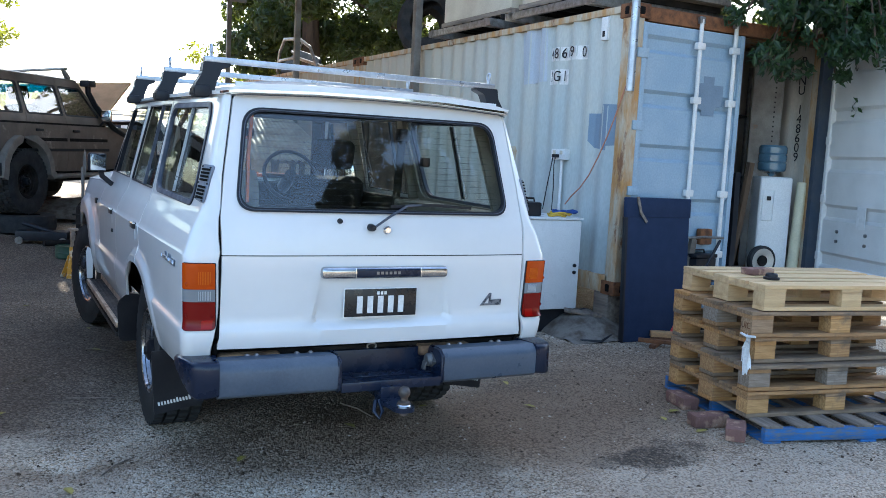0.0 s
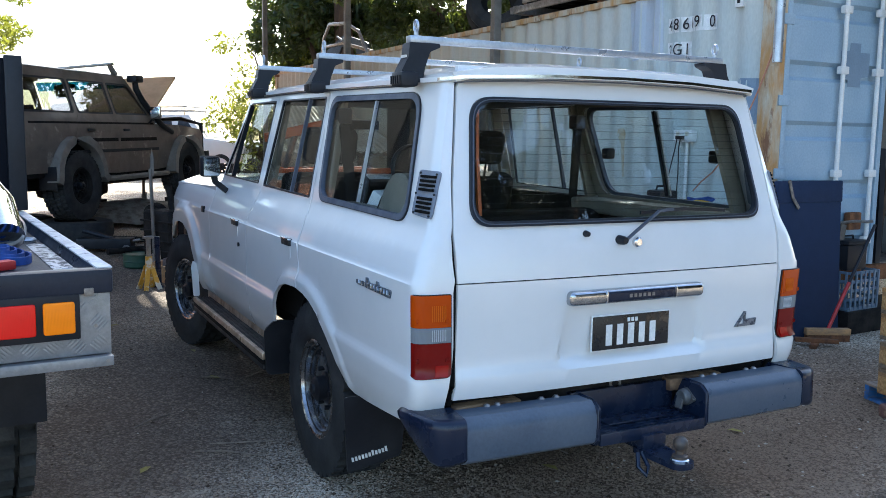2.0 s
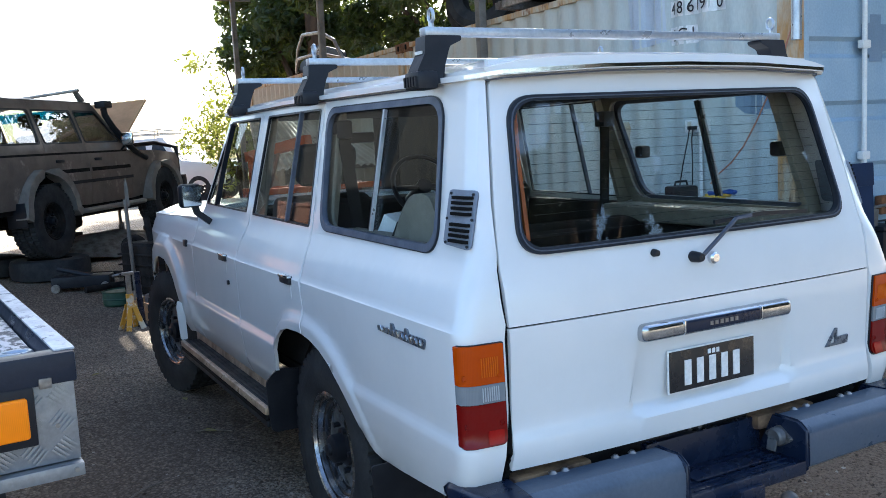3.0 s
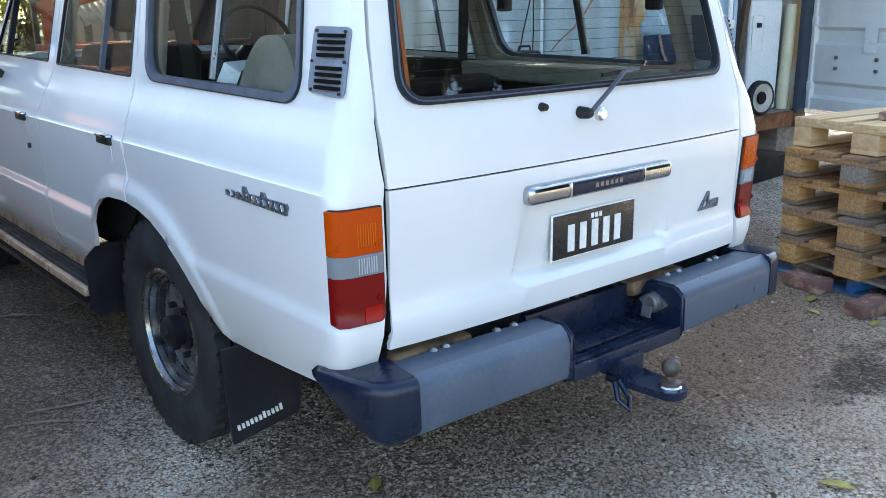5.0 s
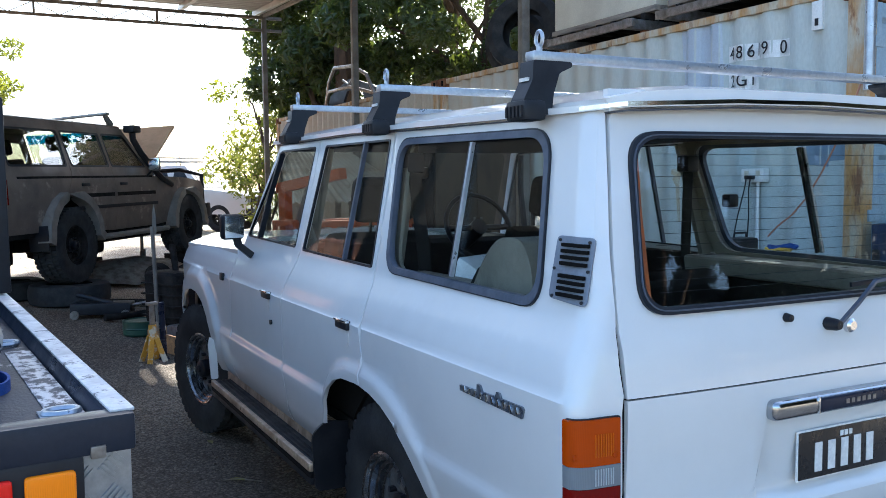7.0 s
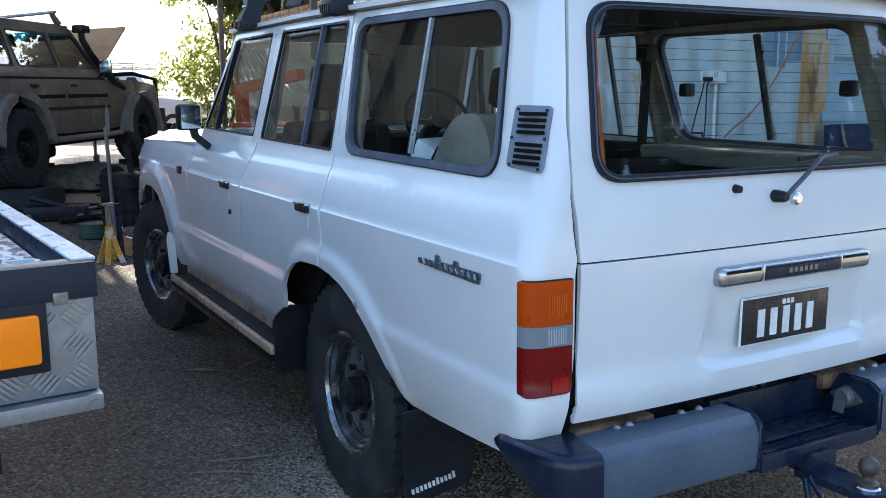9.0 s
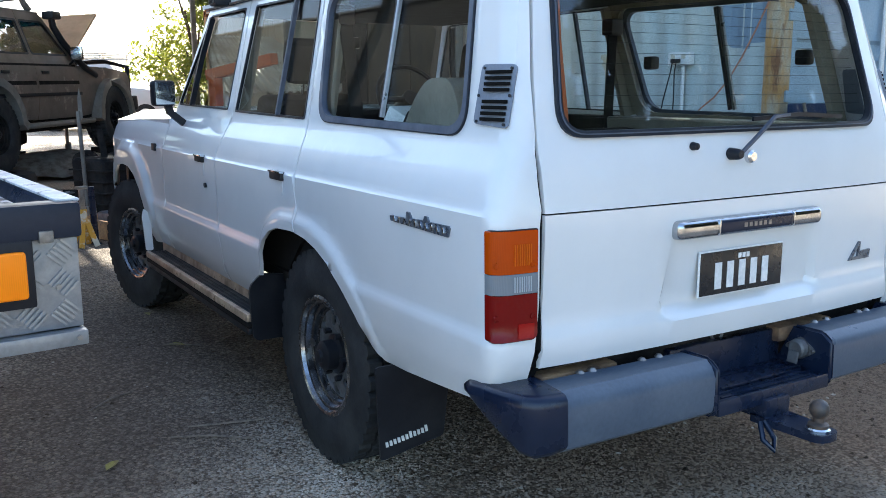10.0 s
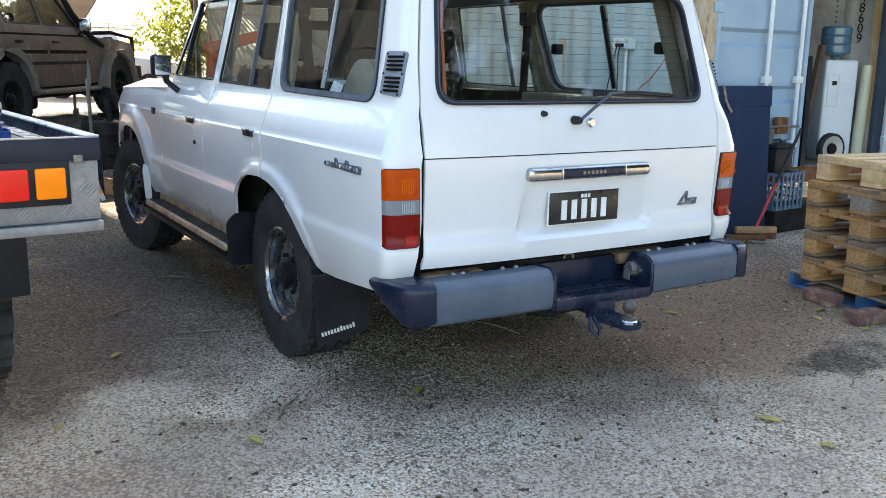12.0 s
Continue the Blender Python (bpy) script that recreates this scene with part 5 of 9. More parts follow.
    part("folded_seat", panel(rounded([(0.96, 0.85), (0.80, 1.12), (0.68, 1.28), (0.60, 1.34), (0.47, 1.34), (0.42, 1.24), (0.46, 0.85)], 0.05, 4), [], lambda y, z: Vector((-0.66, y, z)), (1, 0, 0), 0.22, 0.06), BEIGE, car, "folded beige vinyl seat", smooth=50)
    part("folded_seat_back", panel(rounded([(0.99, 0.85), (0.83, 1.13), (0.72, 1.25), (0.70, 1.2), (0.78, 1.05), (0.93, 0.85)], 0.02, 3), [], lambda y, z: Vector((-0.655, y, z)), (1, 0, 0), 0.2, 0.06), CABIN, car)
    # chassis
    bm = bmesh.new()
    for sgn in (-1, 1):
        box(bm, sgn * 0.42, sgn * 0.50, 0.05, 4.1, 0.40, 0.54, 0.01)
    box(bm, -0.5, 0.5, 0.08, 0.16, 0.42, 0.52, 0.01)
    box(bm, -0.36, 0.36, 0.25, 0.85, 0.36, 0.55, 0.05)
    part("chassis_rails", bm, UNDER, car)
    for y in (1.085, 3.78):
        bm = bmesh.new()
        rod(bm, (-0.66, y, 0.39), (0.66, y, 0.39), 0.05)
        bmesh.ops.create_uvsphere(bm, u_segments=14, v_segments=9, radius=0.14, matrix=Matrix.Translation((0.0 if y < 2 else 0.3, y, 0.39)))
        part("axle", bm, UNDER, car)
    part("fuel_tank_shield", new_box(-0.40, 0.40, 1.35, 2.6, 0.36, 0.54, 0.04), UNDER, car)
    part("exhaust", tube(bmesh.new(), [(0.45, 2.4, 0.4), (0.5, 1.3, 0.46), (0.52, 0.4, 0.42), (0.5, 0.12, 0.40)], 0.025), UNDER, car)
    for x, z in ((-0.58, 0.58), (0.33, 0.575)):
        part("rusty_bracket", new_box(x - 0.13, x + 0.13, -0.028, 0.05, z - 0.03, z + 0.018, 0.012), MUFFLER, car)

    # rear bumper with its step
    bp = tagged(new("rear_bumper"), "grey steel rear bumper with black ends and a step in the middle")
    bp.parent = car
    for sgn in (-1, 1):
        def prism(xs, prof, name, material, soft=0.008):
            bm = bmesh.new()
            rows = [[bm.verts.new((sgn * x, y + dy, z)) for y, z in prof] for x, dy in xs]
            for a, b in zip(rows, rows[1:]):
                for i in range(len(prof)):
                    k = (i + 1) % len(prof)
                    bm.faces.new((a[i], a[k], b[k], b[i]))
            bm.faces.new(rows[0][::-1])
            bm.faces.new(rows[-1])
            bmesh.ops.recalc_face_normals(bm, faces=bm.faces)
            if soft:
                bmesh.ops.bevel(bm, geom=[e for e in bm.edges if e.calc_face_angle(0) > 0.6], offset=soft, segments=3, affect="EDGES")
            return part(name, bm, material, bp, smooth=33)
        prof = [(-0.056, 0.597), (-0.146, 0.601), (-0.167, 0.585), (-0.176, 0.571), (-0.18, 0.555), (-0.18, 0.48), (-0.176, 0.464), (-0.16, 0.452), (-0.056, 0.447)]
        prism([(0.248, 0.0), (0.742, 0.012)], prof, "bumper_section", BUMPER, 0.0)
        # the cap turns the corner and tapers to a thin end at the wheel side
        bm = bmesh.new()
        rows = []
        for x, y, nx, ny, zt, zb in ((0.738, -0.17, 0.0, -1, 0.603, 0.462), (0.785, -0.166, 0.12, -1, 0.603, 0.454), (0.82, -0.15, 0.6, -0.8, 0.602, 0.45), (0.842, -0.118, 0.95, -0.4, 0.602, 0.458), (0.856, -0.06, 1, -0.2, 0.601, 0.487), (0.866, 0.0, 1, -0.1, 0.599, 0.52), (0.87, 0.05, 1, 0.1, 0.596, 0.547), (0.862, 0.085, 0.8, 0.5, 0.593, 0.562)):
            n = Vector((nx, ny, 0)).normalized()
            p = Vector((x, y, 0))
            core = Vector((min(x - 0.02, 0.80), max(y + 0.04, 0.02), 0))
            ring_pts = [core + Vector((0, 0, zt - 0.002)), p - n * 0.026 + Vector((0, 0, zt)), p - n * 0.01 + Vector((0, 0, zt - 0.004)), p - n * 0.002 + Vector((0, 0, zt - 0.014)), p + Vector((0, 0, zt - 0.03)), p + n * 0.002 + Vector((0, 0, zb + 0.016)), p - n * 0.006 + Vector((0, 0, zb + 0.003)), p - n * 0.022 + Vector((0, 0, zb)), core + Vector((0, 0, zb + 0.004))]
            rows.append([bm.verts.new((sgn * q.x, q.y, q.z)) for q in ring_pts])
        for a, b in zip(rows, rows[1:]):
            for k in range(len(a)):
                m2 = (k + 1) % len(a)
                bm.faces.new((a[k], a[m2], b[m2], b[k]))
        bm.faces.new(rows[0][::-1])
        bm.faces.new(rows[-1])
        bmesh.ops.recalc_face_normals(bm, faces=bm.faces)
        part("end_cap", bm, NAVY, bp, smooth=60)
        prism([(0.232, -0.002), (0.25, -0.002)], [(-0.05, 0.605), (-0.15, 0.606), (-0.184, 0.58), (-0.187, 0.465), (-0.165, 0.443), (0.03, 0.437)], "step_side", STEP_BLACK)
        for x in (0.33, 0.39, 0.56, 0.60):
            p = Vector((sgn * x, -0.06 + 0.02 * x, 0.598))
            part("bolt", rod(bmesh.new(), p, p + Vector((0, 0, 0.007)), 0.013, 0.006, seg=10), STEEL, bp)
    part("step_back", new_box(-0.235, 0.235, -0.005, 0.03, 0.44, 0.585, 0.006), STEP_BLACK, bp)
    st = part("step_plate", new_box(-0.235, 0.235, -0.178, 0.0, 0.462, 0.485, 0.006), STEP_BLACK, bp, "worn black tread plate")
    bm = bmesh.new()
    for k in range(6):
        box(bm, -0.20, 0.20, -0.165 + k * 0.026, -0.157 + k * 0.026, 0.485, 0.490)
    part("treads", bm, STEP_BLACK, st)
    so = part("trailer_socket", panel(rounded([(-0.14, 0.54), (-0.085, 0.577), (-0.03, 0.54), (-0.085, 0.503)], 0.012, 3), [], lambda y, z: Vector((0.226, y, z)), (1, 0, 0), 0.005, 0.05), STEEL, bp, "scuffed bare metal trailer socket")
    part("socket_barrel", lathe(bmesh.new(), [(0.0, 0.02), (0.022, 0.022), (0.028, 0.016), (0.03, 0.0)], Matrix.Translation((0.224, -0.085, 0.541)) @ Matrix.Rotation(radians(-90), 4, "Y"), 18, close=False), ALLOY, so)
    part("socket_flap", box(bmesh.new(), -0.004, 0.004, -0.017, 0.017, -0.03, 0.006, 0.003, m=Matrix.Translation((0.198, -0.085, 0.53)) @ Matrix.Rotation(radians(12), 4, "Y")), ALLOY, so)
    for y in (-0.125, -0.045):
        part("socket_screw", rod(bmesh.new(), (0.219, y, 0.54), (0.226, y, 0.54), 0.006, seg=8), STEEL, so)
    part("step_lip", new_box(-0.233, 0.233, -0.184, -0.166, 0.446, 0.489, 0.006), STEP_BLACK, bp, "scuffed front lip of the step")
    part("step_toe_board", new_box(-0.15, 0.12, -0.12, -0.06, 0.489, 0.496, 0.004), STEP_BLACK, bp)
    part("tow_eye", tube(bmesh.new(), [(-0.02 + 0.022 * math.cos(a * math.pi / 8), 0.02, 0.592 + 0.014 * math.sin(a * math.pi / 8)) for a in range(16)], 0.005, seg=6, closed=True), STEEL, bp)
    hitch = tagged(new("tow_hitch"), "black steel tow hitch with a rusty ball")
    hitch.parent = car
    part("receiver", new_box(-0.06, 0.04, -0.20, 0.2, 0.405, 0.465, 0.008), STEP_BLACK, hitch)
    part("tongue", panel(rounded([(-0.055, -0.37), (0.03, -0.37), (0.045, -0.15), (-0.07, -0.15)], [0.04, 0.04, 0.01, 0.01], 5), [], lambda x, y: Vector((x, y, 0.415)), (0, 0, -1), 0.02, 0.05), STEP_BLACK, hitch)
    ball = part("tow_ball", lathe(bmesh.new(), [(0.0, 0.083), (0.009, 0.0815), (0.018, 0.076), (0.024, 0.067), (0.0255, 0.057), (0.024, 0.047), (0.018, 0.038), (0.015, 0.034), (0.015, 0.022), (0.027, 0.016), (0.027, 0.004), (0.018, 0.0), (0.018, -0.04), (0.0, -0.042)], Matrix.Translation((-0.01, -0.325, 0.415)), 20, close=False), OLD_BALL, hitch)
    part("ball_collar", lathe(bmesh.new(), [(0.028, 0.004), (0.032, 0.0), (0.032, -0.004)], Matrix.Translation((-0.01, -0.325, 0.419)), 20, close=True), CHROME, ball)
    part("chain_shackle", tube(bmesh.new(), [(-0.085, -0.2, 0.41), (-0.10, -0.225, 0.37), (-0.085, -0.25, 0.345), (-0.065, -0.235, 0.37), (-0.07, -0.2, 0.41)], 0.008), STEP_BLACK, hitch)

    # roof bars
    for n, y in enumerate((0.345, 1.31, 2.30)):
        rb = thing("roof_bar", "galvanised roof bar on black feet with eye bolts", "roof bar", pose(-0.013, y, (0.0, 0.016, 0.028)[n]), "roof bars on the wagon")
        part("bar", new_box(-0.72, 0.72, -0.02, 0.02, 1.80, 1.825, 0.004), RAIL, rb)
        for sgn in (-1, 1):
            foot = [(0.762, 1.655), (0.762, 1.70), (0.733, 1.75), (0.727, 1.80), (0.61, 1.80), (0.61, 1.787), (0.65, 1.77), (0.672, 1.715), (0.682, 1.665)]
            ft = part("foot", panel(rounded([(sgn * x, z) for x, z in foot], 0.006, 2), [], lambda x, z: Vector((x, -0.03 + (1.80 - z) * -0.1, z)), (0, 1, 0), 0.062, 0.05), BLACK, rb)
            part("clamp", new_box(sgn * 0.70, sgn * 0.767, -0.05, 0.042, 1.648, 1.70, 0.012), BLACK, ft)
            bm = bmesh.new()
            for k in range(5):
                box(bm, sgn * 0.765, sgn * 0.771, -0.04 + k * 0.017, -0.032 + k * 0.017, 1.657, 1.685)
            part("ribs", bm, BLACK, ft)
            part("maker_mark", new_box(sgn * 0.733, sgn * 0.7385, -0.02, 0.02, 1.748, 1.757), WHITE, ft)
            part("eye_bolt", tube(bmesh.new(), [(sgn * (0.69 + 0.0 * a), 0.015 * math.cos(a * math.pi / 8), 1.858 + 0.019 * math.sin(a * math.pi / 8)) for a in range(16)], 0.005, seg=8, closed=True), RAIL, rb)
            part("eye_shank", rod(bmesh.new(), (sgn * 0.69, 0, 1.815), (sgn * 0.69, 0, 1.842), 0.008), RAIL, rb)
    return car


white_wagon()


# ---- ground ----
def ground_z(x, y):
    return 0.18 * smooth_step((y - 4.3) / 5.5) * smooth_step((9 - x) / 6)


def the_ground():
    xs = sorted({round(v, 3) for v in list(np.arange(-6, 9.01, 0.5)) + [-400, -150, -60, -25, -12, 14, 25, 60, 150, 400]})
    ys = sorted({round(v, 3) for v in list(np.arange(-5, 16.01, 0.5)) + [-400, -150, -60, -25, -12, 25, 45, 90, 200, 400]})
    bm = bmesh.new()
    rows = [[bm.verts.new((x, y, ground_z(x, y))) for x in xs] for y in ys]
    for a, b in zip(rows, rows[1:]):
        for i in range(len(xs) - 1):
            bm.faces.new((a[i], a[i + 1], b[i + 1], b[i]))
    tagged(part("ground", bm, GRAVEL, smooth=60), "grey crushed gravel with brown earth, oil stains and painted shade", "ground", kind="structure")


def mesh_from(name, verts, faces, material, smooth=False):
    """A mesh of triangles from two arrays."""
    me = bpy.data.meshes.new(name)
    verts, faces = np.asarray(verts, "f"), np.asarray(faces, "i")
    me.vertices.add(len(verts))
    me.vertices.foreach_set("co", verts.ravel())
    me.loops.add(len(faces) * 3)
    me.loops.foreach_set("vertex_index", faces.ravel())
    me.polygons.add(len(faces))
    me.polygons.foreach_set("loop_start", np.arange(len(faces), dtype="i") * 3)
    me.update(calc_edges=True)
    me.materials.append(material)
    me.polygons.foreach_set("use_smooth", np.full(len(faces), smooth))
    return new(name, me)


def pebbles(name, n, x0, x1, y0, y1, lo, hi, seed, material=None, label="loose grey stones scattered over the gravel"):
    """Loose stones or clods, each a squashed seven-cornered lump half sunk in the gravel."""
    rng = np.random.default_rng(seed)
    base = np.array([(1, 0, 0), (0.35, 0.95, 0.1), (-0.8, 0.6, 0), (-0.85, -0.55, 0.1), (0.3, -0.95, 0), (0.15, 0.1, 0.75), (-0.35, -0.1, 0.68)])
    tri = np.array([(0, 1, 5), (1, 2, 6), (1, 6, 5), (2, 3, 6), (3, 4, 6), (4, 5, 6), (4, 0, 5)])
    x, y = rng.uniform(x0, x1, n), rng.uniform(y0, y1, n)
    # thin on trodden earth, dust and oil
    thin = np.ones(n)
    for cx, cy, rx, ry, amount, tone in STAINS_AND_SHADE:
        d = np.sqrt(((x - cx) / rx) ** 2 + ((y - cy) / ry) ** 2)
        least = {"dirt": 0.8, "soil": 0.3, "dust": 0.08, "spill": 0.12, "silt": 0.7}[tone]
        thin = np.minimum(thin, np.clip(least + (d - 0.75) * 1.2, least, 1.0))
    keep = rng.random(n) < thin * (0.55 + 0.45 * np.sin(x * 5.1 + 1.7 * np.sin(y * 3.3)) * np.sin(y * 4.3 + 1.3 * np.sin(x * 2.9)))
    x, y = x[keep], y[keep]
    n = len(x)
    s = lo + (hi - lo) * rng.random(n) ** 2.2
    a = rng.uniform(0, 6.28, n)
    p = base[None] * s[:, None, None] * rng.uniform(0.65, 1.15, (n, 7, 1)) * np.stack([np.ones(n), rng.uniform(0.6, 1.0, n), rng.uniform(0.6, 1.1, n)], 1)[:, None, :]
    c, d = np.cos(a)[:, None], np.sin(a)[:, None]
    z = np.array([ground_z(u, v) for u, v in zip(x, y)])
    v = np.stack([p[:, :, 0] * c - p[:, :, 1] * d + x[:, None], p[:, :, 0] * d + p[:, :, 1] * c + y[:, None], p[:, :, 2] * 0.9 + z[:, None]], 2).reshape(-1, 3)
    f = (tri[None] + (np.arange(n) * 7)[:, None, None]).reshape(-1, 3)
    tagged(mesh_from(name, v, f, material or PEBBLE), label, "gravel", kind="stuff")


# ---- shipping containers ----
def corrugated(y, depth=0.034, pitch=0.26):
    """How far the wall is set in at y."""
    t = (y / pitch) % 1.0
    if t < 0.28:
        return 0.0
    if t < 0.5:
        return depth * (t - 0.28) / 0.22
    if t < 0.78:
        return depth
    return depth * (1 - (t - 0.78) / 0.22)


def wall_sheet(y0, y1, z0, z1, x, inward):
    """A folded steel wall along y."""
    cuts, k = [y0], math.floor(y0 / 0.26)
    while k * 0.26 < y1 + 0.3:
        cuts += [v for v in (k * 0.26, k * 0.26 + 0.0728, k * 0.26 + 0.13, k * 0.26 + 0.2028) if y0 < v < y1]
        k += 1
    cuts = sorted(set(cuts + [y1]))
    bm = bmesh.new()
    fr = [(bm.verts.new((x + inward * corrugated(y), y, z0)), bm.verts.new((x + inward * corrugated(y), y, z1))) for y in cuts]
    bk = [(bm.verts.new((x + inward * (corrugated(y) + 0.02), y, z0)), bm.verts.new((x + inward * (corrugated(y) + 0.02), y, z1))) for y in cuts]
    for (a, b), (c, d) in zip(fr, fr[1:]):
        bm.faces.new((a, b, d, c))
    for (a, b), (c, d) in zip(bk, bk[1:]):
        bm.faces.new((c, d, b, a))
    bmesh.ops.recalc_face_normals(bm, faces=bm.faces)
    return bm


def casting(parent, x, y, z):
    bm = new_box(x - 0.09, x + 0.09, y - 0.09, y + 0.09, z - 0.06, z + 0.06, 0.008)
    c = part("corner_casting", bm, RUST, parent)
    part("casting_hole", new_box(x - 0.095, x + 0.0, y - 0.03, y + 0.03, z - 0.035, z + 0.035, 0.015), GAP, c)
    part("casting_hole", new_box(x - 0.03, x + 0.03, y - 0.0945, y + 0.0, z - 0.035, z + 0.035, 0.015), GAP, c)


X0, X1, ZB, ZT = 3.16, 5.60, 0.36, 2.79


def container(y0, y1, material, label, open_end):
    c = thing("shipping_container", label, "container")
    part("side_wall", wall_sheet(y0 + 0.1, y1 - 0.1, ZB + 0.12, ZT - 0.06, X0 + 0.012, 1), material, c)
    part("side_wall", wall_sheet(y0 + 0.1, y1 - 0.1, ZB + 0.12, ZT - 0.06, X1 - 0.012, -1), BOX_IN, c)
    part("top_rail", new_box(X0, X0 + 0.06, y0 + 0.1, y1 - 0.1, ZT - 0.062, ZT - 0.002, 0.006), BOX_RUST, c, "rust-streaked top rail")
    part("top_rail", new_box(X1 - 0.06, X1, y0 + 0.1, y1 - 0.1, ZT - 0.062, ZT - 0.002, 0.006), BOX_RUST, c)
    part("bottom_rail", new_box(X0, X0 + 0.06, y0 + 0.1, y1 - 0.1, ZB, ZB + 0.15, 0.006), BOX_RUST, c)
    part("bottom_rail", new_box(X1 - 0.06, X1, y0 + 0.1, y1 - 0.1, ZB, ZB + 0.15, 0.006), BOX_RUST, c)
    part("roof_sheet", new_box(X0 + 0.05, X1 - 0.05, y0 + 0.05, y1 - 0.05, ZT - 0.03, ZT - 0.01), BOX_RUST, c)
    part("floor_boards", new_box(X0 + 0.05, X1 - 0.05, y0 + 0.05, y1 - 0.05, ZB + 0.06, ZB + 0.14), GREY_WOOD, c)
    for y in (y0, y1 - 0.14):
        for x in (X0, X1 - 0.12):
            part("corner_post", new_box(x, x + 0.12, y, y + 0.14, ZB + 0.1, ZT - 0.1, 0.012), BOX_RUST, c, "rusty flaking corner post")
    for y in (y0 + 0.08, y1 - 0.08):
        for x in (X0 + 0.08, X1 - 0.08):
            for z in (ZB + 0.05, ZT - 0.05):
                casting(c, x, y, z)
    part("end_wall", new_box(X0 + 0.1, X1 - 0.1, y1 - 0.06, y1 - 0.02, ZB + 0.1, ZT - 0.06), material, c)
    if open_end:
        part("door_header", new_box(X0 + 0.16, X1 - 0.16, y0 + 0.01, y0 + 0.11, ZT - 0.125, ZT - 0.004, 0.01), RUST, c, "rust-brown door header")
        part("door_sill", new_box(X0 + 0.16, X1 - 0.16, y0 + 0.01, y0 + 0.11, ZB, ZB + 0.13, 0.01), RUST, c)
    else:
        part("end_wall", new_box(X0 + 0.1, X1 - 0.1, y0 + 0.02, y0 + 0.06, ZB + 0.1, ZT - 0.06), material, c)
    return c


def door_leaf(parent, m, material, w=1.17, bands=True, rods=True):
    """A ribbed container door in its own frame: x from the hinge across, z up, its outer face to -y."""
    leaf = tagged(new("container_door"), "")
    leaf.parent, leaf.matrix_basis = parent, m
    h0, h1 = ZB + 0.14, ZT - 0.135
    for x in (0.0, w - 0.05):
        part("stile", new_box(x, x + 0.05, -0.02, 0.04, h0, h1, 0.008), material, leaf)
    ribs = [h0 + 0.17 + k * (h1 - h0 - 0.34) / 4 for k in range(5)]
    prof = [(h0, 0.0)]
    for z in ribs:
        prof += [(z - 0.075, 0.0), (z - 0.045, 0.032), (z + 0.045, 0.032), (z + 0.075, 0.0)]
    prof.append((h1, 0.0))
    bm = bmesh.new()
    rows = [(bm.verts.new((0.045, d, z)), bm.verts.new((w - 0.045, d, z)), bm.verts.new((w - 0.045, d + 0.006, z)), bm.verts.new((0.045, d + 0.006, z))) for z, d in prof]
    for (a, b, c, d), (e, f, g, h) in zip(rows, rows[1:]):
        bm.faces.new((a, b, f, e))
        bm.faces.new((d, h, g, c))
    bmesh.ops.recalc_face_normals(bm, faces=bm.faces)
    part("ribbed_panel", bm, material, leaf, smooth=20)
    part("gasket", new_box(w - 0.004, w + 0.012, 0.0, 0.035, h0, h1), BLACK, leaf)
    if rods:
        for x in (0.50 * w + 0.03, 0.86 * w + 0.02):
            rd = part("locking_rod", rod(bmesh.new(), (x, -0.045, ZB + 0.16), (x, -0.045, ZT - 0.05), 0.018, seg=14), BOX_LEAF, leaf, "pale steel locking rod")
            for z in (ZB + 0.35, 1.25, 2.05, ZT - 0.28):
                part("rod_bracket", new_box(x - 0.045, x + 0.045, -0.066, -0.018, z - 0.03, z + 0.03, 0.01), BOX_LEAF, rd)
            part("rod_cam", new_box(x - 0.03, x + 0.03, -0.06, -0.02, ZT - 0.09, ZT - 0.03, 0.01), STEEL, rd)
        part("door_handle", tube(bmesh.new(), [(0.53 * w, -0.075, 0.86), (0.70 * w, -0.085, 0.87), (0.9 * w, -0.075, 0.86)], 0.012), STEEL, leaf)
        part("handle_keeper", new_box(0.66 * w, 0.78 * w, -0.08, -0.02, 0.80, 0.94, 0.012), RUST, leaf)
    for z in (0.7, 1.25, 1.8, 2.4):
        part("hinge", new_box(-0.05, 0.07, -0.03, 0.0, z - 0.04, z + 0.04, 0.01), material, leaf)
    return leaf


def skin_patch(parent, name, outline, material, label=""):
    """Paint or a sticker that follows the folds of the container's side."""
    return part(name, panel(outline, [], lambda y, z: Vector((X0 + 0.0105 + corrugated(y), y, z)), (1, 0, 0), 0.001, 0.03), material, parent, label, smooth=15)


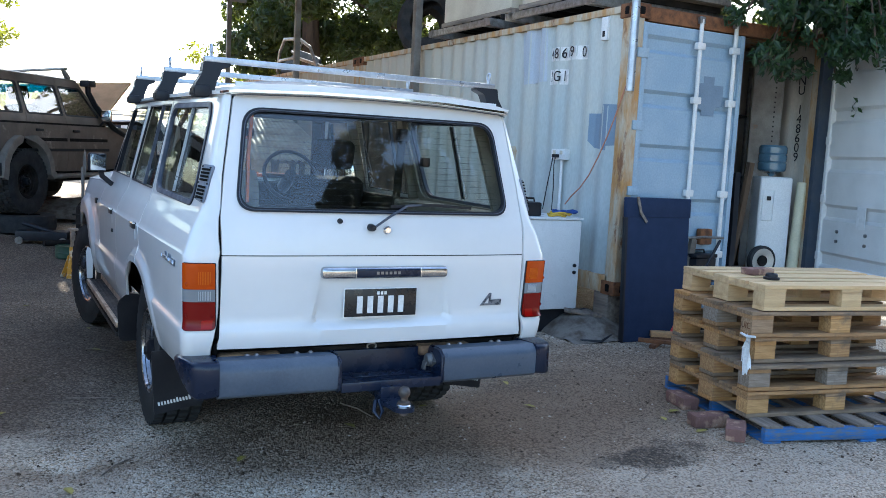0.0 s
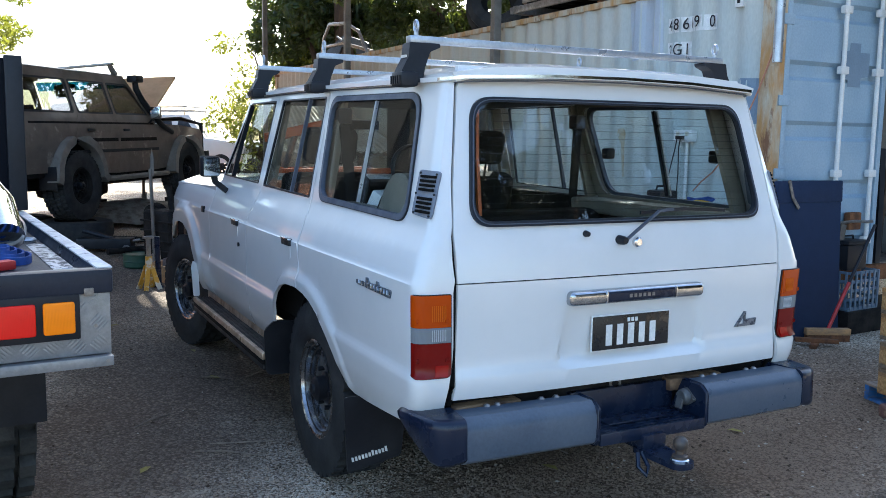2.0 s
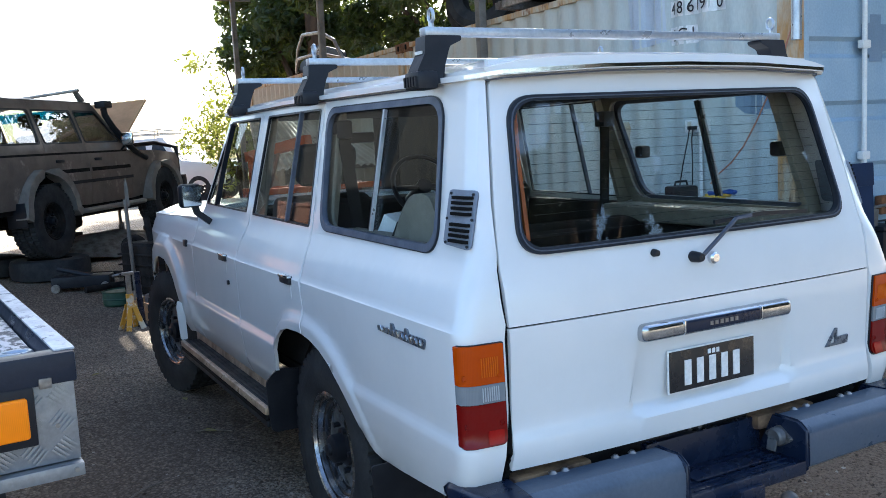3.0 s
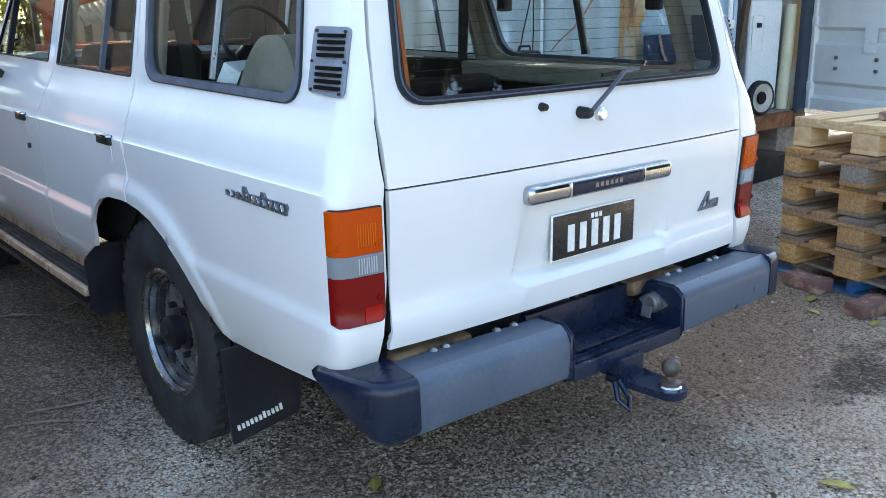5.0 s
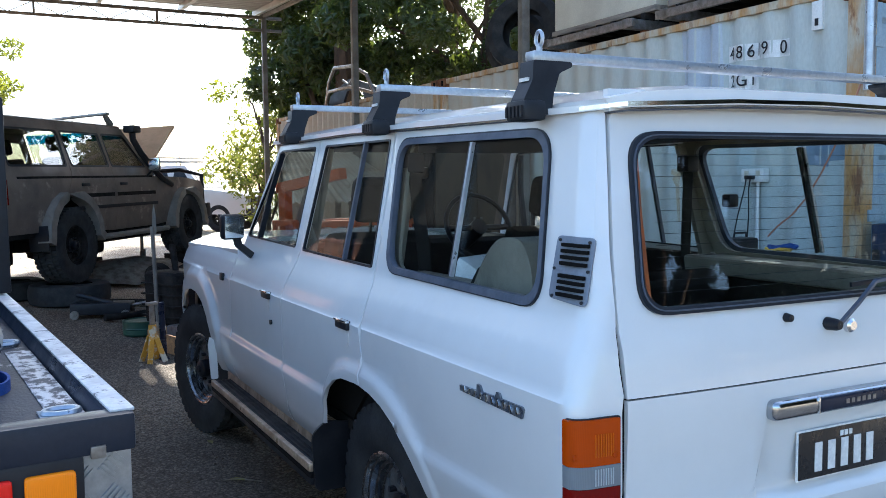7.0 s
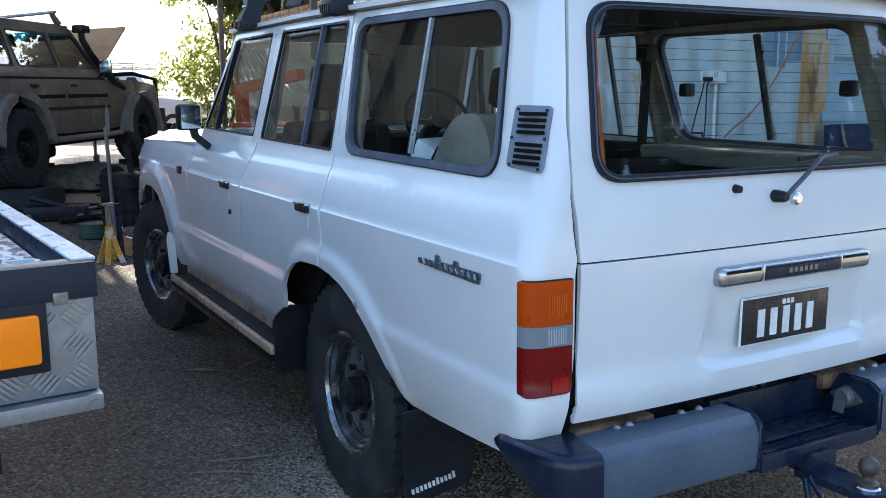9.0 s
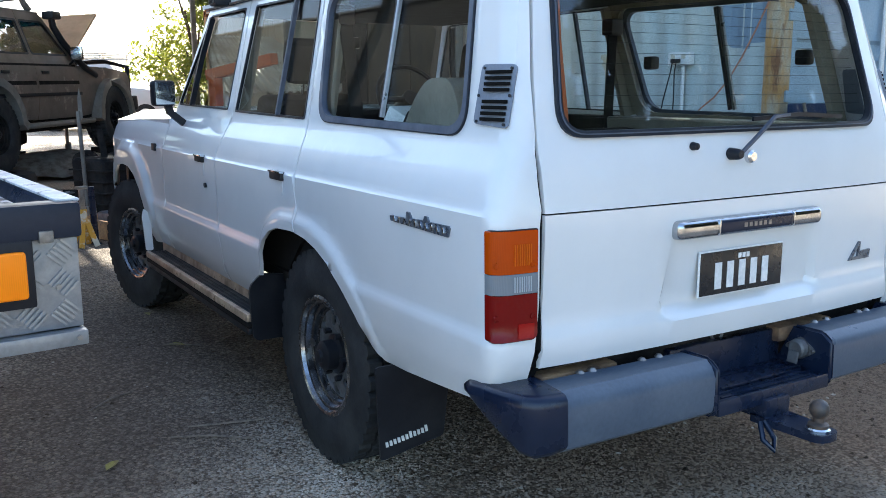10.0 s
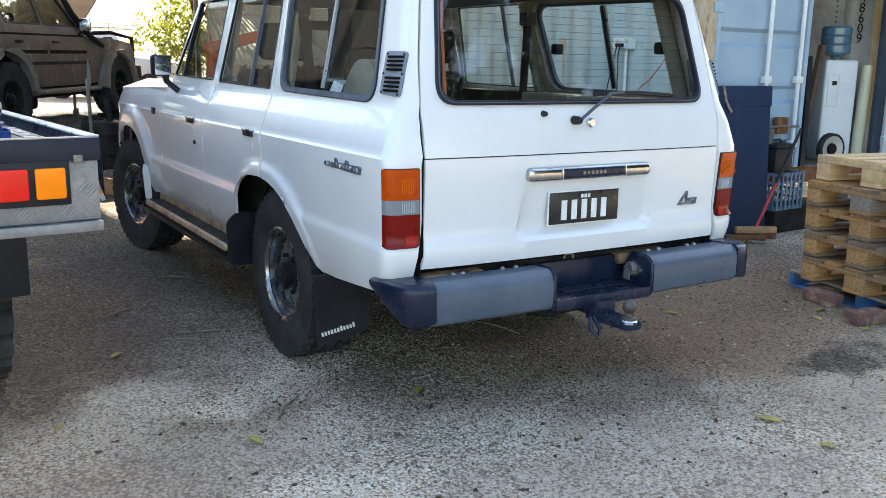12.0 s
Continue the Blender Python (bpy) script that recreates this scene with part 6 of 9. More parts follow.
def containers():
    a = container(2.33, 8.39, BOX_BLUE, "faded blue steel shipping container with rust streaks, one door closed", True)
    container(8.45, 15.45, BOX_TAN, "weathered tan shipping container with a rusty roof edge", False)
    door_leaf(a, Matrix.Translation((X0 + 0.11, 2.345, 0)), BOX_DOOR, 1.15)
    part("door_jamb", new_box(X1 - 0.16, X1 - 0.02, 2.315, 2.36, ZB + 0.1, ZT - 0.12, 0.006), JAMB, a, "dark blue-grey door seal")
    swing = Matrix.Translation((X1 + 0.0, 2.325, 0)) @ Matrix.Rotation(radians(-108), 4, "Z") @ Matrix.Diagonal((1, 1, 1, 1))
    leaf = door_leaf(a, swing, BOX_LEAF, 1.15, rods=False)
    leaf["label"] = "grey-white container door swung open"
    part("paper_notice", new_box(0.58, 0.70, -0.012, -0.006, 1.0, 1.2, 0), PAPER, leaf)
    for x in (0.30, 0.72):
        for z in (0.86, 0.95):
            part("rivet", rod(bmesh.new(), (x, -0.016, z), (x, 0.0, z), 0.016, seg=8), STEEL, leaf)
    # numbers
    def on_ribs(bm):
        for v in bm.verts:
            v.co.x += corrugated(v.co.y)
        return bm
    s = skin_patch(a, "number_sticker", rounded([(2.96, 2.385), (3.56, 2.405), (3.56, 2.53), (2.97, 2.51)], 0.004, 1), WHITE, "white sticker with black digits")
    face = Matrix.Rotation(radians(-90), 4, "Z") @ Matrix.Rotation(radians(90), 4, "X")
    for ch, y in zip("48619", (3.50, 3.41, 3.32, 3.245, 3.165)):
        part("digit", on_ribs(text_bm(ch, 0.135, 0.002, Matrix.Translation((X0 - 0.0055, y, 2.46)) @ face)), BLACK, s, smooth=0)
    part("digit", on_ribs(text_bm("0", 0.135, 0.002, Matrix.Translation((X0 - 0.0055, 3.02, 2.45)) @ face)), BLACK, s, smooth=0)
    s = skin_patch(a, "code_sticker", rounded([(3.26, 2.175), (3.56, 2.185), (3.56, 2.325), (3.265, 2.315)], 0.004, 1), WHITE, "white sticker with black code")
    for ch, y in zip("2G1", (3.49, 3.39, 3.30)):
        part("digit", on_ribs(text_bm(ch, 0.135, 0.002, Matrix.Translation((X0 - 0.0055, y, 2.25)) @ face)), BLACK, s, smooth=0)
    for k, ch in enumerate("PONU 148609"):
        if ch != " ":
            part("painted_letter", text_bm(ch, 0.125, 0.002, Matrix.Translation((X1 - 0.075, 2.62, 2.56 - k * 0.093)) @ face), BLACK, a, smooth=0)
    skin_patch(a, "touch_up_patch", [(2.44, 1.63), (2.60, 1.62), (2.60, 1.58), (2.80, 1.6), (2.86, 1.66), (2.86, 1.9), (2.70, 1.9), (2.70, 1.98), (2.47, 1.97), (2.46, 1.88), (2.43, 1.86)], PATCH, "blue-grey touch-up paint")
    skin_patch(a, "rust_run", [(4.09, 1.15), (4.11, 1.15), (4.13, 1.46), (4.165, 1.53), (4.16, 1.59), (4.11, 1.6), (4.085, 1.55), (4.1, 1.46)], RUST_RUN, "rusty brown run below a hole")
    skin_patch(a, "touch_up_patch", [(3.60, 2.22), (4.03, 2.2), (4.09, 2.72), (3.62, 2.72)], PATCH_PALE, "pale blue touch-up paint")
    part("touch_up_patch", panel([(3.89, 1.98), (3.98, 1.98), (3.98, 1.93), (4.13, 1.93), (4.13, 2.0), (4.22, 2.02), (4.22, 2.2), (4.11, 2.2), (4.11, 2.27), (3.99, 2.27), (3.99, 2.21), (3.89, 2.2)], [], lambda x, z: Vector((x, 2.3405 + (0.0), z)), (0, 1, 0), 0.002, 0.2), PATCH, a)
    lug = part("lifting_lug", new_box(X0 - 0.012, X0 + 0.03, 2.66, 2.75, 2.52, 2.72, 0.01), BOX_LEAF, a)
    part("lug_slot", new_box(X0 - 0.016, X0, 2.69, 2.72, 2.55, 2.6, 0.004), BLACK, lug)
    # steel pipe and orange cord on the corner post
    part("corner_pipe", rod(bmesh.new(), (X0 - 0.035, 2.27, 2.07), (X0 - 0.035, 2.27, 3.3), 0.035, seg=18), RAIL, a, "shiny galvanised pipe end")
    part("corner_stain_board", new_box(X0 - 0.012, X0 + 0.03, 2.31, 2.40, 0.95, 2.05, 0.006), BOX_RUST, a)
    # blocks under the corners
    for x in (X0 + 0.15, X1 - 0.15):
        for y in (2.5, 8.2, 8.7, 15.2):
            blk = thing("concrete_block", "grey concrete block under a container corner", "block", pose(x, y, ground_z(x, y)), "blocks under the containers")
            part("block", new_box(-0.15, 0.15, -0.1, 0.1, 0, ZB - ground_z(x, y), 0.01), GREY_WOOD, blk)
    # power point
    pw = thing("power_outlet", "white double power outlet on the container wall", "outlet", pose(X0 - 0.0, 3.22, 1.53))
    part("housing", new_box(-0.05, 0.012, -0.11, 0.11, -0.05, 0.05, 0.01), APPLIANCE, pw)
    for y in (-0.055, 0.055):
        part("switch", new_box(-0.055, -0.048, y - 0.02, y + 0.02, 0.0, 0.035, 0.003), CREAM, pw)
    part("conduit", rod(bmesh.new(), (-0.012, -0.02, -0.55), (-0.012, -0.02, -0.04), 0.014), APPLIANCE, pw)
    for y, dy in ((0.03, 0.16), (-0.01, 0.05)):
        part("plug", new_box(-0.085, -0.048, y - 0.018, y + 0.018, -0.03, 0.0, 0.006), BLACK, pw)
        part("lead", tube(bmesh.new(), [(-0.08, y, -0.03), (-0.085, y + 0.01, -0.1), (-0.06, y + dy * 0.6, -0.3), (-0.05, y + dy, -0.52)], 0.005, seg=6), BLACK, pw)
    cord = thing("extension_cord", "thin orange cord hanging along the container wall", "cord")
    pts = [(X0 - 0.03, y, z) for y, z in ((2.24, 2.72), (2.25, 2.5), (2.265, 2.33), (2.31, 2.17), (2.37, 2.03), (2.44, 1.87), (2.53, 1.70), (2.63, 1.53), (2.75, 1.36), (2.87, 1.24), (2.99, 1.16), (3.08, 1.08))]
    part("cable", tube(bmesh.new(), pts, 0.006, seg=6), ORANGE_CORD, cord)


def on_the_containers():
    # two air conditioning units on a steel frame
    for y0, y1, z0 in ((2.75, 4.35, 3.04), (4.55, 6.1, 3.04)):
        u = thing("air_conditioner", "large cream air conditioning unit on a rusty frame", "air conditioner", pose(0, 0, 0), "units on the container roof")
        part("casing", new_box(3.32, 4.6, y0, y1, z0, z0 + 0.95, 0.025), CREAM, u)
        part("base_tray", new_box(3.30, 4.62, y0 - 0.02, y1 + 0.02, z0 - 0.05, z0 + 0.002, 0.006), GREY_WOOD, u)
        for k in range(7):
            part("base_slat", new_box(3.28, 4.6, y0 + 0.1 + k * (y1 - y0 - 0.25) / 6, y0 + 0.15 + k * (y1 - y0 - 0.25) / 6, z0 - 0.11, z0 - 0.052, 0.004), UNDER, u)
        for y in (y0 + 0.15, y1 - 0.15):
            part("bearer", new_box(3.1, 4.7, y - 0.04, y + 0.04, z0 - 0.2, z0 - 0.112, 0.006), STEEL, u)
            part("bearer_foot", new_box(3.3, 3.4, y - 0.03, y + 0.03, ZT - 0.01, z0 - 0.19, 0.004), RUST, u)
            part("bearer_foot", new_box(4.5, 4.6, y - 0.03, y + 0.03, ZT - 0.01, z0 - 0.19, 0.004), RUST, u)
        part("front_angle", new_box(3.1, 3.14, y0 + 0.05, y1 - 0.05, z0 - 0.19, z0 - 0.12, 0.004), STEEL, u)
        part("louvre", new_box(3.315, 3.325, y0 + 0.15, y0 + 0.6, z0 + 0.3, z0 + 0.8, 0.002), BEIGE, u)
    for y, r, x, lean in ((7.15, 0.46, 3.65, 12), (7.7, 0.42, 3.9, -8)):
        t = thing("spare_tyre", "old black tyre standing on the container roof", "tyre", pose(x, y, ZT + r - 0.03, 0, 90 + lean, 35))
        part("carcass", lathe(bmesh.new(), [(r * 0.55, -0.1), (r * 0.8, -0.14), (r * 0.97, -0.11), (r, -0.05), (r, 0.05), (r * 0.97, 0.11), (r * 0.8, 0.14), (r * 0.55, 0.1)], seg=40, close=False), TYRE, t)
    # scrap bull bar and guard
    w = thing("scrap_bull_bar", "bent dark steel bull bar lying on the container roof", "bull bar", pose(3.45, 12.4, ZT, 0, 0, 8))
    part("hoop", tube(bmesh.new(), [(0, -1.0, 0.05), (-0.1, -0.85, 0.45), (-0.12, -0.45, 0.62), (-0.1, 0.2, 0.66), (-0.05, 0.5, 0.45), (0, 0.7, 0.1)], 0.03), STEEL, w)
    part("lower_bar", tube(bmesh.new(), [(0.1, -1.0, 0.12), (-0.1, -0.3, 0.3), (-0.1, 0.4, 0.28), (0.1, 0.9, 0.1)], 0.03), STEEL, w)
    part("guard", panel(rounded([(-0.9, 0.02), (0.85, 0.0), (0.8, 0.25), (0.2, 0.5), (-0.2, 0.42), (-0.7, 0.3)], 0.05), [rounded([(-0.4, 0.1), (0.3, 0.1), (0.2, 0.3), (-0.3, 0.28)], 0.04)], lambda a, b: Vector((0.1 + 0.15 * b, a, b)), (1, 0, 0), 0.04, 0.15), BLACK, w)
    part("lamp_bracket", tube(bmesh.new(), [(-0.12, -0.6, 0.55), (-0.05, -0.2, 0.35), (0.0, 0.1, 0.45)], 0.02), ALLOY, w)


# ---- shed posts, truss and roof ----
def shed():
    for x, y, h in ((3.04, 6.25, 4.52), (3.04, 10.95, 4.53), (3.04, 15.75, 4.70), (-3.1, 15.75, 4.34), (-3.1, 6.25, 4.4)):
        p = thing("shed_post", "dull grey square steel post of an open shed", "post", pose(x, y, ground_z(x, y)), "posts of the open shed")
        part("post", new_box(-0.045, 0.045, -0.045, 0.045, 0, h, 0.006), POSTS, p)
        part("base_plate", new_box(-0.1, 0.1, -0.1, 0.1, 0, 0.012, 0.002), POSTS, p)
    t = thing("roof_truss", "light steel lattice truss under a shed roof", "truss")
    y, z0, z1 = 15.75, 4.52, 4.76
    part("bottom_chord", new_box(-3.2, 3.4, y - 0.03, y + 0.03, z0, z0 + 0.05, 0.004), POSTS, t)
    part("top_chord", new_box(-3.2, 3.4, y - 0.03, y + 0.03, z1, z1 + 0.06, 0.004), POSTS, t)
    x = -3.2
    n = 0
    while x < 2.9:
        part("web", tube(bmesh.new(), [(x, y, z0 + 0.04), (x + 0.42, y, z1 + 0.02)] if n % 2 == 0 else [(x, y, z1 + 0.02), (x + 0.42, y, z0 + 0.04)], 0.009, seg=6), POSTS, t)
        if n % 5 == 0:
            part("upright", new_box(x - 0.02, x + 0.02, y - 0.02, y + 0.02, z0 + 0.05, z1), POSTS, t)
        x += 0.42
        n += 1
    # side beam over the posts
    sb = thing("roof_side_beam", "thin steel beam on top of the shed posts", "beam")
    part("beam", tube(bmesh.new(), [(3.04, 5.5, 4.42), (3.04, 15.7, 4.82)], 0, flat=(0.03, 0.03)), POSTS, sb)
    rf = tagged(new("roof_sheeting"), "ribbed zincalume roof sheets seen from below", "roof", kind="structure")
    bm = bmesh.new()
    ys = np.arange(5.5, 16.2, 0.05)
    prev = None
    for k, yy in enumerate(ys):
        z = 4.98 - 0.039 * (16.2 - yy) + (0.028 if k % 4 in (0, 1) else 0.0)
        cur = (bm.verts.new((-3.2, yy, z)), bm.verts.new((3.04, yy, z)))
        if prev:
            bm.faces.new((prev[0], prev[1], cur[1], cur[0]))
        prev = cur
    part("sheet", bm, ZINC, rf, smooth=0)
    for x in (-3.1, -1.6, 0.0, 1.5, 2.95):
        part("rafter", tube(bmesh.new(), [(x, 5.5, 4.505), (x, 16.1, 4.915)], 0, flat=(0.04, 0.05)), ZINC, rf)


# ---- pallets, bricks and the things by the container ----
def pallet(boards, blocks, m, label, group=""):
    p = thing("pallet", label, "pallet", m, group)
    for y0, y1 in ((0, 0.145), (0.175, 0.275), (0.3275, 0.4725), (0.525, 0.625), (0.655, 0.8)):
        part("top_board", new_box(0, 1.2, y0, y1, 0.122, 0.144, 0.002), boards, p)
    for x in (0, 0.5275, 1.055):
        part("cross_board", new_box(x, x + 0.145, 0.002, 0.798, 0.100, 0.1218, 0.002), boards, p)
        for y, w in ((0, 0.1), (0.3275, 0.145), (0.7, 0.1)):
            part("block", new_box(x + 0.003, x + 0.142, y + 0.001, y + w, 0.022, 0.0998, 0.002), blocks, p)
    for y, w in ((0, 0.1), (0.3275, 0.145), (0.7, 0.1)):
        part("bottom_board", new_box(0.002, 1.198, y, y + w, 0, 0.0218, 0.002), boards, p)
    return p


def pallets():
    # the frame of the stack: origin at the corner nearest the wagon's tow ball, x along the boards
    base = Matrix.Translation((2.205, -0.10, 0.0)) @ Matrix.Rotation(radians(-9.5), 4, "Z")
    rng = random.Random(4)
    z = 0.10
    for k in range(5):
        new_one = k == 4
        j = Matrix.Translation((rng.uniform(-0.035, 0.03), rng.uniform(-0.025, 0.025), z)) @ Matrix.Rotation(radians(rng.uniform(-2, 2)), 4, "Z")
        if new_one:
            j = Matrix.Translation((0.045, 0.0, z))
        p = pallet(PINE if new_one else OLD_BOARD, PINE if new_one else OLD_BLOCK, base @ j, "clean new pine pallet on top of a stack" if new_one else "weathered brown wooden pallet in a stack", "stacked pallets")
        if k == 3:
            bm = text_bm("UIC", 0.05, 0.001, Matrix.Translation((-0.0005, 0.05, 0.06)) @ Matrix.Rotation(radians(-90), 4, "Z") @ Matrix.Rotation(radians(90), 4, "X"))
            part("stamp", bm, RUST, p, smooth=0)
        z += 0.1495
    b = thing("pallet", "blue painted pallet with grey slats under the stack", "pallet", Matrix.Translation((2.17, -0.27, 0.0)) @ Matrix.Rotation(radians(-14.5), 4, "Z"))
    for y in (0.0, 0.55, 1.12):
        part("stringer", new_box(0, 1.25, y, y + 0.04, 0.014, 0.085, 0.006), BLUE_WOOD, b)
    for k in range(7):
        part("slat", new_box(k * 0.19, 0.105 + k * 0.19, -0.004, 1.165, 0.0855, 0.0995, 0.002), GREY_WOOD, b)
    for x in (0.0, 0.6, 1.15):
        part("foot_board", new_box(x, x + 0.1, -0.005, 1.16, 0.0, 0.0138, 0.002), BLUE_WOOD, b)
    brick_at = ((2.26, 0.47, 0.0, 78), (2.11, 0.09, 0.0, -12), (2.11, -0.12, 0.0, 43))
    for n, (x, y, z, a) in enumerate(brick_at):
        br = thing("brick", "worn reddish clay brick lying on the gravel", "brick", pose(x, y, z, 0, 0, a), "bricks by the pallets")
        part("brick_body", brick_bm(n), BRICK, br)
    br = thing("brick", "pale reddish brick lying on the top pallet", "brick", Matrix.Translation((2.60, 0.28, 0.8435)) @ Matrix.Rotation(radians(5), 4, "Z"), "bricks by the pallets")
    part("brick_body", brick_bm(7, 0.2, 0.1, 0.04), BRICK, br)
    k = thing("rubber_bump_stop", "small dark rubber bump stop on the top pallet", "rubber part", Matrix.Translation((2.50, 0.08, 0.8435)))
    part("rubber_cone", lathe(bmesh.new(), [(0.0, 0.0), (0.045, 0.0), (0.047, 0.012), (0.036, 0.016), (0.034, 0.03), (0.028, 0.036), (0.012, 0.036), (0.012, 0.01)], seg=20, close=False), BLACK, k)
    # torn plastic wrap
    w = thing("plastic_wrap", "torn white plastic wrap tied to a pallet corner", "plastic wrap", Matrix.Translation((2.185, -0.10, 0.53)))
    bm = bmesh.new()
    rng = np.random.default_rng(5)
    for s, (off, length, wide) in enumerate(((-0.03, 0.17, 0.03), (-0.005, 0.21, 0.04), (0.022, 0.15, 0.028), (0.0, 0.06, 0.07))):
        rows = []
        for j in range(10):
            t = j / 9
            twist = 2.2 * t + s
            for i in range(4):
                u = (i - 1.5) / 1.5 * wide * (0.25 + 0.75 * min(1, 2.2 * t)) * (1 - 0.5 * max(0, t - 0.7)) * 0.5
                rows.append(bm.verts.new((-0.022 - 0.012 * t + u * math.sin(twist) * 0.7, off * (0.3 + 0.9 * t) + u * math.cos(twist), 0.03 - length * t + 0.008 * rng.normal())))
        for j in range(9):
            for i in range(3):
                k = j * 4 + i
                bm.faces.new((rows[k], rows[k + 1], rows[k + 5], rows[k + 4]))
    tube(bm, [(-0.024, -0.05, 0.035), (-0.03, 0.0, 0.028), (-0.022, 0.055, 0.036)], 0.007, seg=5)
    part("wrap", bm, PAPER, w)


def brick_bm(seed, l=0.22, w=0.105, h=0.072):
    bm = new_box(-l / 2, l / 2, -w / 2, w / 2, 0, h, 0.012, seg=2)
    bmesh.ops.subdivide_edges(bm, edges=[e for e in bm.edges if e.calc_length() > 0.03], cuts=3, use_grid_fill=True)
    for v in bm.verts:
        k = noise.noise(v.co * 28 + Vector((seed * 7.3, 0, 0))) * 0.006
        v.co += Vector((v.co.x, v.co.y, 0)).normalized() * k
        v.co.z = max(0.0, v.co.z + (k if v.co.z > 0.01 else 0))
    return bm


def by_the_container():
    # white chest with its clutter
    c = thing("white_cabinet", "white enamelled steel cabinet beside the container", "cabinet", pose(2.43, 2.60, 0))
    part("body", new_box(0.0, 0.555, 0.0, 0.5, 0.20, 0.97, 0.02), APPLIANCE, c)
    part("lid", new_box(-0.01, 0.565, -0.01, 0.51, 0.972, 0.99, 0.006), APPLIANCE, c)
    part("plinth", new_box(0.05, 0.5, 0.05, 0.45, 0.0, 0.2, 0.01), BLACK, c)
    for z in (0.52, 0.58):
        part("knob", rod(bmesh.new(), (0.50, -0.012, z), (0.50, 0.002, z), 0.016), BLACK, c)
    r = thing("toolbox", "small black plastic toolbox on the white cabinet", "toolbox", pose(2.53, 2.78, 0.99))
    part("case", new_box(-0.08, 0.10, -0.08, 0.08, 0.0, 0.12, 0.02), BLACK, r)
    part("handle", tube(bmesh.new(), [(-0.05, 0, 0.115), (-0.04, 0, 0.15), (0.06, 0, 0.15), (0.07, 0, 0.115)], 0.008), BLACK, r)
    g = thing("rope_coil", "coil of yellow and blue rope on the white cabinet", "rope", pose(2.80, 2.72, 0.99))
    for k, mt in enumerate((YELLOW, YELLOW, STRAP)):
        part("loop", tube(bmesh.new(), [((0.08 + 0.02 * k) * math.cos(a * 0.524) + 0.04 * k, 0.06 * math.sin(a * 0.524), 0.014 + 0.016 * k + 0.008 * math.sin(a * 1.7)) for a in range(12)], 0.012, seg=6, closed=True), mt, g)
    # dark padded panel leaning on the container
    p = thing("padded_panel", "dark blue-black vinyl panel leaning against the container", "panel", pose(3.10, 2.10, 0.0, -3))
    part("sheet", new_box(0.0, 0.68, 0.0, 0.035, 0.0, 1.20, 0.012, seg=3), NAVY_VINYL, p)
    part("top_band", new_box(-0.006, 0.686, -0.006, 0.041, 1.04, 1.205, 0.01), NAVY_VINYL, p)
    part("edge_strip", new_box(-0.008, 0.014, -0.005, 0.04, 0.0, 1.04, 0.005), BLACK, p)
    part("tie", tube(bmesh.new(), [(0.10, -0.012, 1.21), (0.13, -0.02, 1.08), (0.2, -0.015, 1.0)], 0, flat=(0.012, 0.004)), GREY_WOOD, p)
    # broom
    b = thing("broom", "push broom with a red and black handle leaning on the panel", "broom", pose(0, 0, 0))
    part("head", box(bmesh.new(), -0.17, 0.17, -0.03, 0.03, 0.05, 0.10, 0.008, m=Matrix.Translation((3.52, 1.99, 0)) @ Matrix.Rotation(radians(-25), 4, "Z")), PINE_OLD, b)
    part("bristles", box(bmesh.new(), -0.165, 0.165, -0.026, 0.026, 0.0, 0.052, 0.004, m=Matrix.Translation((3.52, 1.99, 0)) @ Matrix.Rotation(radians(-25), 4, "Z")), RUST, b)
    part("handle", rod(bmesh.new(), (3.53, 1.995, 0.09), (3.76, 2.02, 0.43), 0.014), RED_PLASTIC, b)
    part("grip", rod(bmesh.new(), (3.76, 2.02, 0.43), (4.05, 2.052, 0.86), 0.013), BLACK, b)
    # crate and clutter in front of the door
    c = thing("plastic_crate", "blue-grey slatted plastic crate", "crate", pose(3.86, 2.09, 0.19, 0, 0, 6))
    for z in (0.0, 0.07, 0.14, 0.21, 0.28):
        for a in ((0, 0.40, 0, 0.012), (0, 0.40, 0.288, 0.30), (0, 0.012, 0.013, 0.287), (0.388, 0.40, 0.013, 0.287)):
            part("rail", new_box(a[0], a[1], a[2], a[3], z, z + 0.022, 0.002), CRATE, c)
    for k in range(7):
        for y in (-0.004, 0.304):
            part("stave", new_box(0.01 + k * 0.06, 0.03 + k * 0.06, y - 0.004, y + 0.004, 0.0, 0.30, 0.002), CRATE, c)
    for k in range(5):
        for x in (-0.004, 0.404):
            part("stave", new_box(x - 0.004, x + 0.004, 0.02 + k * 0.06, 0.04 + k * 0.06, 0.0, 0.30, 0.002), CRATE, c)
    part("base", new_box(0, 0.4, 0, 0.3, -0.008, 0.0), CRATE, c)
    s = thing("timber_bearer", "dark oily timber bearer on the ground under a crate", "timber", pose(3.83, 2.06, 0.0, 0, 0, 4))
    part("bearer", new_box(0, 1.3, 0, 0.42, 0.0, 0.181, 0.012), UNDER, s)
    e = thing("battery_case", "black plastic case standing on the crate", "case", pose(4.02, 2.26, 0.492, 0, 0, 6))
    part("case", new_box(-0.13, 0.13, -0.09, 0.09, 0.0, 0.2, 0.015), BLACK, e)
    part("lid", new_box(-0.137, 0.137, -0.097, 0.097, 0.202, 0.235, 0.01), BLACK, e)
    part("handle", tube(bmesh.new(), [(-0.07, 0, 0.233), (-0.06, 0, 0.265), (0.06, 0, 0.265), (0.07, 0, 0.233)], 0.008), BLACK, e)
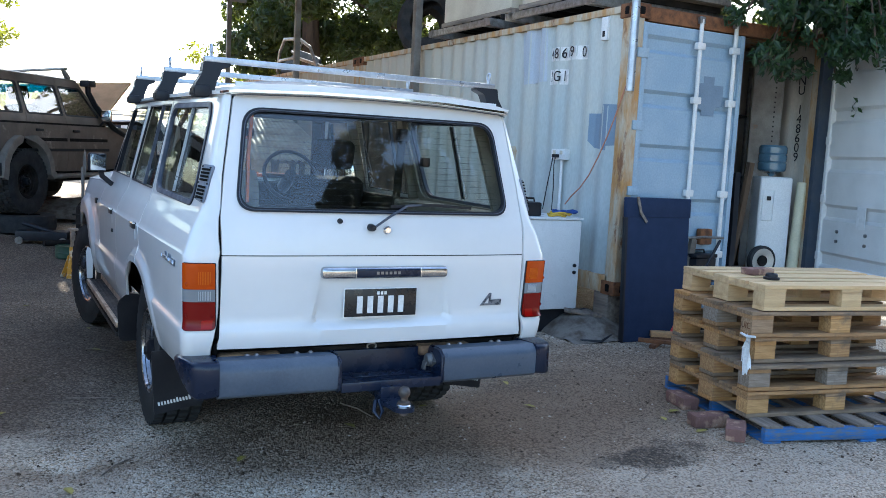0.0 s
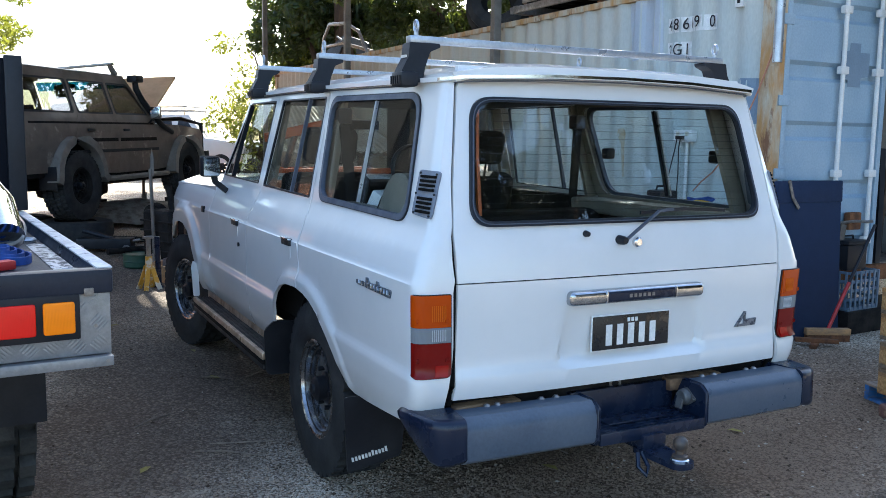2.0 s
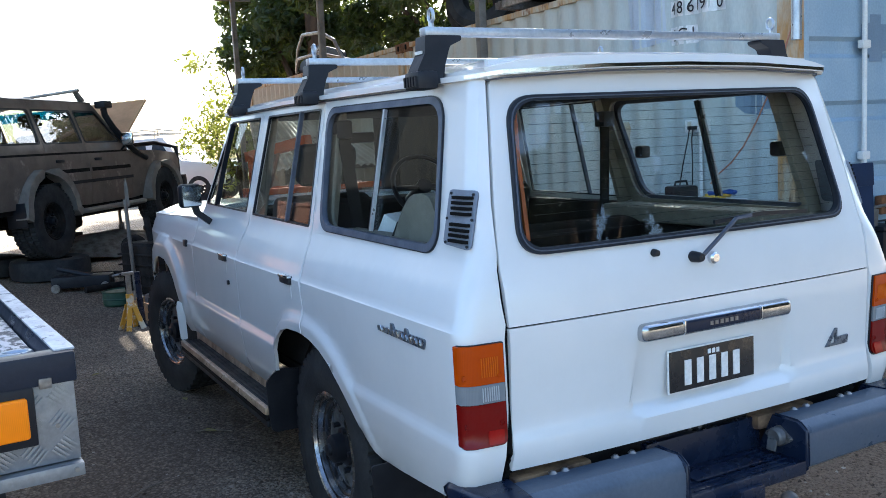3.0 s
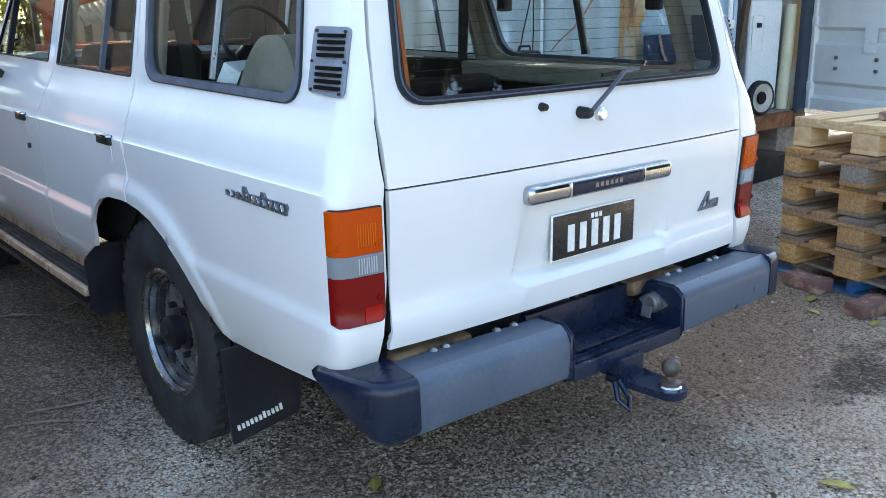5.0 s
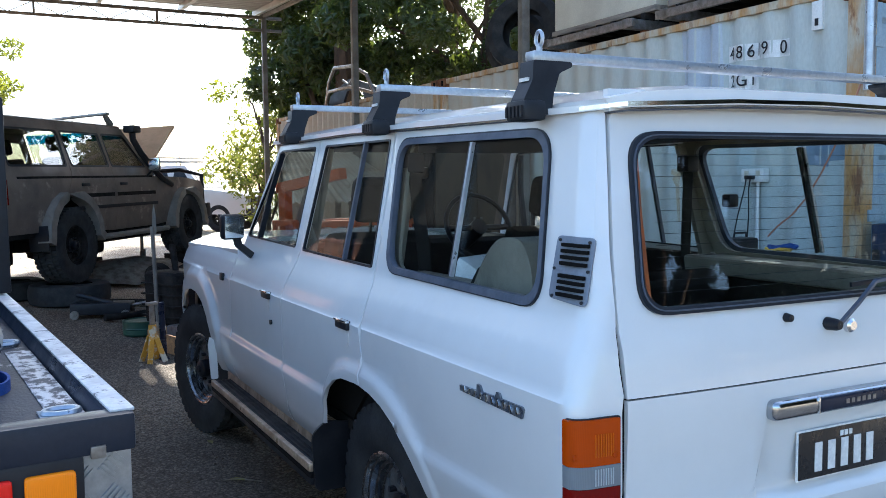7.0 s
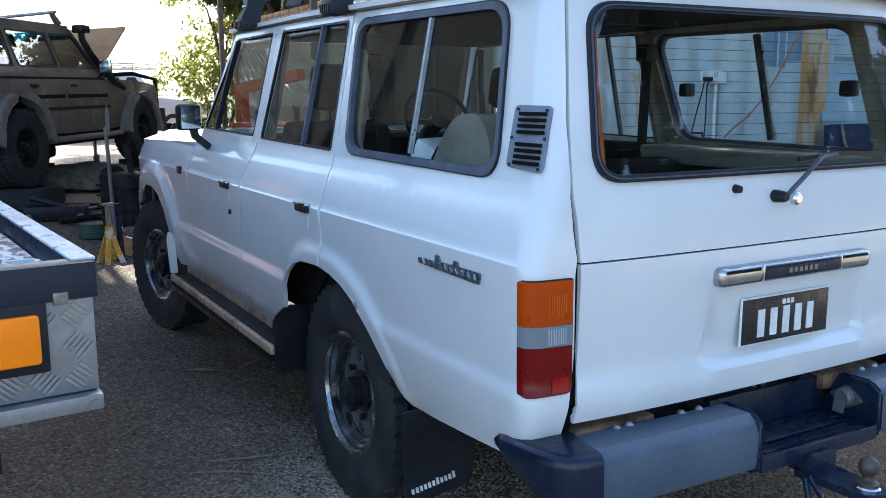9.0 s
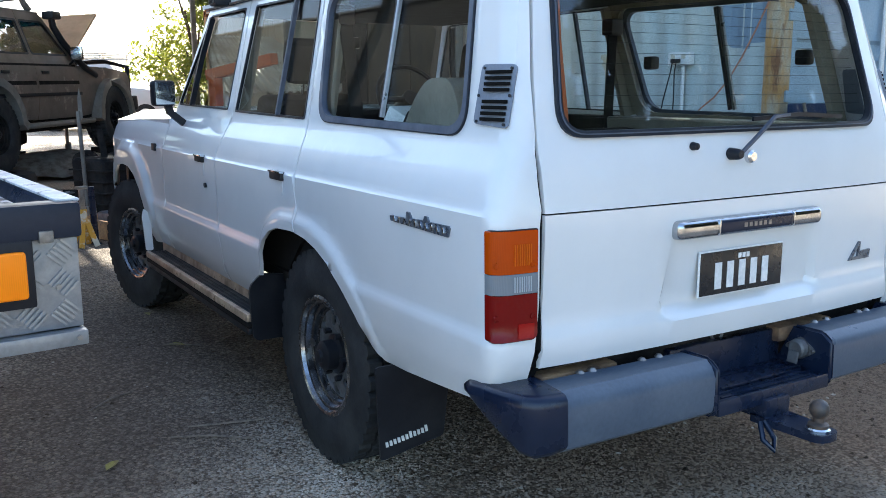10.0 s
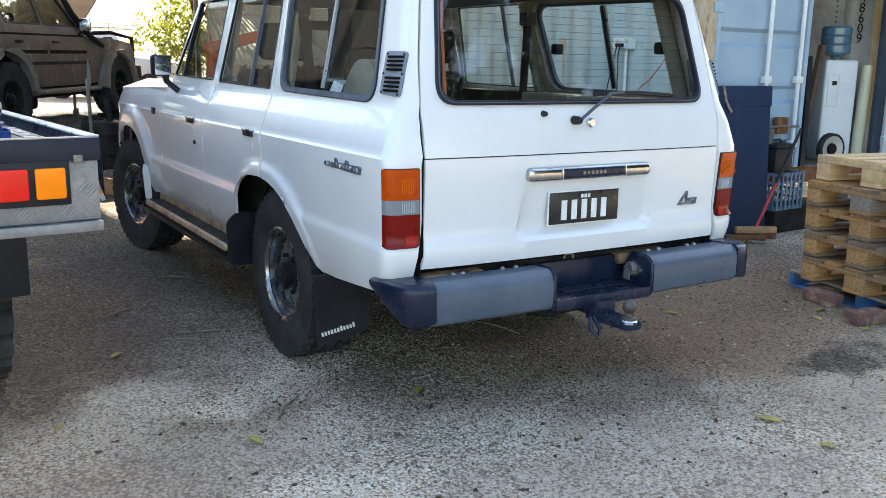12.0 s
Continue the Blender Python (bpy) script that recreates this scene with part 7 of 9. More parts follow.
    for x0, y0, x1, y1, h, mt, lab in ((3.72, 2.2, 3.95, 2.27, 0.85, POSTS, "dark steel bar leaning by the container door"), (4.63, 2.5, 4.72, 2.42, 1.55, BARK, "rusty brown timber post leaning in the doorway"), (4.50, 2.36, 4.55, 2.42, 1.45, BLACK, "black steel channel standing in the doorway")):
        k = thing("leaning_bar", lab, "bar")
        z0 = 0.0 if x0 < 4 else ZB + 0.14
        part("bar", tube(bmesh.new(), [(x0, y0, z0), ((x0 + x1) / 2 + 0.01, (y0 + y1) / 2, (z0 + h) / 2), (x1, y1, h)], 0, flat=(0.03, 0.02)), mt, k)
    # in the doorway: water cooler, vinyl roll, trolley wheel, tin
    zf = ZB + 0.14
    w = thing("water_cooler", "white water cooler with a blue bottle on top", "water cooler", pose(5.30, 2.70, zf, 0, 0, -25))
    part("cabinet", new_box(-0.16, 0.16, -0.16, 0.16, 0.0, 0.93, 0.03, seg=3), APPLIANCE, w)
    part("tap_recess", new_box(-0.13, -0.02, -0.168, -0.15, 0.50, 0.80, 0.015), APPLIANCE, w)
    part("tap", new_box(-0.09, -0.06, -0.2, -0.16, 0.70, 0.74, 0.006), BLACK, w)
    part("bottle", lathe(bmesh.new(), [(0.03, 0.93), (0.05, 0.96), (0.125, 0.985), (0.135, 1.0), (0.135, 1.06), (0.128, 1.07), (0.135, 1.08), (0.135, 1.14), (0.128, 1.15), (0.135, 1.16), (0.135, 1.215), (0.12, 1.235), (0.0, 1.238)], seg=28, close=False), BOTTLE, w, "translucent blue water bottle")
    r = thing("vinyl_roll", "tall cream vinyl roll standing in the doorway", "roll", pose(5.44, 2.47, zf - 0.02, 0, 3, 0))
    part("roll", lathe(bmesh.new(), [(0.0, 0.0), (0.05, 0.0), (0.052, 0.01), (0.052, 0.90), (0.045, 0.91), (0.0, 0.91)], seg=24, close=False), CREAM_ROLL, r)
    t = thing("hand_trolley", "hand trolley with a black rubber wheel", "trolley", pose(4.90, 2.36, zf + 0.14, 90, 0, -10))
    part("tyre", lathe(bmesh.new(), [(0.118, -0.03), (0.128, -0.04), (0.142, -0.025), (0.142, 0.025), (0.128, 0.04), (0.118, 0.03)], seg=32, close=False), TYRE, t)
    part("hub", lathe(bmesh.new(), [(0.0, 0.02), (0.03, 0.025), (0.05, 0.01), (0.1, 0.028), (0.12, 0.03), (0.12, -0.03), (0.1, -0.028), (0.05, -0.01), (0.03, -0.025), (0.0, -0.02)], seg=28, close=False), ZINC, t)
    part("hub_centre", lathe(bmesh.new(), [(0.0, 0.032), (0.045, 0.03), (0.052, 0.012), (0.052, -0.022)], seg=20, close=False), UNDER, t)
    part("hub_centre", lathe(bmesh.new(), [(0.0, -0.032), (0.045, -0.03), (0.052, -0.012), (0.052, 0.022)], seg=20, close=False), UNDER, t)
    t = thing("paint_tin", "blue and white tin on a shelf in the container", "tin", pose(4.78, 3.2, 1.42))
    part("tin", lathe(bmesh.new(), [(0.0, 0.0), (0.07, 0.0), (0.07, 0.18), (0.0, 0.18)], seg=20, close=False), STRAP, t)
    part("tin_lid", lathe(bmesh.new(), [(0.0, 0.18), (0.074, 0.18), (0.074, 0.2), (0.0, 0.2)], seg=20, close=False), WHITE, t)
    s = thing("shelf_rack", "dark steel shelf rack inside the container", "shelf", pose(4.5, 3.0, zf))
    for z in (0.3, 0.9, 1.5):
        part("shelf", new_box(0, 0.75, 0, 0.5, z, z + 0.025, 0.003), UNDER, s)
    for x in (0, 0.72):
        for y in (0, 0.47):
            part("upright", new_box(x, x + 0.03, y, y + 0.03, 0, 2.0, 0.002), STEEL, s)
    # dark boxes added so the doorway's inside stays black
    for k, (x, y, z, w, d, h) in enumerate(((4.46, 2.98, 0.33, 0.5, 0.42, 0.5), (4.47, 2.99, 0.93, 0.55, 0.42, 0.46), (4.48, 3.0, 1.53, 0.5, 0.42, 0.42), (4.45, 2.62, 0.0, 0.34, 0.3, 0.3))):
        bx = thing("dark_filler_box", "dark box added to deepen the dark inside the container", "box", pose(x, y, zf + z - 0.004), "boxes in the container")
        part("tub", new_box(0.02, w - 0.02, 0.02, d - 0.02, 0, h - 0.04, 0.02), UNDER, bx)
        part("lid", new_box(0, w, 0, d, h - 0.04, h, 0.012), BLACK, bx)
    pl = thing("perforated_plate", "grey perforated steel plate inside the doorway", "plate", pose(5.05, 2.95, zf, 0, 0, -50))
    part("plate", new_box(0.12, 0.4, 0, 0.006, 0, 2.0, 0), POSTS, pl)
    bm = bmesh.new()
    for k in range(40):
        rod(bm, (0.33, -0.003, 0.1 + k * 0.047), (0.33, 0.001, 0.1 + k * 0.047), 0.008, seg=6)
    tagged(part("holes", bm, GAP, pl), kind="stuff")
    # hose and soil heap under the container edge
    h = thing("soil_mound", "low heap of soil and gravel against the container", "soil", pose(3.05, 2.6, 0))
    bm = bmesh.new()
    rows = []
    for j in range(13):
        rows.append([])
        for i in range(13):
            x, y = (i - 6) * 0.065, (j - 6) * 0.08
            z = 0.19 * max(0, 1 - (x / 0.39) ** 2) * max(0, 1 - (y / 0.48) ** 2) + 0.03 * noise.noise(Vector((x, y, 0)) * 9)
            rows[-1].append(bm.verts.new((x, y, max(z, -0.01))))
    for a, b2 in zip(rows, rows[1:]):
        for i in range(12):
            bm.faces.new((a[i], a[i + 1], b2[i + 1], b2[i]))
    part("soil", bm, EARTH, h)
    h = thing("black_hose", "black rubber hose curled on the soil", "hose")
    part("hose", tube(bmesh.new(), [(2.75, 2.2, 0.015), (2.9, 2.12, 0.015), (3.15, 2.25, 0.05), (3.22, 2.45, 0.12), (3.08, 2.62, 0.19), (2.86, 2.6, 0.14)], 0.013, seg=8), BLACK, h)
    h = thing("timber_offcut", "pale flat timber offcut on the soil", "timber", pose(2.98, 2.5, 0.175, 8, 6, -30))
    part("offcut", new_box(-0.16, 0.16, -0.04, 0.04, 0, 0.02, 0.003), GREY_WOOD, h)
    for n, (x, y, a, l) in enumerate(((3.35, 1.95, 35, 0.35), (3.30, 1.9, -40, 0.3))):
        h = thing("rusty_bar", "short rusty steel bar on the gravel by the panel", "bar", pose(x, y, 0.0, 0, 0, a), "rusty bars")
        part("bar", new_box(-l / 2, l / 2, -0.025, 0.025, 0.0 + n * 0.03, 0.03 + n * 0.03, 0.003), RUST, h)


# ---- the tray truck beside the wagon ----
def tray_truck():
    m = Matrix.Translation((-1.757, 0.0, 0)) @ Matrix.Rotation(radians(4.8), 4, "Z")
    u = thing("tray_truck", "flatbed truck with a scuffed black steel tray and a black canopy", "truck", m)
    # local: x negative across the tray, y forward
    W, L = 1.95, 3.6
    part("rear_rail", new_box(-W, 0.0, 0.0, 0.055, 1.045, 1.11, 0.008), TRAY, u)
    part("side_rail", new_box(-0.038, 0.0, 0.057, L, 1.045, 1.108, 0.006), TRAY, u)
    part("side_rail_edge", new_box(-0.038, 0.003, 0.02, L, 1.1085, 1.114, 0.002), TRAY_EDGE, u, "chipped pale top edge")
    bm = bmesh.new()
    ends = [[bm.verts.new((x, y, z)) for x, z in ((-0.0385, 1.1), (-0.049, 1.076), (-0.049, 1.05), (-0.0385, 1.05))] for y in (0.057, L)]
    for a in range(4):
        bm.faces.new((ends[0][a], ends[0][(a + 1) % 4], ends[1][(a + 1) % 4], ends[1][a]))
    bm.faces.new(ends[0][::-1])
    bm.faces.new(ends[1])
    bmesh.ops.recalc_face_normals(bm, faces=bm.faces)
    part("inner_chamfer", bm, TRAY, u)
    part("side_rail", new_box(-W, -W + 0.055, 0.057, L, 1.045, 1.108, 0.006), TRAY, u)
    for k in range(6):
        part("deck_plank", new_box(-W + 0.057 + k * 0.308, -W + 0.36 + k * 0.308, 0.057, L, 1.05, 1.074 + 0.002 * (k % 2), 0.004), TRAY_DECK, u)
    rp = part("rear_panel", new_box(-W, -0.005, 0.02, 0.045, 0.875, 1.044, 0.004), CHEQUER, u, "aluminium chequer plate tail panel")
    bm = bmesh.new()
    for i in range(33):
        for j in range(3):
            s = 1 if (i + j) % 2 else -1
            cx, cz = -0.035 - i * 0.058, 0.905 + j * 0.056
            for q in range(5):
                o = (q - 2) * 0.0085
                a = Vector((cx - 0.0125 + o * s * 0.72, 0.0185, cz - 0.0125 * s - o * 0.72))
                e = Vector((cx + 0.0125 + o * s * 0.72, 0.0185, cz + 0.0125 * s - o * 0.72))
                if min(a.z, e.z) > 0.877 and max(a.z, e.z) < 1.043 and max(a.x, e.x) < -0.008:
                    tube(bm, [a, (a + e) / 2 + Vector((0, -0.0016, 0)), e], 0, flat=(0.0018, 0.0022))
    tagged(part("chequer_relief", bm, CHEQUER, rp), kind="stuff")
    part("tail_angle", new_box(-W, -0.004, -0.004, 0.06, 0.845, 0.873, 0.003), CHEQUER, u)
    part("side_skirt", new_box(-0.022, -0.004, 0.047, 0.4, 0.87, 1.044, 0.003), TRAY, u)
    for x, z in ((-0.045, 0.955), (-0.02, 0.86), (-0.6, 0.86)):
        part("rivet", rod(bmesh.new(), (x, 0.021 if z > 0.9 else -0.003, z), (x, 0.014 if z > 0.9 else -0.008, z), 0.005, seg=8), STEEL, u)
    part("corner_weld", box(bmesh.new(), -0.075, -0.05, -0.004, 0.004, 1.04, 1.062, 0.003), STEEL, u)
    lb = part("lamp_box", new_box(-0.47, -0.085, 0.0, 0.02, 0.925, 1.048, 0.006), BLACK, u)
    part("indicator", new_box(-0.178, -0.10, -0.016, 0.001, 0.945, 1.03, 0.008, seg=3), TRUCK_ORANGE, lb, "orange square indicator lens")
    part("brake_lens", new_box(-0.285, -0.195, -0.016, 0.001, 0.945, 1.03, 0.008, seg=3), TRUCK_RED, lb, "red square brake lens")
    part("reversing_lens", new_box(-0.39, -0.30, -0.016, 0.001, 0.945, 1.03, 0.008, seg=3), CLEAR, lb, "clear square reversing lens")
    part("tie_ring_plate", new_box(-0.128, -0.052, 0.15, 0.225, 1.0765, 1.081, 0.002), RAIL, u)
    part("worn_strip", new_box(-0.112, -0.053, 0.25, 0.92, 1.0765, 1.079, 0.001), WORN, u, "bare worn metal strip on the deck")
    part("tie_ring", tube(bmesh.new(), [(-0.09 + 0.03 * math.cos(a * 0.393), 0.188 + 0.024 * math.sin(a * 0.393), 1.083) for a in range(16)], 0.007, seg=6, closed=True), RAIL, u)
    part("tie_ring", tube(bmesh.new(), [(-0.11 + 0.04 * math.cos(a * 0.393), 1.02 + 0.03 * math.sin(a * 0.393), 1.085) for a in range(16)], 0.007, seg=6, closed=True), RAIL, u)
    cp = part("canopy", new_box(-W + 0.05, 0.0, 1.95, 3.6, 1.12, 1.80, 0.012), CANOPY, u, "matt black box canopy")
    part("canopy_edge", new_box(-0.06, 0.014, 1.92, 1.95, 1.12, 1.81, 0.006), BLACK, cp)
    part("canopy_leg", new_box(-0.3, -0.06, 2.0, 3.5, 1.0765, 1.12), BLACK, cp)
    part("sub_frame", new_box(-1.35, -0.55, 0.1, 5.6, 0.62, 0.86, 0.02), UNDER, u)
    part("cross_bearer", new_box(-W + 0.05, -0.05, 0.4, 0.46, 0.88, 1.038), UNDER, u)
    part("cab", new_box(-W + 0.1, -0.1, 3.75, 5.4, 0.6, 1.9, 0.12, seg=3), CANOPY, u)
    for x, sg in ((-0.235, 1), (-W + 0.235, -1)):
        part("mudflap", new_box(x - 0.15, x + 0.125, 0.545, 0.557, 0.545, 0.87, 0.003), BLACK, u, "black rubber mudflap")
        wheel(u, x, 1.42, 0.44, sg, radius=0.44, width=0.30, rim_r=0.2, rim_mat=UNDER, rubber=DUSTY_TYRE, groove_depth=0.042)
        wheel(u, x, 4.6, 0.44, sg, radius=0.44, width=0.30, rim_r=0.2, rim_mat=UNDER)
    s = thing("ratchet_strap", "blue webbing strap and red handle lying on the truck tray", "strap", m @ Matrix.Translation((-0.20, 0.49, 1.077)))
    for k in range(4):
        part("webbing", tube(bmesh.new(), [((0.055 - 0.008 * k) * math.cos(a * 0.35) - 0.012 * k, (0.085 - 0.014 * k) * math.sin(a * 0.35), 0.0125 + 0.009 * k + 0.002 * math.sin(0.7 * a)) for a in range(18)], 0, closed=True, flat=(0.003, 0.012)), STRAP, s)
    part("ratchet", box(bmesh.new(), -0.055, 0.045, -0.02, 0.02, 0.0, 0.028, 0.008, m=Matrix.Translation((-0.05, -0.17, 0)) @ Matrix.Rotation(radians(25), 4, "Z")), RED_PLASTIC, s, "red ratchet handle")
    e = thing("exhaust_pipe", "shiny bent exhaust pipe lying on the truck tray", "pipe", m @ Matrix.Translation((-0.37, 0.69, 1.142)))
    part("bend", tube(bmesh.new(), [(0.16, -0.12, 0.0), (0.15, 0.0, 0.09), (0.10, 0.10, 0.17), (0.0, 0.18, 0.2), (-0.2, 0.22, 0.19), (-0.5, 0.24, 0.12)], 0.062, seg=20), CHROME, e)
    part("clamp", lathe(bmesh.new(), [(0.06, -0.02), (0.068, -0.015), (0.068, 0.015), (0.06, 0.02)], Matrix.Translation((0.16, -0.09, 0.02)) @ Matrix.Rotation(radians(52), 4, "X"), 20, close=False), STEEL, e)


# ---- the tan four-wheel drive on tyres ----
T_HALF = [(0.45, 0.82), (0.6, 0.86), (0.8, 0.885), (1.05, 0.885), (1.15, 0.87), (1.2, 0.85), (1.76, 0.70), (1.85, 0.66)]


def tan_wagon():
    rot = Matrix.Rotation(radians(-35.6), 4, "Z") @ Matrix.Rotation(radians(0.7), 4, "X") @ Matrix.Rotation(radians(-2.5), 4, "Y")
    hub = Vector((-1.115, 9.314, 0.905))
    RY = -0.15
    m = Matrix.Translation(hub - rot @ Vector((0.80, 0, 0.44))) @ rot
    car = thing("off_road_wagon", "dusty tan four-wheel-drive wagon with bonnet open, standing on old tyres", "car", m)

    def arch(yc, r):
        return [(yc + r * math.cos(a), 0.47 + r * 0.95 * math.sin(a)) for a in [math.pi - k * math.pi / 10 for k in range(11)]]

    wins = [rounded([(-1.06, 1.275), (-0.06, 1.275), (-0.05, 1.66), (-0.98, 1.66)], 0.05), rounded([(0.06, 1.275), (0.86, 1.275), (0.84, 1.66), (0.03, 1.66)], 0.04), rounded([(0.95, 1.275), (1.79, 1.275), (1.45, 1.66), (0.93, 1.66)], 0.04)]
    for sgn in (1, -1):
        def skin(y, z, s=sgn):
            hw = interp(T_HALF, z) - 0.06 * smooth_step((y - 2.9) / 0.8) - 0.03 * smooth_step((-0.6 - y) / 0.5)
            return Vector((s * hw, y, z))
        inn = (-sgn, 0, 0)
        quarter = [(-1.27, 0.55), (-0.50 + RY, 0.55)] + arch(RY, 0.47)[:6] + [(RY, 0.95), (0.0, 1.2), (0.0, 1.78), (-1.12, 1.78), (-1.24, 1.25), (-1.28, 0.9)]
        rear = [(0.006, 1.2), (RY + 0.006, 0.95)] + arch(RY, 0.47)[6:] + [(0.50, 0.50), (0.895, 0.48), (0.90, 1.2), (0.885, 1.78), (0.006, 1.78)]
        front = [(0.905, 0.48), (1.95, 0.48), (1.98, 1.12), (1.93, 1.20), (1.47, 1.765), (0.892, 1.78), (0.907, 1.2)]
        wing = [(1.956, 0.48), (2.36, 0.50)] + arch(2.85, 0.47) + [(3.35, 0.55), (3.62, 0.6), (3.66, 0.95), (3.58, 1.06), (2.8, 1.12), (1.985, 1.14)]
        for nm, outl, hole in (("quarter_panel", quarter, wins[0]), ("rear_door", rear, wins[1]), ("front_door", front, wins[2]), ("front_wing", wing, None)):
            d = part(nm, panel(outl, [hole] if hole else [], skin, inn, 0.03, 0.12), TAN, car)
            if hole:
                part("pane", panel(hole, [], lambda y, z, s=sgn: skin(y, z, s) - Vector((s * 0.012, 0, 0)), inn, 0.005, 0.3), GLASS_DUST, d)
                part("window_trim", band(shrink(hole, -0.02), shrink(hole, 0.004), lambda y, z, s=sgn: skin(y, z, s) + Vector((s * 0.004, 0, 0)), inn, 0.012, 0.1), BLACK, d)
            if "door" in nm:
                y = 0.14 if nm == "rear_door" else 1.02
                part("handle", new_box(sgn * 0.88, sgn * 0.90, y, y + 0.16, 1.03, 1.065, 0.006), BLACK, d)
            part("side_moulding", panel([(max(min(p[0] for p in outl), -1.0), 0.76), (min(max(p[0] for p in outl), 3.5), 0.76), (min(max(p[0] for p in outl), 3.5), 0.80), (max(min(p[0] for p in outl), -1.0), 0.80)], [], lambda y, z, s=sgn: skin(y, z, s) + Vector((s * 0.012, 0, 0)), inn, 0.02, 0.2), BLACK, d) if "door" in nm else None
            lo, hi = max(min(p[0] for p in outl), -1.2), min(max(p[0] for p in outl), 3.5)
            if "door" in nm:
                part("rub_strip", panel([(lo + 0.04, 0.90), (hi - 0.04, 0.90), (hi - 0.04, 0.945), (lo + 0.04, 0.945)], [], lambda y, z, s=sgn: skin(y, z, s) + Vector((s * 0.006, 0, 0)), inn, 0.014, 0.2), UNDER, d)
            part("waist_stripe", panel([(max(min(p[0] for p in outl), -1.0), 1.125), (min(max(p[0] for p in outl), 1.9), 1.125), (min(max(p[0] for p in outl), 1.9), 1.15), (max(min(p[0] for p in outl), -1.0), 1.15)], [], lambda y, z, s=sgn: skin(y, z, s) + Vector((s * 0.004, 0, 0)), inn, 0.012, 0.2), UNDER, d) if hole else None
        for yc in (RY, 2.85):
            pts = [Vector((sgn * (0.905), y, z)) for y, z in [(yc - 0.52, 0.42)] + arch(yc, 0.5) + [(yc + 0.56, 0.42)]]
            part("wheel_flare", tube(bmesh.new(), pts, 0, flat=(0.075, 0.05)), TAN_LOW, car)
            bm = bmesh.new()
            strip = [(bm.verts.new((sgn * 0.84, y, z)), bm.verts.new((sgn * 0.45, y, z))) for y, z in arch(yc, 0.49)]
            for (a, b), (c, e) in zip(strip, strip[1:]):
                bm.faces.new((a, b, e, c))
            bm.faces.new([b for _, b in strip])
            part("wheel_housing", bm, UNDER, car)
            wheel(car, sgn * 0.80, yc, 0.37 if yc < 1 else 0.44, sgn, radius=0.43, width=0.30, rim_r=0.21, rim_mat=UNDER)
        part("mudflap", new_box(sgn * 0.72, sgn * 0.95, RY - 0.56, RY - 0.545, 0.35, 0.62, 0.004), BLACK, car)
        part("side_step", tube(bmesh.new(), [(sgn * 0.80, 0.55, 0.42), (sgn * 0.90, 0.65, 0.42), (sgn * 0.90, 2.2, 0.42), (sgn * 0.80, 2.32, 0.42)], 0.035), TAN_LOW, car)
        part("tail_lamp", new_box(sgn * 0.80, sgn * 0.875, -1.295, -1.2, 0.86, 1.12, 0.01), RED, car)
        mi = part("mirror", box(bmesh.new(), sgn * 0.93, sgn * 1.09, 1.70, 1.75, 1.20, 1.37, 0.02), CHROME, car)
        part("mirror_arm", tube(bmesh.new(), [(sgn * 0.86, 1.78, 1.14), (sgn * 0.95, 1.74, 1.2)], 0.016), BLACK, mi)
        part("roof_bar_leg", tube(bmesh.new(), [(sgn * 0.68, 1.28, 1.80), (sgn * 0.66, 1.24, 1.87), (sgn * 0.64, 1.22, 1.93)], 0, flat=(0.05, 0.018)), STEEL, car)
    part("roof_bar", box(bmesh.new(), -0.70, 0.70, -0.04, 0.04, -0.015, 0.018, 0.008, m=Matrix.Translation((0, 1.2, 1.915)) @ Matrix.Rotation(radians(-2.2), 4, "Y")), STEEL, car)

    def top(x, y):
        return Vector((x, y, 1.79 + 0.07 * (1 - abs(x / 0.70) ** 3)))
    part("roof", panel([(-0.69, -1.12), (0.69, -1.12), (0.69, 1.47), (-0.69, 1.47)], [], top, (0, 0, -1), 0.03, 0.15), TAN, car)
    part("windscreen", panel(rounded([(-0.78, 1.16), (0.78, 1.16), (0.66, 1.77), (-0.66, 1.77)], 0.05), [], lambda x, z: Vector((x, 1.95 - (z - 1.16) * 0.78 + 0.06 * (1 - (x / 0.8) ** 2), z)), (0, -1, 0), 0.006, 0.2), GLASS_DUST, car)
    part("sun_strip", panel([(-0.68, 1.64), (0.68, 1.64), (0.655, 1.75), (-0.655, 1.75)], [], lambda x, z: Vector((x, 1.94 - (z - 1.16) * 0.78 + 0.06 * (1 - (x / 0.8) ** 2), z)), (0, -1, 0), 0.003, 0.2), TEAL_STRIP, car)
    part("tailgate", panel([(-0.82, 0.55), (0.82, 0.55), (0.84, 1.15), (0.68, 1.78), (-0.68, 1.78), (-0.84, 1.15)], [rounded([(-0.72, 1.22), (0.72, 1.22), (0.6, 1.68), (-0.6, 1.68)], 0.06)], lambda x, z: Vector((x, -1.28 + max(0, z - 1.15) * 0.25, z)), (0, 1, 0), 0.03, 0.15), TAN, car)
    part("scuttle", new_box(-0.82, 0.82, 1.9, 2.15, 1.0, 1.15, 0.03), TAN, car)
    part("engine", new_box(-0.4, 0.4, 2.3, 3.3, 0.55, 1.02, 0.05), UNDER, car)
    part("inner_guard", new_box(0.5, 0.8, 2.2, 3.5, 0.95, 1.06, 0.03), TAN, car)
    part("grille", new_box(-0.8, 0.8, 3.55, 3.64, 0.6, 1.04, 0.02), BLACK, car)
    part("bull_bar", tube(bmesh.new(), [(0.75, 3.75, 0.5), (0.75, 3.8, 1.15), (0.4, 3.82, 1.25), (-0.4, 3.82, 1.25), (-0.75, 3.8, 1.15), (-0.75, 3.75, 0.5)], 0.035), BLACK, car)
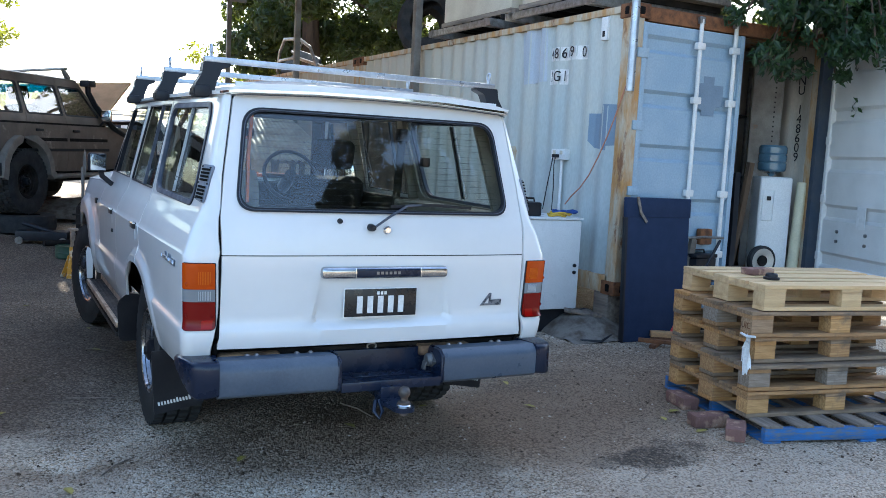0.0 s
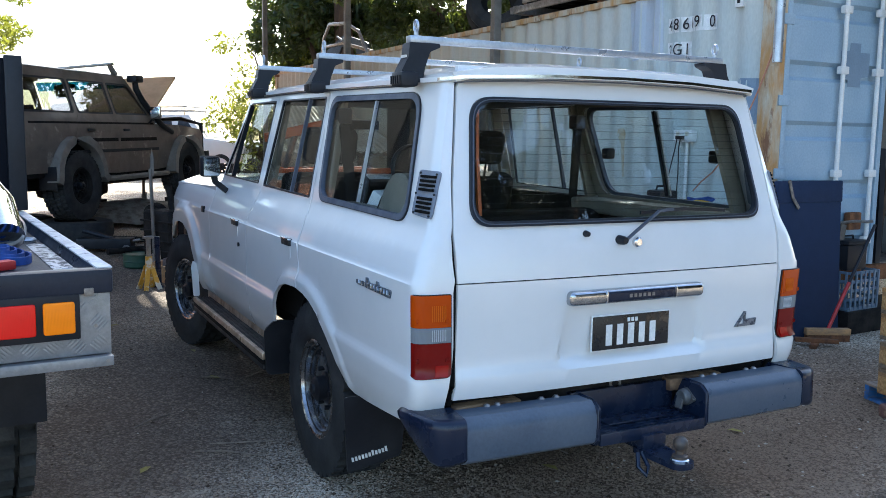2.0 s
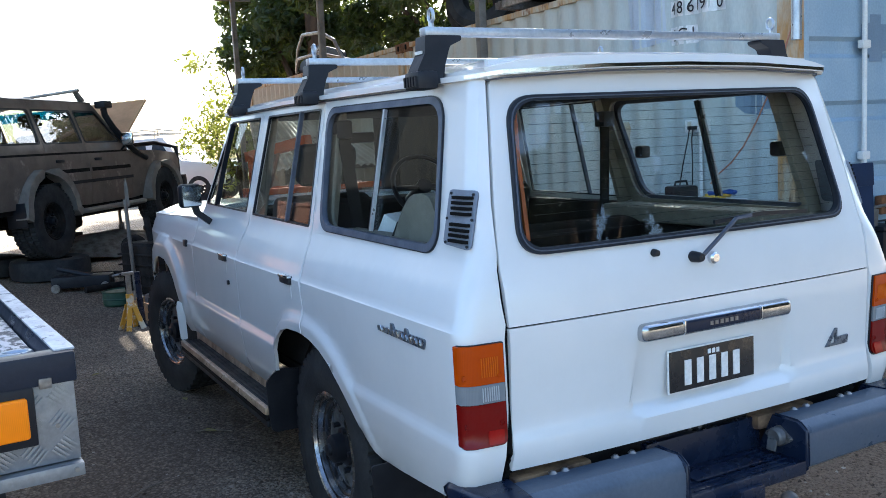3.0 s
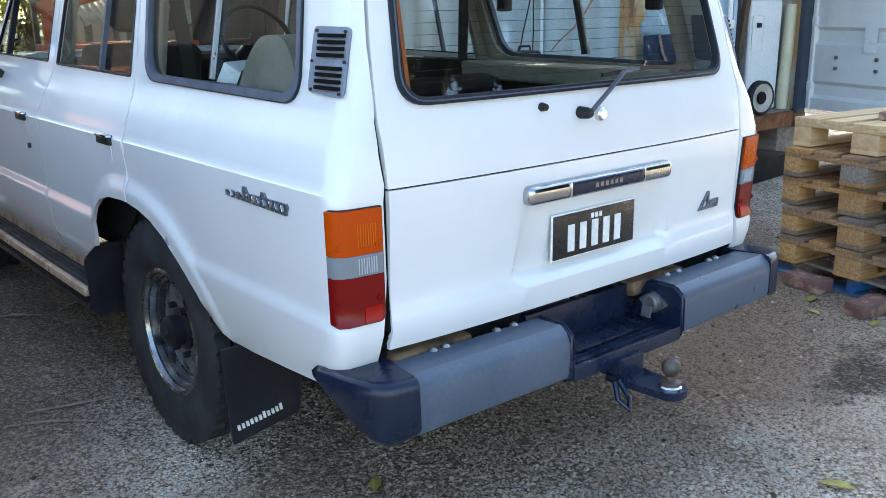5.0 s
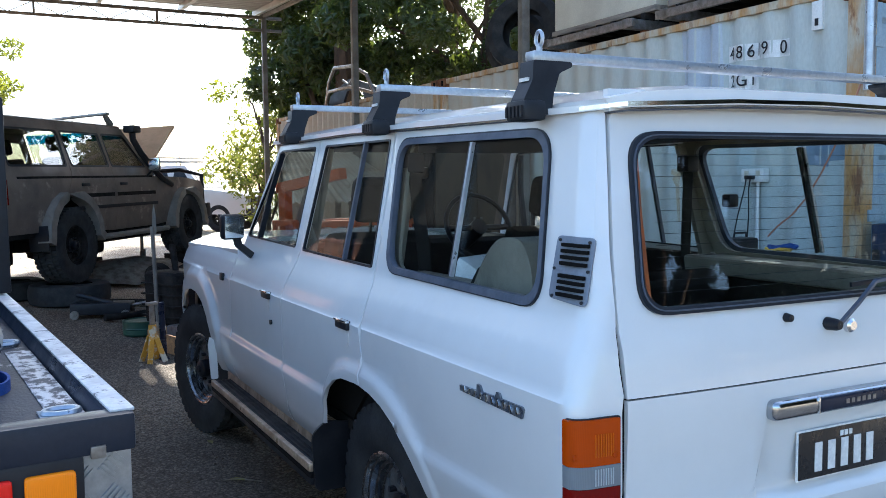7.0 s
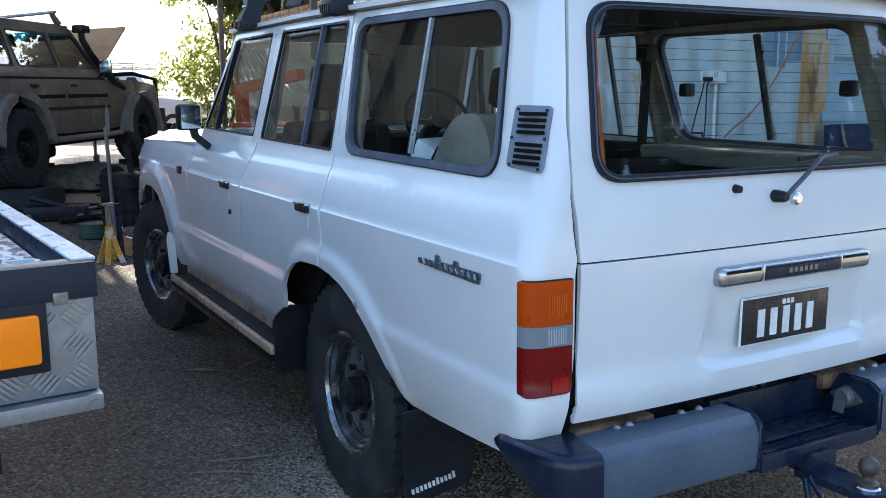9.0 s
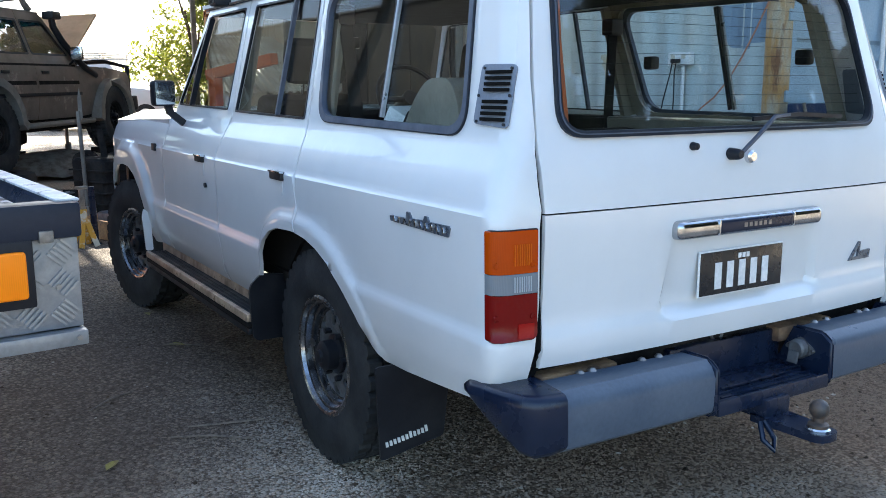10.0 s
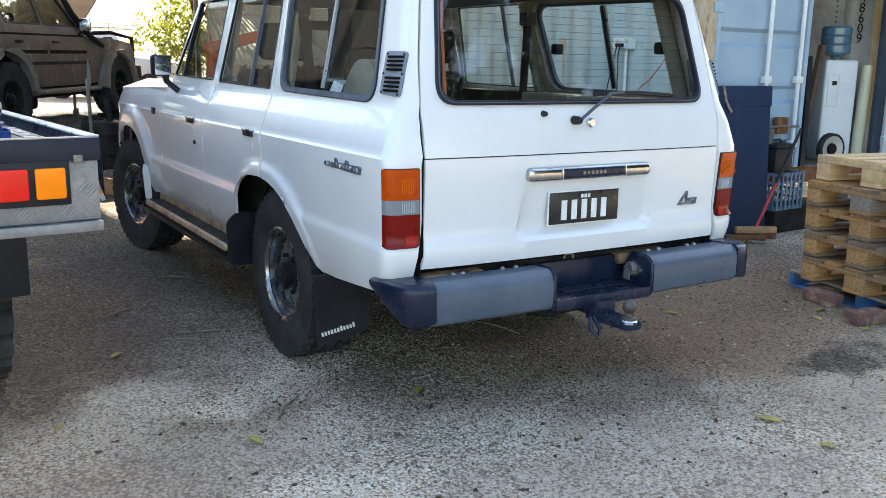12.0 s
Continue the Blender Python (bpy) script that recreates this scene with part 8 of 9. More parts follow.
    part("bull_bar_beam", new_box(-0.85, 0.85, 3.68, 3.85, 0.5, 0.72, 0.03), BLACK, car)
    part("bonnet", box(bmesh.new(), -0.72, 0.72, 0.0, 1.17, -0.02, 0.02, 0.015, m=Matrix.Translation((0, 2.08, 1.22)) @ Matrix.Rotation(radians(34), 4, "X")), BONNET_IN, car, "open tan bonnet, pale underside")
    part("snorkel", tube(bmesh.new(), [(0.88, 2.45, 1.02), (0.90, 2.12, 1.12), (0.88, 1.91, 1.25), (0.84, 1.70, 1.45), (0.80, 1.60, 1.62), (0.80, 1.58, 1.75)], 0.042, seg=10), BLACK, car)
    part("snorkel_head", new_box(0.73, 0.88, 1.48, 1.69, 1.71, 1.805, 0.02), BLACK, car)
    part("floor_pan", new_box(-0.8, 0.8, -1.22, 2.2, 0.50, 0.56), UNDER, car)
    part("rear_bumper", new_box(-0.88, 0.88, -1.42, -1.27, 0.5, 0.68, 0.03), UNDER, car)
    part("fuel_tank", new_box(-0.55, 0.5, -1.2, -0.65, 0.2, 0.5, 0.06), UNDER, car)
    part("transfer_case", new_box(-0.3, 0.35, 0.7, 1.5, 0.16, 0.5, 0.08), UNDER, car)
    part("sill", new_box(-0.78, 0.80, 0.5, 2.3, 0.34, 0.5, 0.03), UNDER, car)
    part("dashboard", new_box(-0.74, 0.74, 1.6, 1.95, 0.9, 1.2, 0.05), CABIN, car)
    for x in (-0.38, 0.38):
        seat(car, x, 1.0)
    seat(car, 0, 0.2, bench=0.36, back_h=0.5)
    for y in (RY, 2.85):
        part("axle", rod(bmesh.new(), (-0.7, y, 0.37 if y < 1 else 0.44), (0.7, y, 0.37 if y < 1 else 0.44), 0.06), UNDER, car)
    for sgn in (-1, 1):
        part("chassis_rail", new_box(sgn * 0.42, sgn * 0.5, -0.9, 3.5, 0.36, 0.5, 0.01), UNDER, car)
    # the tyres and stands that carry it
    for lx in (0.80, -0.80):
        p = m @ Vector((lx, RY, -0.06))
        g = ground_z(p.x, p.y)
        r, hh = 0.44, p.z + 0.018 - g
        t = thing("flat_tyre", "old dark tyre lying flat under a wheel", "tyre", pose(p.x, p.y, g), "tyres under the tan wagon")
        part("carcass", lathe(bmesh.new(), [(r * 0.55, 0.02), (r * 0.8, 0.0), (r * 0.96, 0.02), (r, hh * 0.3), (r, hh * 0.7), (r * 0.96, hh - 0.02), (r * 0.8, hh), (r * 0.55, hh - 0.02)], seg=40, close=False), TYRE, t)
    for lx in (0.5, -0.5):
        p = m @ Vector((lx, 2.2, 0.36))
        jack_stand(p.x, p.y, p.z - ground_z(p.x, p.y), POSTS, "dark steel stand under the tan wagon")
    # the far sides of the front wheels rest on blocks
    for lx in (0.80, -0.80):
        p = m @ Vector((lx, 2.85, 0))
        b = thing("timber_blocks", "stack of dark timber blocks under a front wheel", "timber", pose(p.x, p.y, ground_z(p.x, p.y), 0, 0, -39))
        n = max(1, int((p.z + 0.02 - ground_z(p.x, p.y)) / 0.12))
        hgt = (p.z + 0.015 - ground_z(p.x, p.y)) / n
        for k in range(n):
            part("timber", new_box(-0.25, 0.25, -0.12, 0.12, k * hgt, (k + 1) * hgt - 0.003, 0.006), UNDER, b)


def jack_stand(x, y, h, material, label):
    z = ground_z(x, y)
    j = thing("jack_stand", label, "jack stand", pose(x, y, z, 0, 0, 20), "jack stands")
    for a in range(4):
        c, s = math.cos(a * math.pi / 2 + 0.78), math.sin(a * math.pi / 2 + 0.78)
        part("leg", tube(bmesh.new(), [(0.1 * c, 0.1 * s, 0.0), (0.065 * c, 0.065 * s, h * 0.18), (0.024 * c, 0.024 * s, h * 0.44)], 0, flat=(0.022, 0.006)), material, j)
    part("collar", rod(bmesh.new(), (0, 0, h * 0.42), (0, 0, h * 0.62), 0.032), material, j)
    part("pawl", new_box(0.03, 0.05, -0.012, 0.012, h * 0.5, h * 0.66, 0.004), STEEL, j)
    part("column", new_box(-0.02, 0.02, -0.012, 0.012, h * 0.45, h - 0.02, 0.003), STEEL, j)
    part("saddle", new_box(-0.05, 0.05, -0.022, 0.022, h - 0.025, h, 0.008), STEEL, j)
    return j


def workshop_clutter():
    j = jack_stand(-0.80, 5.95, 0.50, STAND_PAINT, "chipped cream and yellow jack stand on the gravel")
    jh = thing("steel_pole", "black steel pole standing by the jack stand", "pole", pose(-0.70, 6.02, ground_z(-0.7, 6.02)))
    part("pole", rod(bmesh.new(), (0, 0, 0), (-0.012, 0.01, 0.48), 0.026), NAVY, jh)
    part("flange", rod(bmesh.new(), (0, 0, 0), (0, 0, 0.02), 0.05, 0.03), NAVY, jh)
    # gearbox on an engine crane leg
    def g(x, y):
        return ground_z(x, y)
    e = thing("gearbox", "greasy dark gearbox standing on the ground", "gearbox", pose(-0.42, 6.9, g(-0.42, 6.9), 0, 0, 25))
    part("housing", box(bmesh.new(), -0.2, 0.2, -0.24, 0.24, 0.12, 0.62, 0.06, seg=3), UNDER, e)
    part("bell", lathe(bmesh.new(), [(0.0, 0.0), (0.2, 0.0), (0.22, 0.03), (0.16, 0.12), (0.0, 0.12)], seg=24, close=False), ALLOY, e)
    part("shaft", rod(bmesh.new(), (0, 0, 0.6), (0, 0.05, 0.86), 0.03), UNDER, e)
    for k in range(4):
        part("rib", new_box(-0.215, 0.215, -0.255, 0.255, 0.2 + k * 0.1, 0.215 + k * 0.1, 0.004), UNDER, e)
    s = thing("shovel", "long-handled dark steel shovel stuck upright", "shovel", pose(-0.62, 6.75, g(-0.6, 6.75)))
    part("handle", rod(bmesh.new(), (0, 0, 0.0), (-0.02, 0.05, 1.05), 0.018), POSTS, s)
    part("blade", panel(rounded([(-0.018, 0.98), (0.018, 0.98), (0.016, 1.16), (0.0, 1.26), (-0.016, 1.16)], 0.01), [], lambda x, z: Vector((x, 0.05 + 0.6 * x * x, z)), (0, 1, 0), 0.004, 0.05), POSTS, s)
    d = thing("green_drum", "short green enamelled drum on the gravel", "drum", pose(-0.72, 7.1, g(-0.7, 7.1)))
    part("drum", lathe(bmesh.new(), [(0.0, 0.0), (0.16, 0.0), (0.17, 0.015), (0.17, 0.06), (0.175, 0.067), (0.17, 0.074), (0.17, 0.13), (0.175, 0.137), (0.16, 0.141), (0.155, 0.13), (0.0, 0.13)], seg=28, close=False), GREEN, d)
    f = thing("trolley_jack", "black trolley jack lying on the gravel", "jack", pose(-0.95, 8.1, g(-0.95, 8.1), 0, 0, 70))
    part("body", new_box(-0.12, 0.12, -0.3, 0.3, 0.04, 0.16, 0.02), BLACK, f)
    part("arm", tube(bmesh.new(), [(0, -0.1, 0.14), (0, 0.25, 0.24)], 0.03), BLACK, f)
    part("handle", rod(bmesh.new(), (0, -0.28, 0.12), (0.05, -0.75, 0.2), 0.016), STEEL, f)
    for x in (-0.13, 0.13):
        for y in (-0.25, 0.25):
            part("wheel", lathe(bmesh.new(), [(0.0, -0.015), (0.045, -0.015), (0.045, 0.015), (0.0, 0.015)], Matrix.Translation((x, y, 0.045)) @ Matrix.Rotation(radians(90), 4, "Y"), 14, close=False), STEEL, f)
    dm = thing("soil_mound", "low bank of brown earth behind the tan wagon", "soil", pose(-0.3, 10.9, g(-0.3, 10.9)))
    bm = bmesh.new()
    rows = [[bm.verts.new(((i - 9) * 0.13, (j - 5) * 0.13, max(-0.01, 0.36 * max(0, 1 - ((i - 9) / 9.5) ** 2) * max(0, 1 - ((j - 5) / 5.5) ** 2) + 0.05 * noise.noise(Vector((i, j, 3)) * 0.55)))) for i in range(19)] for j in range(11)]
    for a, b in zip(rows, rows[1:]):
        for i in range(18):
            bm.faces.new((a[i], a[i + 1], b[i + 1], b[i]))
    part("soil", bm, EARTH, dm)
    c = thing("timber_crate", "low weathered timber crate with loose engine parts", "crate", pose(-0.40, 6.35, g(-0.4, 6.35), 0, 0, 15))
    for x in (-0.28, 0.26):
        part("side_board", new_box(x, x + 0.02, -0.3, 0.3, 0.0, 0.16, 0.003), PINE_OLD, c)
    for y in (-0.3, 0.28):
        part("end_board", new_box(-0.258, 0.258, y, y + 0.02, 0.0, 0.16, 0.003), PINE_OLD, c)
    part("base_board", new_box(-0.258, 0.258, -0.278, 0.278, 0.0, 0.02), PINE_OLD, c)
    part("cylinder_head", new_box(-0.15, 0.15, -0.22, 0.2, 0.022, 0.2, 0.03), ALLOY, c)
    part("manifold", tube(bmesh.new(), [(-0.18, -0.15, 0.2), (0.0, -0.1, 0.32), (0.16, 0.05, 0.26), (0.2, 0.2, 0.12)], 0.035), RUST, c)
    for n, (x, y, r, hh) in enumerate(((-0.15, 7.75, 0.34, 0.22), (-1.75, 9.9, 0.36, 0.24), (0.2, 8.9, 0.33, 0.2))):
        t = thing("flat_tyre", "old dark tyre lying on the ground", "tyre", pose(x, y, g(x, y)), "loose tyres in the yard")
        part("carcass", lathe(bmesh.new(), [(r * 0.55, 0.02), (r * 0.8, 0.0), (r * 0.96, 0.02), (r, hh * 0.3), (r, hh * 0.7), (r * 0.96, hh - 0.02), (r * 0.8, hh), (r * 0.55, hh - 0.02)], seg=32, close=False), TYRE, t)
    e = thing("engine_block", "greasy black engine block on the ground", "engine", pose(-0.05, 7.0, g(0, 7), 0, 0, 40))
    part("block", box(bmesh.new(), -0.2, 0.2, -0.3, 0.3, 0.0, 0.42, 0.04), UNDER, e)
    part("rocker_cover", new_box(-0.12, 0.12, -0.28, 0.28, 0.42, 0.5, 0.03), BLACK, e)
    for k in range(4):
        part("exhaust_port", rod(bmesh.new(), (0.19, -0.21 + k * 0.14, 0.3), (0.23, -0.21 + k * 0.14, 0.3), 0.04), RUST, e)
    part("pulley", lathe(bmesh.new(), [(0.02, -0.02), (0.1, -0.02), (0.09, 0.0), (0.1, 0.02), (0.02, 0.02)], Matrix.Translation((0.0, -0.33, 0.15)) @ Matrix.Rotation(radians(90), 4, "X"), 20), STEEL, e)
    w = thing("axle_assembly", "dark rear axle with brake drums standing on end", "axle", pose(-0.25, 7.35, g(-0.2, 7.3), 0, 0, 30))
    part("tube", tube(bmesh.new(), [(-0.3, 0, 0.5), (0.3, 0.1, 0.62), (0.75, 0.2, 0.66)], 0.045), UNDER, w)
    part("drum", rod(bmesh.new(), (-0.36, -0.01, 0.49), (-0.28, 0.0, 0.51), 0.15, seg=24), UNDER, w)
    part("prop", rod(bmesh.new(), (0.2, 0.08, 0.0), (0.2, 0.08, 0.6), 0.04), POSTS, w)
    part("prop", rod(bmesh.new(), (-0.32, 0.0, 0.0), (-0.32, 0.0, 0.36), 0.05), POSTS, w)
    for n, (x, y, a, l) in enumerate(((-0.55, 7.9, 20, 0.9), (-0.2, 7.6, 80, 0.7), (-0.5, 8.6, -35, 1.1))):
        r = thing("drive_shaft", "dark greasy drive shaft lying on the ground", "shaft", pose(x, y, g(x, y) + 0.05, 0, 0, a), "drive shafts")
        part("tube", rod(bmesh.new(), (-l / 2, 0, 0), (l / 2, 0, 0), 0.035), UNDER, r)
        part("flange", rod(bmesh.new(), (l / 2, 0, 0), (l / 2 + 0.03, 0, 0), 0.05), STEEL, r)


def lean_to():
    # low sunlit roof ahead of the wagon, seen only through its windows
    l = thing("lean_to_roof", "low lean-to of weathered corrugated sheet on timber posts", "roof")
    bm = bmesh.new()
    prev = None
    for k in range(111):
        o = 0.014 * math.cos(2 * math.pi * k / 6)
        cur = (bm.verts.new((1.15 + k * 0.0163, 8.4, 1.28 + o)), bm.verts.new((1.92 + k * 0.0093, 11.4, 2.1 + o)))
        if prev:
            bm.faces.new((prev[0], cur[0], cur[1], prev[1]))
        prev = cur
    part("corrugated_sheet", bm, SUN_SHEET, l, smooth=60)
    for y in (8.5, 9.9, 11.3):
        z = 1.28 + (y - 8.4) * 0.2733
        part("batten", new_box(1.95, 2.93, y - 0.03, y + 0.03, z - 0.07, z - 0.013), GREY_WOOD, l)
        for x in (2.0, 2.86):
            part("post", new_box(x - 0.04, x + 0.04, y - 0.028, y + 0.028, ground_z(x, y) - 0.01, z - 0.071), GREY_WOOD, l)
    c = thing("engine_crane", "orange-red folding engine crane ahead of the wagon", "crane", pose(0.75, 7.2, ground_z(0.75, 7.2), 0, 0, 20))
    part("mast", new_box(-0.05, 0.05, -0.05, 0.05, 0.08, 1.38, 0.008), CRANE, c)
    part("boom", tube(bmesh.new(), [(0, 0.1, 1.36), (0, -0.9, 1.5)], 0, flat=(0.045, 0.05)), CRANE, c)
    part("ram", rod(bmesh.new(), (0, -0.06, 0.75), (0, -0.4, 1.4), 0.035), STEEL, c)
    for s in (-1, 1):
        part("leg", tube(bmesh.new(), [(s * 0.1, 0.1, 0.09), (s * 0.35, -1.0, 0.09)], 0, flat=(0.035, 0.04)), CRANE, c)
        part("castor", rod(bmesh.new(), (s * 0.33, -0.95, 0.045), (s * 0.37, -0.95, 0.045), 0.045, seg=14), BLACK, c)
    part("base", new_box(-0.3, 0.3, 0.05, 0.17, 0.0, 0.13, 0.01), CRANE, c)


def ahead_of_the_wagon():
    fr = thing("parts_bench", "orange-red steel bench frame with bright metal parts on it", "bench", pose(0.62, 6.45, ground_z(0.62, 6.45), 0, 0, 6))
    for y in (0.0, 0.5):
        for z in (0.42, 0.78, 1.02):
            part("rail", new_box(0.0, 1.35, y, y + 0.05, z, z + 0.06, 0.006), CRANE, fr)
        for x in (0.0, 0.65, 1.3):
            part("leg", new_box(x, x + 0.05, y + 0.051, y + 0.1, 0.0, 1.08, 0.006), CRANE, fr)
    part("apron", new_box(0.06, 1.3, 0.012, 0.03, 0.5, 0.77, 0.004), CRANE, fr)
    part("bench_top", new_box(-0.02, 1.37, -0.01, 0.61, 0.842, 0.862, 0.004), GREY_WOOD, fr)
    for k in range(9):
        part("metal_part", box(bmesh.new(), -0.03, 0.03, -0.03, 0.03, 0.0, 0.13 + 0.05 * (k % 3), 0.012, m=Matrix.Translation((0.1 + k * 0.13, 0.2 + 0.05 * (k % 2), 0.862)) @ Matrix.Rotation(0.4 * k, 4, "Z")), RAIL if k % 2 else BRICK, fr)
    # made-up dark cupboard, added to darken what shows through the wagon's windows
    cb = thing("cupboard", "dark brown cupboard added to darken the view through the wagon", "cupboard", pose(1.95, 6.2, ground_z(1.95, 6.2), 0, 0, 4))
    part("carcass", new_box(0.0, 1.0, 0.0, 0.5, 0.06, 2.0, 0.01), UNDER, cb)
    part("plinth", new_box(0.02, 0.98, 0.03, 0.48, 0.0, 0.06), BLACK, cb)
    for x in (0.01, 0.505):
        d = part("door", new_box(x, x + 0.485, -0.022, -0.002, 0.08, 1.98, 0.006), BARK, cb)
        part("handle", new_box(x + (0.44 if x < 0.2 else 0.03), x + (0.455 if x < 0.2 else 0.045), -0.045, -0.022, 0.98, 1.1, 0.004), STEEL, d)


def far_wagon():
    # a white four-wheel drive seen past the tan one, nose towards the shed
    m = Matrix.Translation((3.3, 25.0, ground_z(3.3, 25.0))) @ Matrix.Rotation(radians(229), 4, "Z")
    c = thing("parked_wagon", "white four-wheel-drive wagon with a roof rack, parked in the sun", "car", m)
    prof = [(-2.2, 0.5), (-2.25, 1.05), (-2.1, 1.2), (-1.9, 1.85), (0.35, 1.9), (0.95, 1.22), (2.2, 1.08), (2.3, 0.9), (2.3, 0.5)]
    bm = bmesh.new()
    rows = []
    for x in (-0.88, -0.86, 0.86, 0.88):
        k = 1.0 if abs(x) < 0.87 else 0.97
        rows.append([bm.verts.new((x * (1 - 0.16 * max(0, (z - 1.15) / 0.75)), y * k, 0.5 + (z - 0.5) * k)) for y, z in prof])
    for a, b in zip(rows, rows[1:]):
        for i in range(len(prof)):
            bm.faces.new((a[i], a[(i + 1) % len(prof)], b[(i + 1) % len(prof)], b[i]))
    bm.faces.new(rows[0])
    bm.faces.new(rows[-1][::-1])
    bmesh.ops.recalc_face_normals(bm, faces=bm.faces)
    part("body", bm, PAINT, c)
    part("windscreen", panel(rounded([(-0.72, 1.26), (0.72, 1.26), (0.66, 1.80), (-0.66, 1.80)], 0.05), [], lambda x, z: Vector((x, 0.935 - (z - 1.24) * 0.88 + 0.02, z)), (0, -1, 0), 0.02, 0.3), DARK_PANE, c)
    for sgn in (-1, 1):
        for y0, y1 in ((-1.8, -0.9), (-0.8, -0.1), (-0.02, 0.65)):
            part("side_window", panel(rounded([(y0, 1.28), (y1, 1.28), (y1 - 0.1 - (0.25 if y1 > 0.5 else 0), 1.76), (y0 + 0.06, 1.76)], 0.04), [], lambda y, z, s=sgn: Vector((s * (0.883 * (1 - 0.16 * (z - 1.15) / 0.75) + 0.004), y, z)), (-sgn, 0, 0), 0.01, 0.4), DARK_PANE, c)
        part("mirror", new_box(sgn * 0.95, sgn * 1.12, 0.72, 0.78, 1.22, 1.42, 0.02), PAINT, c)
        part("headlamp", new_box(sgn * 0.55, sgn * 0.78, 2.27, 2.32, 0.82, 0.98, 0.01), CLEAR, c)
        for y in (-1.4, 1.45):
            wheel(c, sgn * 0.76, y, 0.4, sgn, radius=0.4, width=0.25, rim_mat=UNDER)
        part("rack_side", tube(bmesh.new(), [(sgn * 0.62, -1.6, 2.02), (sgn * 0.62, 0.2, 2.02)], 0.02), STEEL, c)
        part("rack_top_rail", tube(bmesh.new(), [(sgn * 0.64, -1.6, 2.14), (sgn * 0.64, 0.25, 2.14)], 0.015), STEEL, c)
        for y in (-1.5, -0.7, 0.15):
            part("rack_post", tube(bmesh.new(), [(sgn * 0.62, y, 1.86), (sgn * 0.64, y, 2.14)], 0.014), STEEL, c)
    for y in (-1.6, -1.1, -0.6, -0.1, 0.25):
        part("rack_slat", new_box(-0.63, 0.63, y - 0.03, y + 0.03, 2.02, 2.045, 0.003), STEEL, c)
    part("rack_front_rail", tube(bmesh.new(), [(-0.64, 0.25, 2.14), (0.64, 0.25, 2.14)], 0.015), STEEL, c)
    part("grille", new_box(-0.52, 0.52, 2.28, 2.315, 0.78, 0.99, 0.006), BLACK, c)
    part("bull_bar", tube(bmesh.new(), [(-0.8, 2.42, 0.5), (-0.8, 2.46, 1.1), (0.8, 2.46, 1.1), (0.8, 2.42, 0.5)], 0.035), BLACK, c)
    part("bumper", new_box(-0.88, 0.88, 2.28, 2.45, 0.45, 0.65, 0.02), BLACK, c)


# ---- trees ----
def leaf_cloud(name, centres, n, size, material, parent, seed, droop=0.0):
    """A crown of many small folded leaves gathered in clumps."""
    rng = np.random.default_rng(seed)
    c = np.array([(x, y, z, r) for x, y, z, r in centres])
    w = c[:, 3] ** 2
    pick = rng.choice(len(c), n, p=w / w.sum())
    d = rng.normal(size=(n, 3))
    d /= np.linalg.norm(d, axis=1)[:, None]
    rad = c[pick, 3] * (0.45 + 0.6 * rng.random(n) ** 0.6)
    p = c[pick, :3] + d * rad[:, None] * np.array([1, 1, 0.8])
    a = rng.normal(size=(n, 3)) + np.array([0, 0, -droop])
    a /= np.linalg.norm(a, axis=1)[:, None]
    b = np.cross(a, rng.normal(size=(n, 3)))
    b /= np.linalg.norm(b, axis=1)[:, None]
    nrm = np.cross(a, b)
    s = size * (0.6 + 0.8 * rng.random(n))[:, None]
    v = np.stack([p - a * s * 0.5, p + b * s * 0.21 + nrm * s * 0.06, p + a * s * 0.55, p - b * s * 0.21 + nrm * s * 0.06], 1).reshape(-1, 3)
    i = np.arange(n) * 4
    f = np.concatenate([np.stack([i, i + 1, i + 2], 1), np.stack([i, i + 2, i + 3], 1)])
    ob = mesh_from(name, v, f, material)
    ob.parent = parent
    return ob


